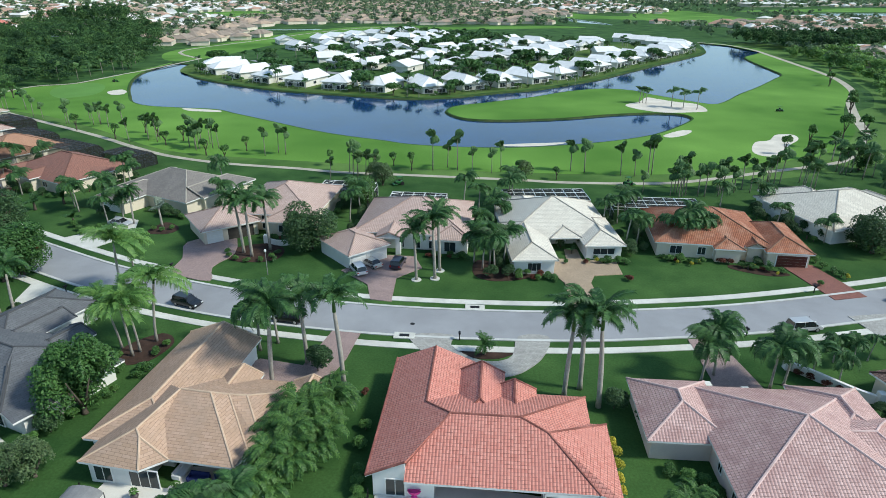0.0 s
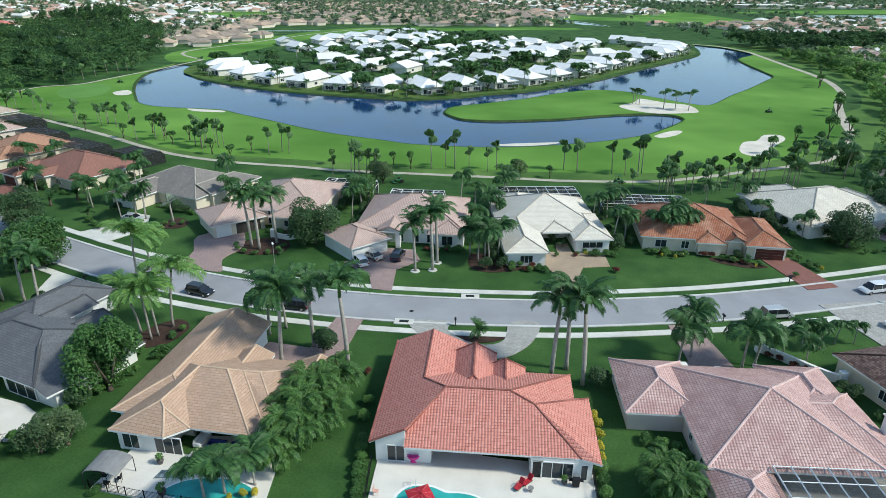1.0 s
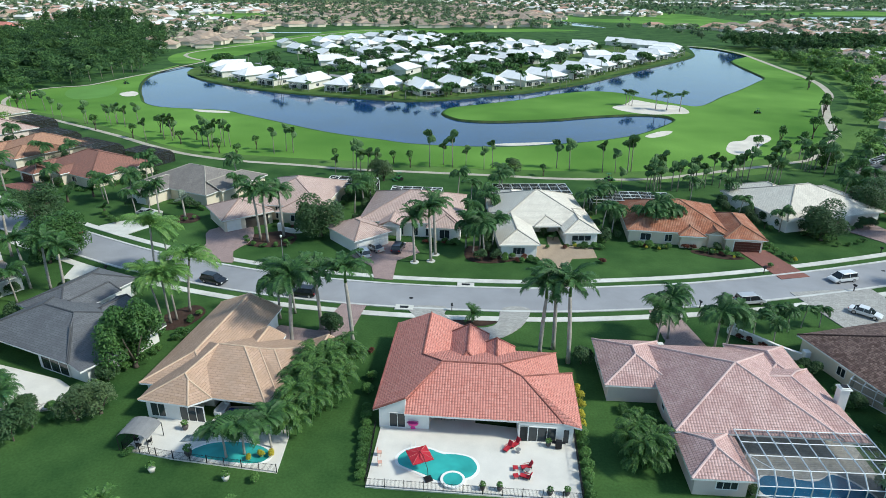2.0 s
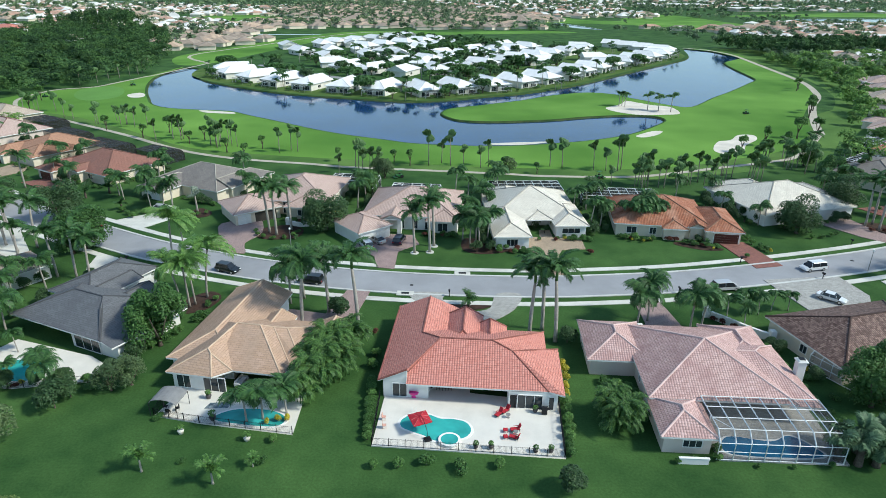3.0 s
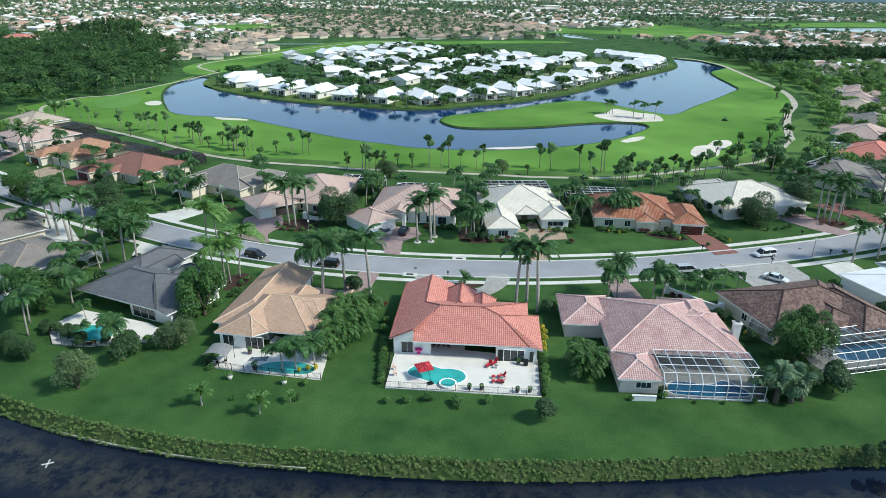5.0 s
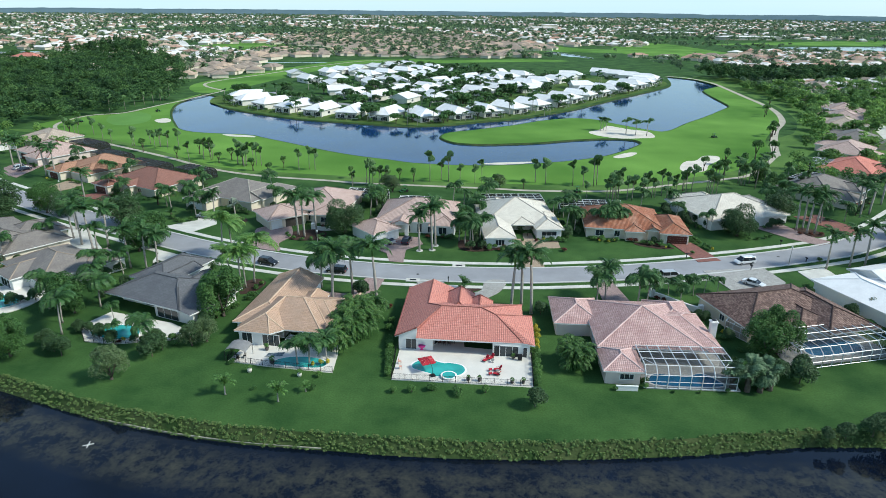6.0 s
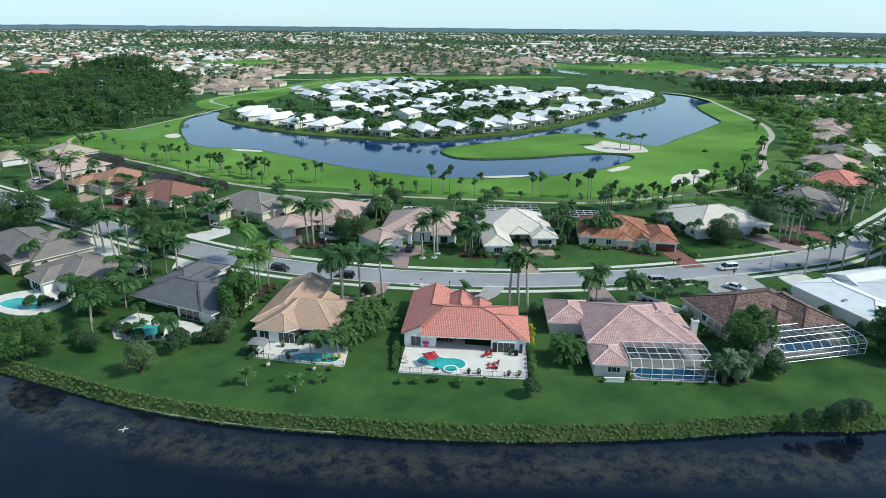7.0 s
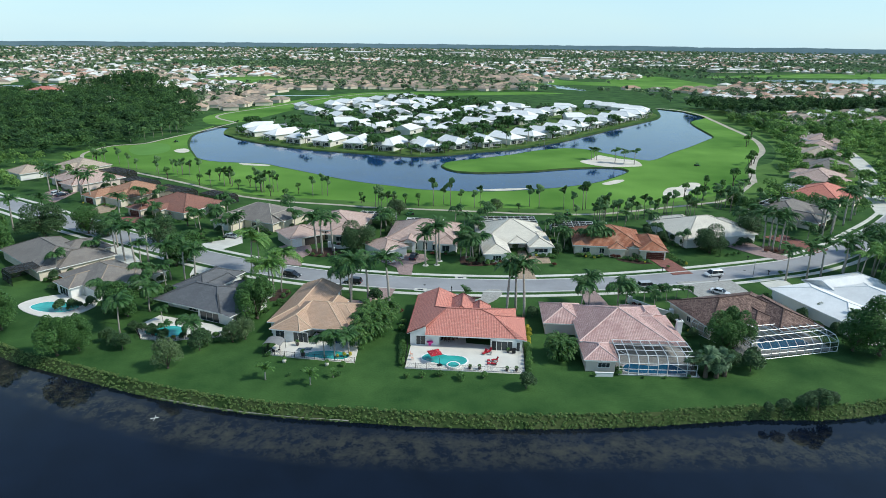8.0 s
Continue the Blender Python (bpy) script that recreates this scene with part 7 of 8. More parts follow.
def car(x, y, turn, kind, body, label, z=0.03):
    """A car along +x: kind gives length, height and the line of roof and bonnet."""
    L, H, W2, cab = {"van": (5.0, 1.75, 0.98, (-2.35, -2.1, 0.75, 1.75)), "suv": (4.7, 1.7, 0.95, (-2.2, -1.9, 0.4, 1.2)), "sedan": (4.7, 1.42, 0.9, (-1.75, -1.0, 0.35, 1.25)), "pickup": (5.4, 1.8, 0.98, (-0.3, 0.0, 1.0, 1.7))}[kind]
    t = thing(kind if kind != "van" else "minivan", pose(x, y, z, 0, 0, turn), label, "car", "cars in the street")
    belt = 0.95 if kind != "sedan" else 0.85
    prof = [(-L / 2, 0.35), (-L / 2, belt), (cab[0], belt + 0.02), (cab[3], belt), (L / 2 - 0.25, belt - 0.14), (L / 2, belt - 0.35), (L / 2, 0.35)]
    bm = bmesh.new()
    vs = [[bm.verts.new((px, s * W2, pz)) for px, pz in prof] for s in (-1, 1)]
    bm.faces.new(vs[0]), bm.faces.new(vs[1][::-1])
    for i in range(len(prof)):
        j = (i + 1) % len(prof)
        bm.faces.new((vs[0][j], vs[0][i], vs[1][i], vs[1][j]))
    bmesh.ops.bevel(bm, geom=list(bm.edges), offset=0.07, segments=2, affect="EDGES")
    main = part("body", bm, body, t, smooth=False)
    bm = bmesh.new()
    lo = [bm.verts.new((px, s * (W2 - 0.05), belt)) for s in (-1, 1) for px in (cab[0], cab[3])]
    hi = [bm.verts.new((px, s * (W2 - 0.22), H - 0.05)) for s in (-1, 1) for px in (cab[1], cab[2])]
    for a, b2, c, d in ((lo[0], lo[1], hi[1], hi[0]), (lo[3], lo[2], hi[2], hi[3]), (lo[1], lo[3], hi[3], hi[1]), (lo[2], lo[0], hi[0], hi[2])):
        bm.faces.new((a, b2, c, d))
    bm.faces.new((hi[0], hi[1], hi[3], hi[2]))
    part("window_band", bm, CAR_GLASS, t)
    part("roof", boxed(cab[1] - 0.05, cab[2] + 0.05, -W2 + 0.2, W2 - 0.2, H - 0.06, H, bevel=0.025), body, t)
    for px in ((cab[0] + cab[1]) / 2, (cab[2] + cab[1]) / 2 + 0.1, (cab[2] + cab[3]) / 2):
        for s in (-1, 1):
            part("pillar", tubed([(px, s * (W2 - 0.06), belt), (px * 0.96, s * (W2 - 0.2), H - 0.04)], 0.04, 4), body, t)
    for px in (-L * 0.31, L * 0.31):
        for s in (-1, 1):
            wheel = part("wheel", tubed([(px, s * (W2 - 0.22), 0.34), (px, s * (W2 + 0.01), 0.34)], 0.34, 16), TYRE, t)
            part("rim", tubed([(px, s * (W2 - 0.05), 0.34), (px, s * (W2 + 0.025), 0.34)], 0.22, 12), RIM, wheel)
    for s in (-1, 1):
        part("tail_lamp", boxed(-L / 2 - 0.02, -L / 2 + 0.1, s * W2 * 0.8 - 0.14, s * W2 * 0.8 + 0.14, belt - 0.25, belt - 0.05), RED_LAMP, t)
        part("headlight", boxed(L / 2 - 0.2, L / 2 + 0.02, s * W2 * 0.75 - 0.18, s * W2 * 0.75 + 0.18, belt - 0.36, belt - 0.22), WHITE_LAMP, t)
        part("mirror", boxed(cab[3] - 0.35, cab[3] - 0.2, s * (W2 + 0.1) - 0.08, s * (W2 + 0.1) + 0.08, belt, belt + 0.14, bevel=0.02), body, t)
    if kind == "pickup":
        part("load_bed", boxed(-L / 2 + 0.1, cab[0] - 0.1, -W2 + 0.12, W2 - 0.12, belt - 0.05, belt + 0.04), BLACK, t)
    return t


car(52.6, 78.3, 8, "van", paint("silver_paint", (0.45, 0.46, 0.47)), "silver minivan parked at the kerb")
car(73.4, 87.0, 193, "van", paint("white_paint", (0.78, 0.78, 0.78)), "white minivan driving on the street")
car(69.5, 74.2, -45, "sedan", paint("white_paint", (0.78, 0.78, 0.78)), "white car parked on the driveway", 0.13)
car(-14.4, 96.8, 118, "suv", paint("white_paint", (0.78, 0.78, 0.78)), "white car parked before the garage", 0.13)
car(-12.4, 99.4, 135, "sedan", paint("pearl_paint", (0.62, 0.6, 0.56)), "pale grey car parked before the garage", 0.13)
car(-7.6, 99.4, 78, "suv", paint("navy_paint", (0.015, 0.02, 0.045)), "dark blue car parked on pink pavers", 0.13)
car(-39.2, 84.8, -22, "suv", paint("black_paint", (0.012, 0.013, 0.016)), "black car parked on the street")
car(-22.6, 80.2, 168, "suv", paint("black_paint", (0.012, 0.013, 0.016)), "black car half hidden by palms")
car(-76.2, 106.6, 152, "pickup", paint("maroon_paint", (0.08, 0.01, 0.015)), "dark red pickup truck on the street")
car(-65.4, 118.2, -15, "sedan", paint("silver_paint", (0.45, 0.46, 0.47)), "silver car parked on the concrete driveway", 0.13)
car(-41.2, 115.0, -62, "sedan", paint("white_paint", (0.78, 0.78, 0.78)), "white car nosing out of the open garage", 0.13)
car(-150.8, 172.6, 60, "suv", paint("white_paint", (0.78, 0.78, 0.78)), "white car on a pink forecourt", 0.13)
car(-148.2, 170.6, 60, "sedan", paint("navy_paint", (0.015, 0.02, 0.045)), "dark blue car on a pink forecourt", 0.13)

# ---- street furniture ----
MOWER = surface("mower_green", (0.02, 0.12, 0.03), 0.5, 8.0, 1.0, 0.2, 0.0)


def mailbox(x, y, turn):
    t = thing("mailbox", pose(x, y, 0.0, 0, 0, turn), "black mailbox on a post at the kerb", "mailbox", "mailboxes")
    part("post", boxed(-0.06, 0.06, -0.06, 0.06, 0, 1.15), BLACK, t)
    part("box", tubed([(0, -0.3, 1.22), (0, 0.3, 1.22)], 0.16, 10), BLACK, t)
    part("arm", boxed(-0.04, 0.04, -0.3, 0.3, 1.0, 1.06), BLACK, t)


for x, y, turn in ((2.6, 75.0, 0), (43.6, 76.6, 8), (73.0, 82.9, 15), (60.6, 90.0, 10), (-46.5, 97.2, -20), (88.6, 99.6, 15), (88.6, 87.8, 15), (-60.0, 88.6, -25), (-86, 116.5, -30)):
    mailbox(x, y, turn)


def street_lamp(x, y):
    t = thing("street_lamp", pose(x, y, 0), "slim street lamp post with a pale head", "lamp", "street lamps")
    part("pole", tubed([(0, 0, 0), (0, 0, 4.2)], [0.08, 0.05], 8), surface("lamp_pole", (0.25, 0.25, 0.24), 0.6) if "lamp_pole" not in bpy.data.materials else bpy.data.materials["lamp_pole"], t)
    part("head", tubed([(0, 0, 4.2), (0, 0, 4.35), (0, 0, 4.6), (0, 0, 4.75)], [0.08, 0.18, 0.22, 0.05], 10), TRIM, t)


street_lamp(-29.6, 95.6), street_lamp(83.6, 86.2), street_lamp(-118, 140)


def drain(x, y, turn):
    t = thing("storm_drain", pose(x, y, 0.1, 0, 0, turn), "concrete storm drain with an iron grate", "drain", "storm drains")
    part("slab", boxed(-1.5, 1.5, -0.8, 0.8, -0.1, 0.08, bevel=0.02), CONCRETE, t)
    part("grate", boxed(-0.7, 0.7, -0.35, 0.35, 0.08, 0.1), BLACK, t)


drain(-5.2, 76.0, -5), drain(5.2, 84.3, -3)
manhole = tagged(part("manhole_cover", tubed([(-4.2, 79.4, 0.02), (-4.2, 79.4, 0.045)], 0.35, 16), BLACK, None), "dark iron manhole cover in the asphalt", "manhole")
copy_thing(manhole, pose(88, 12, 0))


def mower(x, y, turn, s=1.0):
    t = thing("riding_mower", pose(x, y, 0.05, 0, 0, turn) @ Matrix.Scale(s, 4), "green riding mower on the golf course", "mower", "mowers on the course")
    part("body", boxed(-1.0, 1.0, -0.5, 0.5, 0.35, 0.95, bevel=0.08), MOWER, t)
    part("deck", boxed(0.6, 1.6, -1.0, 1.0, 0.15, 0.35, bevel=0.04), MOWER, t)
    part("seat", boxed(-0.4, 0.1, -0.25, 0.25, 0.95, 1.35, bevel=0.05), BLACK, t)
    part("canopy", boxed(-0.8, 0.5, -0.5, 0.5, 2.0, 2.06), MOWER, t)
    for px in (-0.75, 0.45):
        for s2 in (-0.45, 0.45):
            part("post", tubed([(px, s2, 0.9), (px, s2, 2.0)], 0.025, 4), BLACK, t)
    for px, r in ((-0.7, 0.45), (0.7, 0.35)):
        for s2 in (-0.6, 0.6):
            part("wheel", tubed([(px, s2 - 0.12, r), (px, s2 + 0.12, r)], r, 12), TYRE, t)


mower(46, 147.2, 30), mower(131, 243, 20), mower(-10.5, 146.5, 200), mower(-157, 306, 40), mower(-181, 270, 90)
# sprinkler frame floating on the canal
cross = thing("floating_cross", pose(-48.9, 22.6, -1.72, 0, 0, 20), "white floating cross marker on the canal", "marker")
for a in (0, 80):
    part("bar", boxed(-0.72, 0.72, -0.04, 0.04, 0, 0.08, pose(0, 0, 0, 0, 0, a)), TRIM, cross)

# coarse grass and reeds hanging over the canal bank
edge = spline(BANK[1:-1], 5)
lobes = []
for a, b in zip(edge, edge[1:]):
    n = max(1, int(np.hypot(*(b - a)) / 0.1))
    for k in range(n):
        q = a + (b - a) * (k + rng.random()) / n
        s = rng.uniform(0.16, 0.36)
        down = rng.uniform(-0.15, 0.72)  # from the lawn's edge to the water's
        lobes.append((q[0], q[1] - down * 2.2, np.interp(down, (0, 0.25, 1), (0, -0.65, -2.6)) + s * 0.25, s, s * 0.8, s * 0.9))
v, f = leaf_cloud(lobes, 75000, 0.11, 0.2)
tagged(mesh_ob("bank_reeds", v, f, foliage("reed_leaf", (0.04, 0.1, 0.028), (0.14, 0.19, 0.065))), "coarse grass and reeds on the canal bank", "reeds", "", "stuff")

# ---- white houses on the lake island ----


def condo(x, y, turn, first=[None]):
    if first[0] is None:
        t = thing("white_villa", pose(x, y, 0, 0, 0, turn), "white villa with a bright white roof and screened porch", "house", "white villas on the island")
        roof_block(t, pose(0, 0, 0), 13.4, 20.0, 3.4, 0.42, "v", "hg", ROOF_FLAT_WHITE, ROOF_FLAT_WHITE, WHITE_STUCCO)
        part("wall", boxed(-6.0, 6.0, -9.0, 9.0, 0, 3.3), CONDO_WALL, t)
        for px in (-3, 3):
            window(t, pose(0, -9.0, 0), px, 0.2, 2.4, 4.0, TRIM, 3)
        for s in (-1, 1):
            window(t, pose(s * 6.0, 0, 0, 0, 0, 90 * s), -2, 0.8, 2.2, 2.4, TRIM, 2)
        porch = part("porch_frame", boxed(-4.6, 4.6, -12.9, -12.8, 2.5, 2.62), ALU, t)
        for k in range(4):
            px = -4.6 + 9.2 * k / 3
            part("post", tubed([(px, -12.85, 0), (px, -12.85, 2.6), (px, -9.4, 3.2)], 0.07, 4), ALU, porch)
        mesh_ob("screen", [(-4.6, -12.85, 0), (4.6, -12.85, 0), (4.6, -12.85, 2.6), (-4.6, -12.85, 2.6), (4.6, -9.4, 3.2), (-4.6, -9.4, 3.2)], [(0, 1, 2, 3), (3, 2, 4, 5)], SCREEN, porch)
        first[0] = t
        return t
    return copy_thing(first[0], pose(x, y, 0, 0, 0, turn))


CONDO_WALL = surface("villa_stucco", (0.7, 0.67, 0.6), 0.9, 12.0, 0.3, 0.08, 0.2, 0.006)
shore_line = spline([np.array(p) for p in LAKE_NORTH[::-1]], 8)


def along(line, gap):
    """Points every gap metres of a line, with the direction there."""
    out, left = [], gap * 0.5
    for a, b in zip(line, line[1:]):
        d = np.hypot(*(b - a))
        while left <= d:
            out.append((a + (b - a) * left / d, (b - a) / d))
            left += gap
        left -= d
    return out


centre_isle = np.array((25.0, 520.0))
condos = []
for row, (inland, gap) in enumerate(((20, 18.6), (82, 19), (120, 19.5), (176, 20), (216, 20), (262, 21))):
    for p, d in along(shore_line, 3.0):
        q = p + np.array((-d[1], d[0])) * inland
        if any(np.hypot(*(q - c)) < gap for c in condos):
            continue
        if not (-128 < q[0] < 175 and 262 < q[1] < 690) or q[1] > 640 + 0.1 * q[0]:
            continue
        if row == 0 and not q[0] > -122:
            continue
        face = math.degrees(math.atan2(d[1], d[0]))
        condos.append(q)
        condo(q[0], q[1], face + rng.normal() * 4 + (180 if row % 2 == 1 and rng.random() < 0.5 else 0))
for x, y in ((172, 470), (176, 490), (168, 505), (160, 520), (150, 535)):
    q = np.array((x, y))
    if all(np.hypot(*(q - c)) > 12 for c in condos):
        condos.append(q)
        condo(x, y, 60)
strip("road_island", spline([(-115, 395), (-70, 350), (-20, 322), (20, 330), (60, 370), (110, 430), (150, 480)], 5), -3, 3, 0.04, ASPHALT, 0.05, "grey lane between the white villas", "road")
placed = 0
for k in range(2600):
    p, d = shore_line[rng.integers(len(shore_line) - 1)], None
    q = p + np.array((rng.normal() * 6, 0)) + (centre_isle - p) / np.hypot(*(centre_isle - p)) * rng.uniform(6, 260)
    near = min(np.hypot(*(q - c)) for c in condos)
    if near < 8.6 or q[0] < -150 or q[1] > 690 or (near > 30 and rng.random() < 0.6):
        continue
    shore_gap = min(np.hypot(*(q - s)) for s in shore_line[::3])
    if shore_gap < 8:
        continue
    plant("far_tree" if rng.random() < 0.6 else "far_palm", q[0], q[1], rng.uniform(0.75, 1.25))
    placed += 1
    if placed > 350:
        break
for p, d in along(shore_line, 7.3):
    q = p + np.array((-d[1], d[0])) * rng.uniform(5.2, 7.5)
    if rng.random() < 0.75 and min(np.hypot(*(q - c)) for c in condos) > 8.2:
        kind = ("far_palm", "far_tree", "bush", "bush")[rng.integers(4)]
        plant(kind, q[0], q[1], rng.uniform(0.45, 0.8) if kind != "bush" else rng.uniform(0.9, 1.6))

# ---- woods, belts of trees and the distant suburbs ----


def stuff(name, verts, faces, material, label, category):
    return tagged(mesh_ob(name, verts, faces, material), label, category, "", "stuff")


def woods(name, spots, leaves, size, material, label, r=(2.6, 4.6), h=(6, 11)):
    """Many trees as loose leaf clumps, each tree with its own size and lobes."""
    vs, fs, o = [], [], 0
    for x, y in spots:
        rr, hh = rng.uniform(*r), rng.uniform(*h)
        lobes = [(x + rng.normal() * rr * 0.45, y + rng.normal() * rr * 0.45, hh * rng.uniform(0.5, 0.8), rr * 0.6, rr * 0.6, hh * 0.24) for _ in range(4)] + [(x, y, hh * 0.4, rr * 0.7, rr * 0.7, hh * 0.4)]
        v, f = leaf_cloud(lobes, leaves, size)
        vs.append(v)
        fs.append(np.array(f) + o)
        o += len(v)
    v = np.concatenate(vs)
    v[:, 2] = np.maximum(v[:, 2], 0.05)
    return stuff(name, v, np.concatenate(fs).tolist(), material, label, "trees")


def forest_mat(name, dark, light):
    m = foliage(name, dark, light, 0.8, 0.35)
    nt = m.node_tree
    b = nt.nodes["Principled BSDF"]
    src = b.inputs["Base Color"].links[0].from_socket
    co = nt.nodes.new("ShaderNodeTexCoord").outputs["Object"]
    out = mixed(nt, 1.0, src, mixed(nt, ramped(nt, noisy(nt, co, 0.085, 2.0), 0.36, 0.64), (0.42, 0.5, 0.5), (1.75, 1.6, 1.25)), "MULTIPLY")
    nt.links.new(out, b.inputs["Base Color"])
    return m


FOREST = forest_mat("woodland_leaf", (0.075, 0.155, 0.055), (0.19, 0.31, 0.1))
WILD = forest_mat("wild_leaf", (0.02, 0.058, 0.026), (0.062, 0.125, 0.048))
# leaves paler and greyer: the haze of distance is put into their colour
HAZED_FOREST = forest_mat("hazed_leaf", (0.08, 0.13, 0.09), (0.16, 0.22, 0.14))


def inside(p, poly):
    x, y = p
    hit = False
    for (x0, y0), (x1, y1) in zip(poly, poly[1:] + poly[:1]):
        if (y0 > y) != (y1 > y) and x < (x1 - x0) * (y - y0) / (y1 - y0) + x0:
            hit = not hit
    return hit


def fill(poly, gap, jitter=0.45, clear_of=()):
    xs, ys = [p[0] for p in poly], [p[1] for p in poly]
    out = []
    y = min(ys)
    while y < max(ys):
        x = min(xs)
        while x < max(xs):
            q = (x + rng.normal() * gap * jitter, y + rng.normal() * gap * jitter)
            if inside(q, poly) and not any(math.hypot(q[0] - c[0], q[1] - c[1]) < c[2] for c in clear_of):
                out.append(q)
            x += gap
        y += gap
    return out


WOOD_WEST = [(-196, 268), (-184, 300), (-178, 330), (-172, 352), (-182, 410), (-215, 500), (-260, 610), (-330, 700), (-520, 640), (-500, 420), (-330, 270), (-230, 236)]
ponds = [(f[0], f[1], max(f[2], f[3]) * 1.15) for f in FAR_LAKES]
woods("woodland", fill(WOOD_WEST, 11.5, 0.42, ponds + [(-417, 618, 26), (-321, 551, 16)]), 380, 0.66, WILD, "dense dark green woodland beside the golf course", (2.6, 7.4), (4, 13))
BELT_EAST = [(236, 512), (246, 470), (270, 450), (330, 480), (430, 510), (640, 570), (640, 600), (420, 550), (300, 530), (232, 540)]
woods("tree_belt", fill(BELT_EAST, 7.0), 190, 0.85, WILD, "tall dark hedge of trees beyond the lake", (3.0, 5.0), (9, 14))
EAST_SIDE = [(146, 190), (160, 215), (172, 245), (190, 275), (208, 305), (220, 340), (228, 390), (232, 440), (262, 440), (300, 470), (420, 440), (430, 300), (330, 200), (215, 180), (180, 160)]
villas = [(171, 206, 12), (190, 231, 12), (207, 268, 12), (222, 292, 12), (238, 319, 12), (258, 384, 13), (125, 147, 16), (284, 415, 17), (296, 445, 17), (330, 300, 17), (345, 420, 17), (310, 500, 17), (155, 172, 17), (360, 335, 55)]
side_street = [(185, 190, 9), (200, 215, 9), (215, 240, 9), (228, 268, 8), (240, 300, 7), (252, 340, 7)]
woods("garden_trees_east", fill(EAST_SIDE, 8.2, 0.5, villas + side_street), 330, 0.62, FOREST, "leafy trees between the villas and the path", (2.4, 4.4), (5, 9))
woods("garden_trees_street", fill([(118, 158), (140, 185), (170, 190), (150, 150), (200, 165), (210, 140), (150, 108), (128, 112), (150, 135), (140, 150), (110, 152)], 9, 0.5, [(155, 172, 16), (122, 144, 16), (137, 121, 9), (165, 146, 10), (150, 133, 9), (120, 107, 9), (185, 168, 10)]), 260, 0.45, FOREST, "leafy garden trees at the street bend", (2.0, 3.6), (4.5, 8))
woods("garden_trees_west", fill([(-150, 210), (-175, 238), (-215, 235), (-260, 215), (-260, 150), (-205, 190), (-175, 175)], 9, 0.5, [(-166, 219, 13), (-149, 192, 15), (-183, 206, 9), (-164, 160, 9), (-190, 177, 9)]), 260, 0.45, FOREST, "leafy garden trees at the end of the street", (2.0, 3.6), (5, 9))
woods("garden_trees_canal", fill([(-150, 112), (-128, 90), (-112, 72), (-104, 58), (-125, 72), (-160, 105), (-200, 150), (-190, 165)], 8, 0.5, [(-105, 93, 17), (-164, 160, 8), (-140, 144, 8)]), 260, 0.45, FOREST, "leafy garden trees near the canal", (2.0, 3.4), (4, 8))

# distant houses: walls and hipped roofs, row upon row
SUBURB = {"pale_roofs": (BEIGE, []), "tan_roofs": (surface("far_tan_roof", (0.46, 0.34, 0.25), 0.85, 2.0, 0.1, 0.2, 0.0), []), "white_roofs": (surface("far_white_roof", (0.7, 0.68, 0.64), 0.85, 2.0, 0.1, 0.12, 0.0), []), "rosy_roofs": (surface("far_rosy_roof", (0.44, 0.27, 0.2), 0.85, 2.0, 0.1, 0.2, 0.0), [])}
walls_v, walls_f = [], []


def far_house(x, y, turn, w, d, e, h, key):
    c, s = math.cos(turn), math.sin(turn)

    def at(px, py, z):
        return (x + px * c - py * s, y + px * s + py * c, z)
    o = len(walls_v)
    for z in (0, e):
        walls_v.extend(at(px, py, z) for px, py in ((-w, -d), (w, -d), (w, d), (-w, d)))
    walls_f.extend([(o + i, o + (i + 1) % 4, o + 4 + (i + 1) % 4, o + 4 + i) for i in range(4)])
    store = SUBURB[key][1]
    g = 1.08
    r = max(0.0, w - d)
    store.append([at(-w * g, -d * g, e), at(w * g, -d * g, e), at(w * g, d * g, e), at(-w * g, d * g, e), at(-r, 0, e + h), at(r, 0, e + h)])


house_spots = []
BEIGE_NORTH = [(-215, 470), (-170, 490), (-152, 560), (-130, 640), (-95, 705), (-30, 722), (110, 735), (180, 760), (170, 900), (140, 1150), (-60, 1500), (-300, 1450), (-260, 1000), (-215, 760), (-262, 640)]
BEIGE_EAST = [(300, 640), (460, 640), (700, 720), (900, 820), (760, 880), (520, 860), (420, 800), (310, 790)]
for poly, gap, keys in ((BEIGE_NORTH, 23, ("pale_roofs", "pale_roofs", "tan_roofs")), (BEIGE_EAST, 26, ("rosy_roofs", "pale_roofs", "tan_roofs"))):
    for x, y in fill(poly, gap, 0.16, [(f[0], f[1], max(f[2], f[3]) + 8) for f in FAR_LAKES] + [(-285, 900, 80), (-240, 880, 40)]):
        a = math.atan2(y - 520, x - 25) + math.pi / 2 + rng.normal() * 0.15
        far_house(x, y, a, rng.uniform(8, 11), rng.uniform(5.5, 7.5), 3.0, rng.uniform(2.4, 3.2), keys[rng.integers(3)])
        far_house(x + rng.normal() * 5, y + rng.normal() * 5, a + 1.57, rng.uniform(6, 8), rng.uniform(4.5, 5.5), 3.0, 2.2, keys[rng.integers(3)])
        house_spots.append((x, y))
tree_spots = [(x + rng.normal() * 11, y + rng.normal() * 11) for x, y in house_spots for _ in range(2)]


def ring_spots(n, near, far, power):
    out = []
    for k in range(n):
        r = near + (far - near) * rng.random() ** power
        a = radians(90) + radians(rng.uniform(-46, 46))
        out.append((r * math.cos(a), -68 + r * math.sin(a)))
    return out


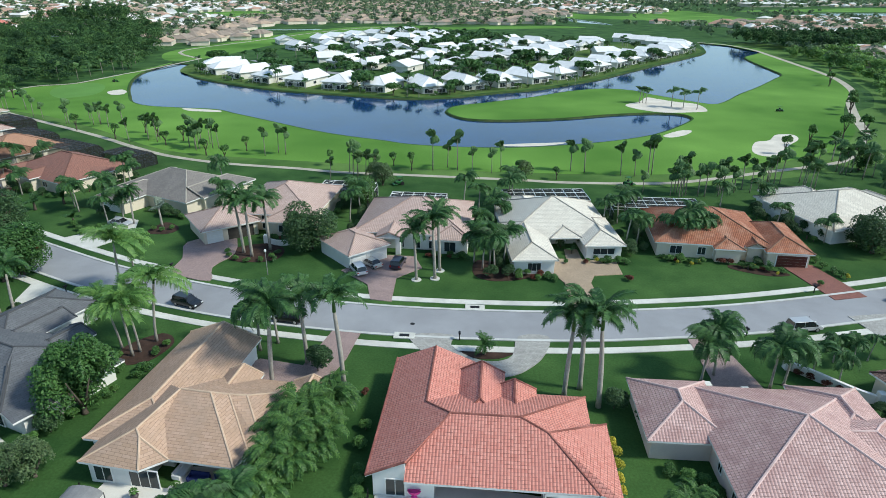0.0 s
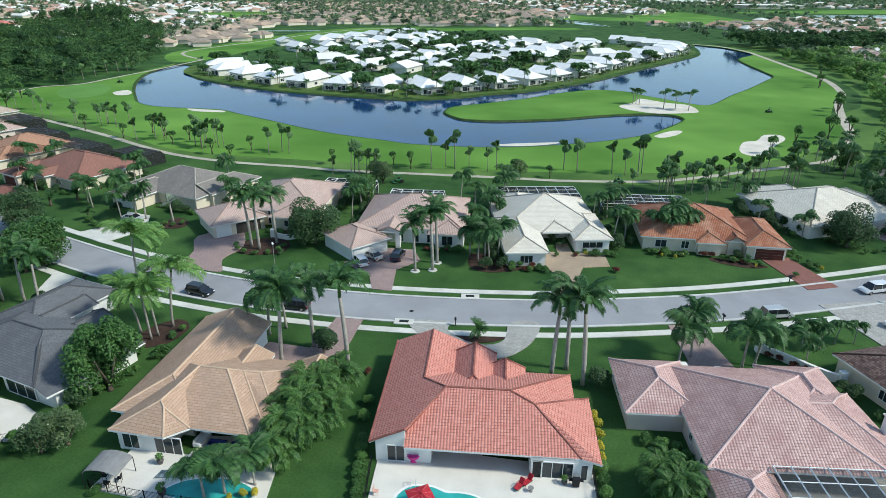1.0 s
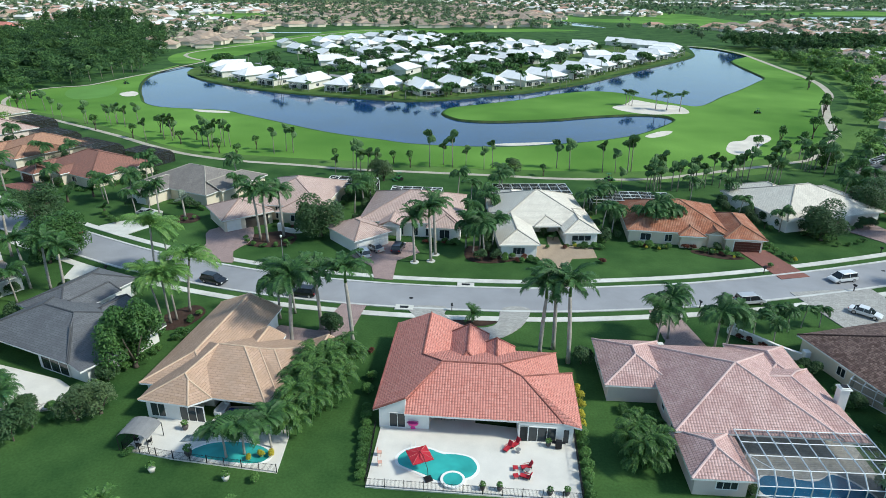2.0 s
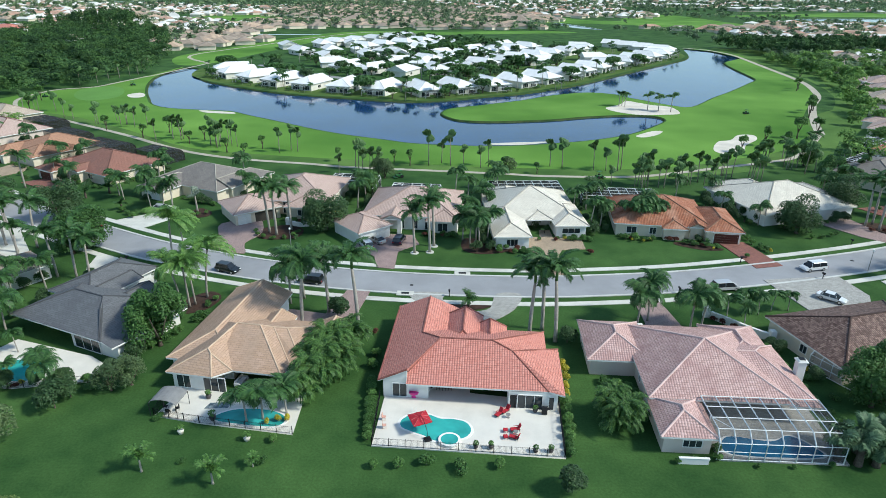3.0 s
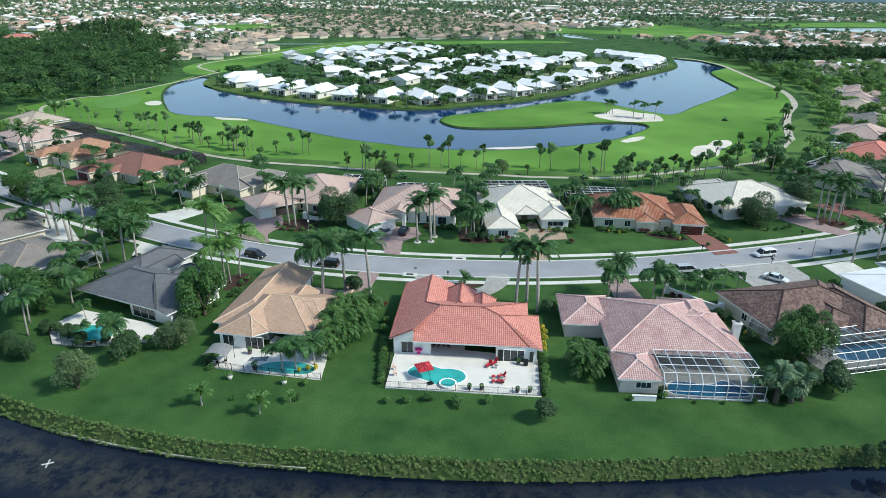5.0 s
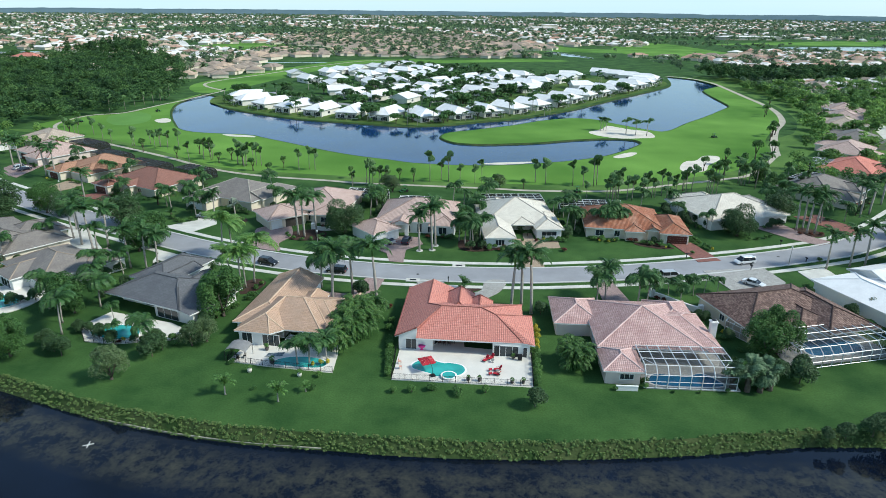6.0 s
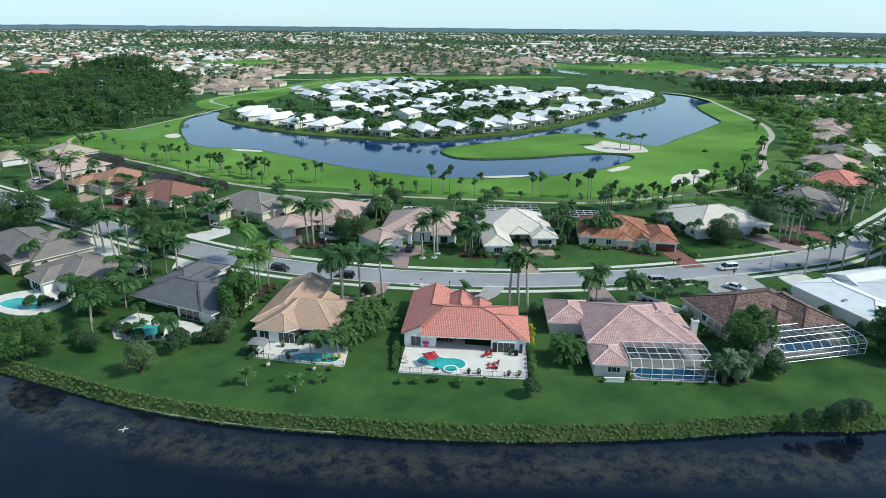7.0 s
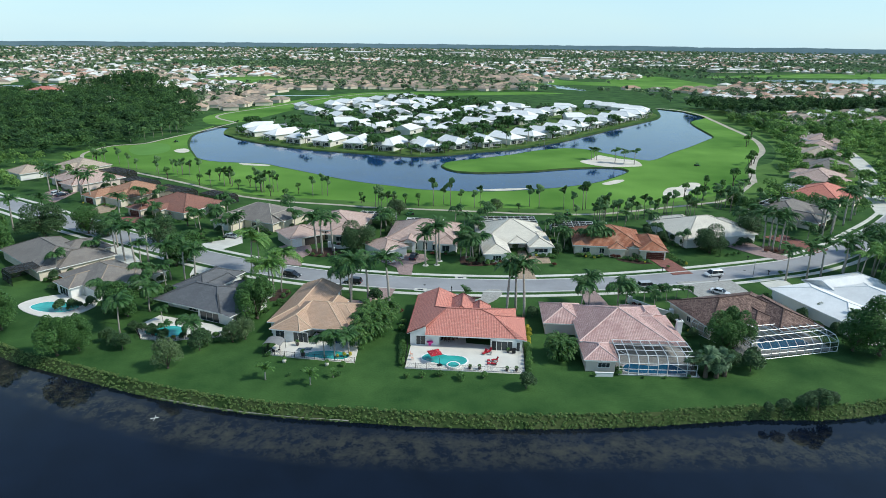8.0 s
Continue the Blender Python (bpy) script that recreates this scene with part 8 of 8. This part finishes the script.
woods("tall_grove", fill([(-400, 640), (-330, 660), (-345, 760), (-400, 760)], 10), 220, 0.9, WILD, "tall dark grove beside the far road", (3, 5), (14, 22))
open_land = [(335, 800, 75), (370, 930, 85)] + [(f[0], f[1], max(f[2], f[3]) + 10) for f in FAR_LAKES] + [(240, 890, 95), (300, 850, 90), (130, 960, 70), (-285, 900, 75), (760, 1150, 130), (560, 1110, 80), (1000, 1180, 130), (-345, 800, 22), (-332, 750, 20), (-374, 915, 22), (-400, 980, 22), (-430, 1040, 22)]
keys = ("white_roofs", "pale_roofs", "white_roofs", "rosy_roofs", "white_roofs", "tan_roofs")
for x, y in ring_spots(9500, 560, 4300, 1.2):
    if any(math.hypot(x - c[0], y - c[1]) < c[2] for c in open_land) or inside((x, y), BEIGE_NORTH) or inside((x, y), WOOD_WEST) or inside((x, y), BELT_EAST) or (y < 740 and -200 < x < 300):
        continue
    quarter = math.sin(x * 0.006 + 1.3) * math.cos(y * 0.0045 + x * 0.002)
    if quarter < -0.25 or (x > 700 and rng.random() < 0.1):
        continue
    far_house(x, y, rng.uniform(0, 3.14), rng.uniform(7, 12), rng.uniform(5, 7), 3.0, rng.uniform(2.2, 3.2), keys[rng.integers(6)])
for px, py, w, d, h in ((-330, 2700, 60, 25, 9), (-520, 2500, 30, 20, 10), (120, 2900, 80, 25, 7), (560, 1500, 50, 18, 6), (640, 1300, 60, 20, 6), (280, 1750, 35, 14, 8), (310, 1780, 20, 12, 14)):
    far_house(px, py, 0.1, w, d, h, 2.0, "white_roofs")
for key, (mat, store) in SUBURB.items():
    v = [p for hs in store for p in hs]
    f = []
    for k in range(len(store)):
        o = 6 * k
        f += [(o, o + 1, o + 5, o + 4), (o + 2, o + 3, o + 4, o + 5), (o + 3, o, o + 4), (o + 1, o + 2, o + 5)]
    stuff("distant_" + key, v, f, mat, "hipped roofs of distant suburban houses", "houses")
stuff("distant_walls", walls_v, walls_f, CREAM_STUCCO, "cream walls of distant suburban houses", "houses")
mid, far = [], []
for x, y in tree_spots + ring_spots(10000, 500, 4600, 1.1):
    if any(math.hypot(x - c[0], y - c[1]) < c[2] * 0.95 for c in open_land) and rng.random() < 0.97:
        continue
    if inside((x, y), WOOD_WEST) or (y < 715 and -205 < x < 235) or (inside((x, y), BEIGE_NORTH) and rng.random() < 0.1):
        continue
    (mid if math.hypot(x, y) < 1300 else far).append((x, y))
# far trees wear the leaf colour with haze mixed in
woods("distant_trees", mid, 40, 1.5, HAZED_FOREST, "trees among distant houses", (2.6, 4.6), (5, 9))
woods("horizon_trees", far, 15, 3.4, HAZED_FOREST, "tree canopy reaching to the horizon", (4, 7), (6, 11))

# plain skyline of far woodland, all round; the distance haze is painted as blue-grey base colour
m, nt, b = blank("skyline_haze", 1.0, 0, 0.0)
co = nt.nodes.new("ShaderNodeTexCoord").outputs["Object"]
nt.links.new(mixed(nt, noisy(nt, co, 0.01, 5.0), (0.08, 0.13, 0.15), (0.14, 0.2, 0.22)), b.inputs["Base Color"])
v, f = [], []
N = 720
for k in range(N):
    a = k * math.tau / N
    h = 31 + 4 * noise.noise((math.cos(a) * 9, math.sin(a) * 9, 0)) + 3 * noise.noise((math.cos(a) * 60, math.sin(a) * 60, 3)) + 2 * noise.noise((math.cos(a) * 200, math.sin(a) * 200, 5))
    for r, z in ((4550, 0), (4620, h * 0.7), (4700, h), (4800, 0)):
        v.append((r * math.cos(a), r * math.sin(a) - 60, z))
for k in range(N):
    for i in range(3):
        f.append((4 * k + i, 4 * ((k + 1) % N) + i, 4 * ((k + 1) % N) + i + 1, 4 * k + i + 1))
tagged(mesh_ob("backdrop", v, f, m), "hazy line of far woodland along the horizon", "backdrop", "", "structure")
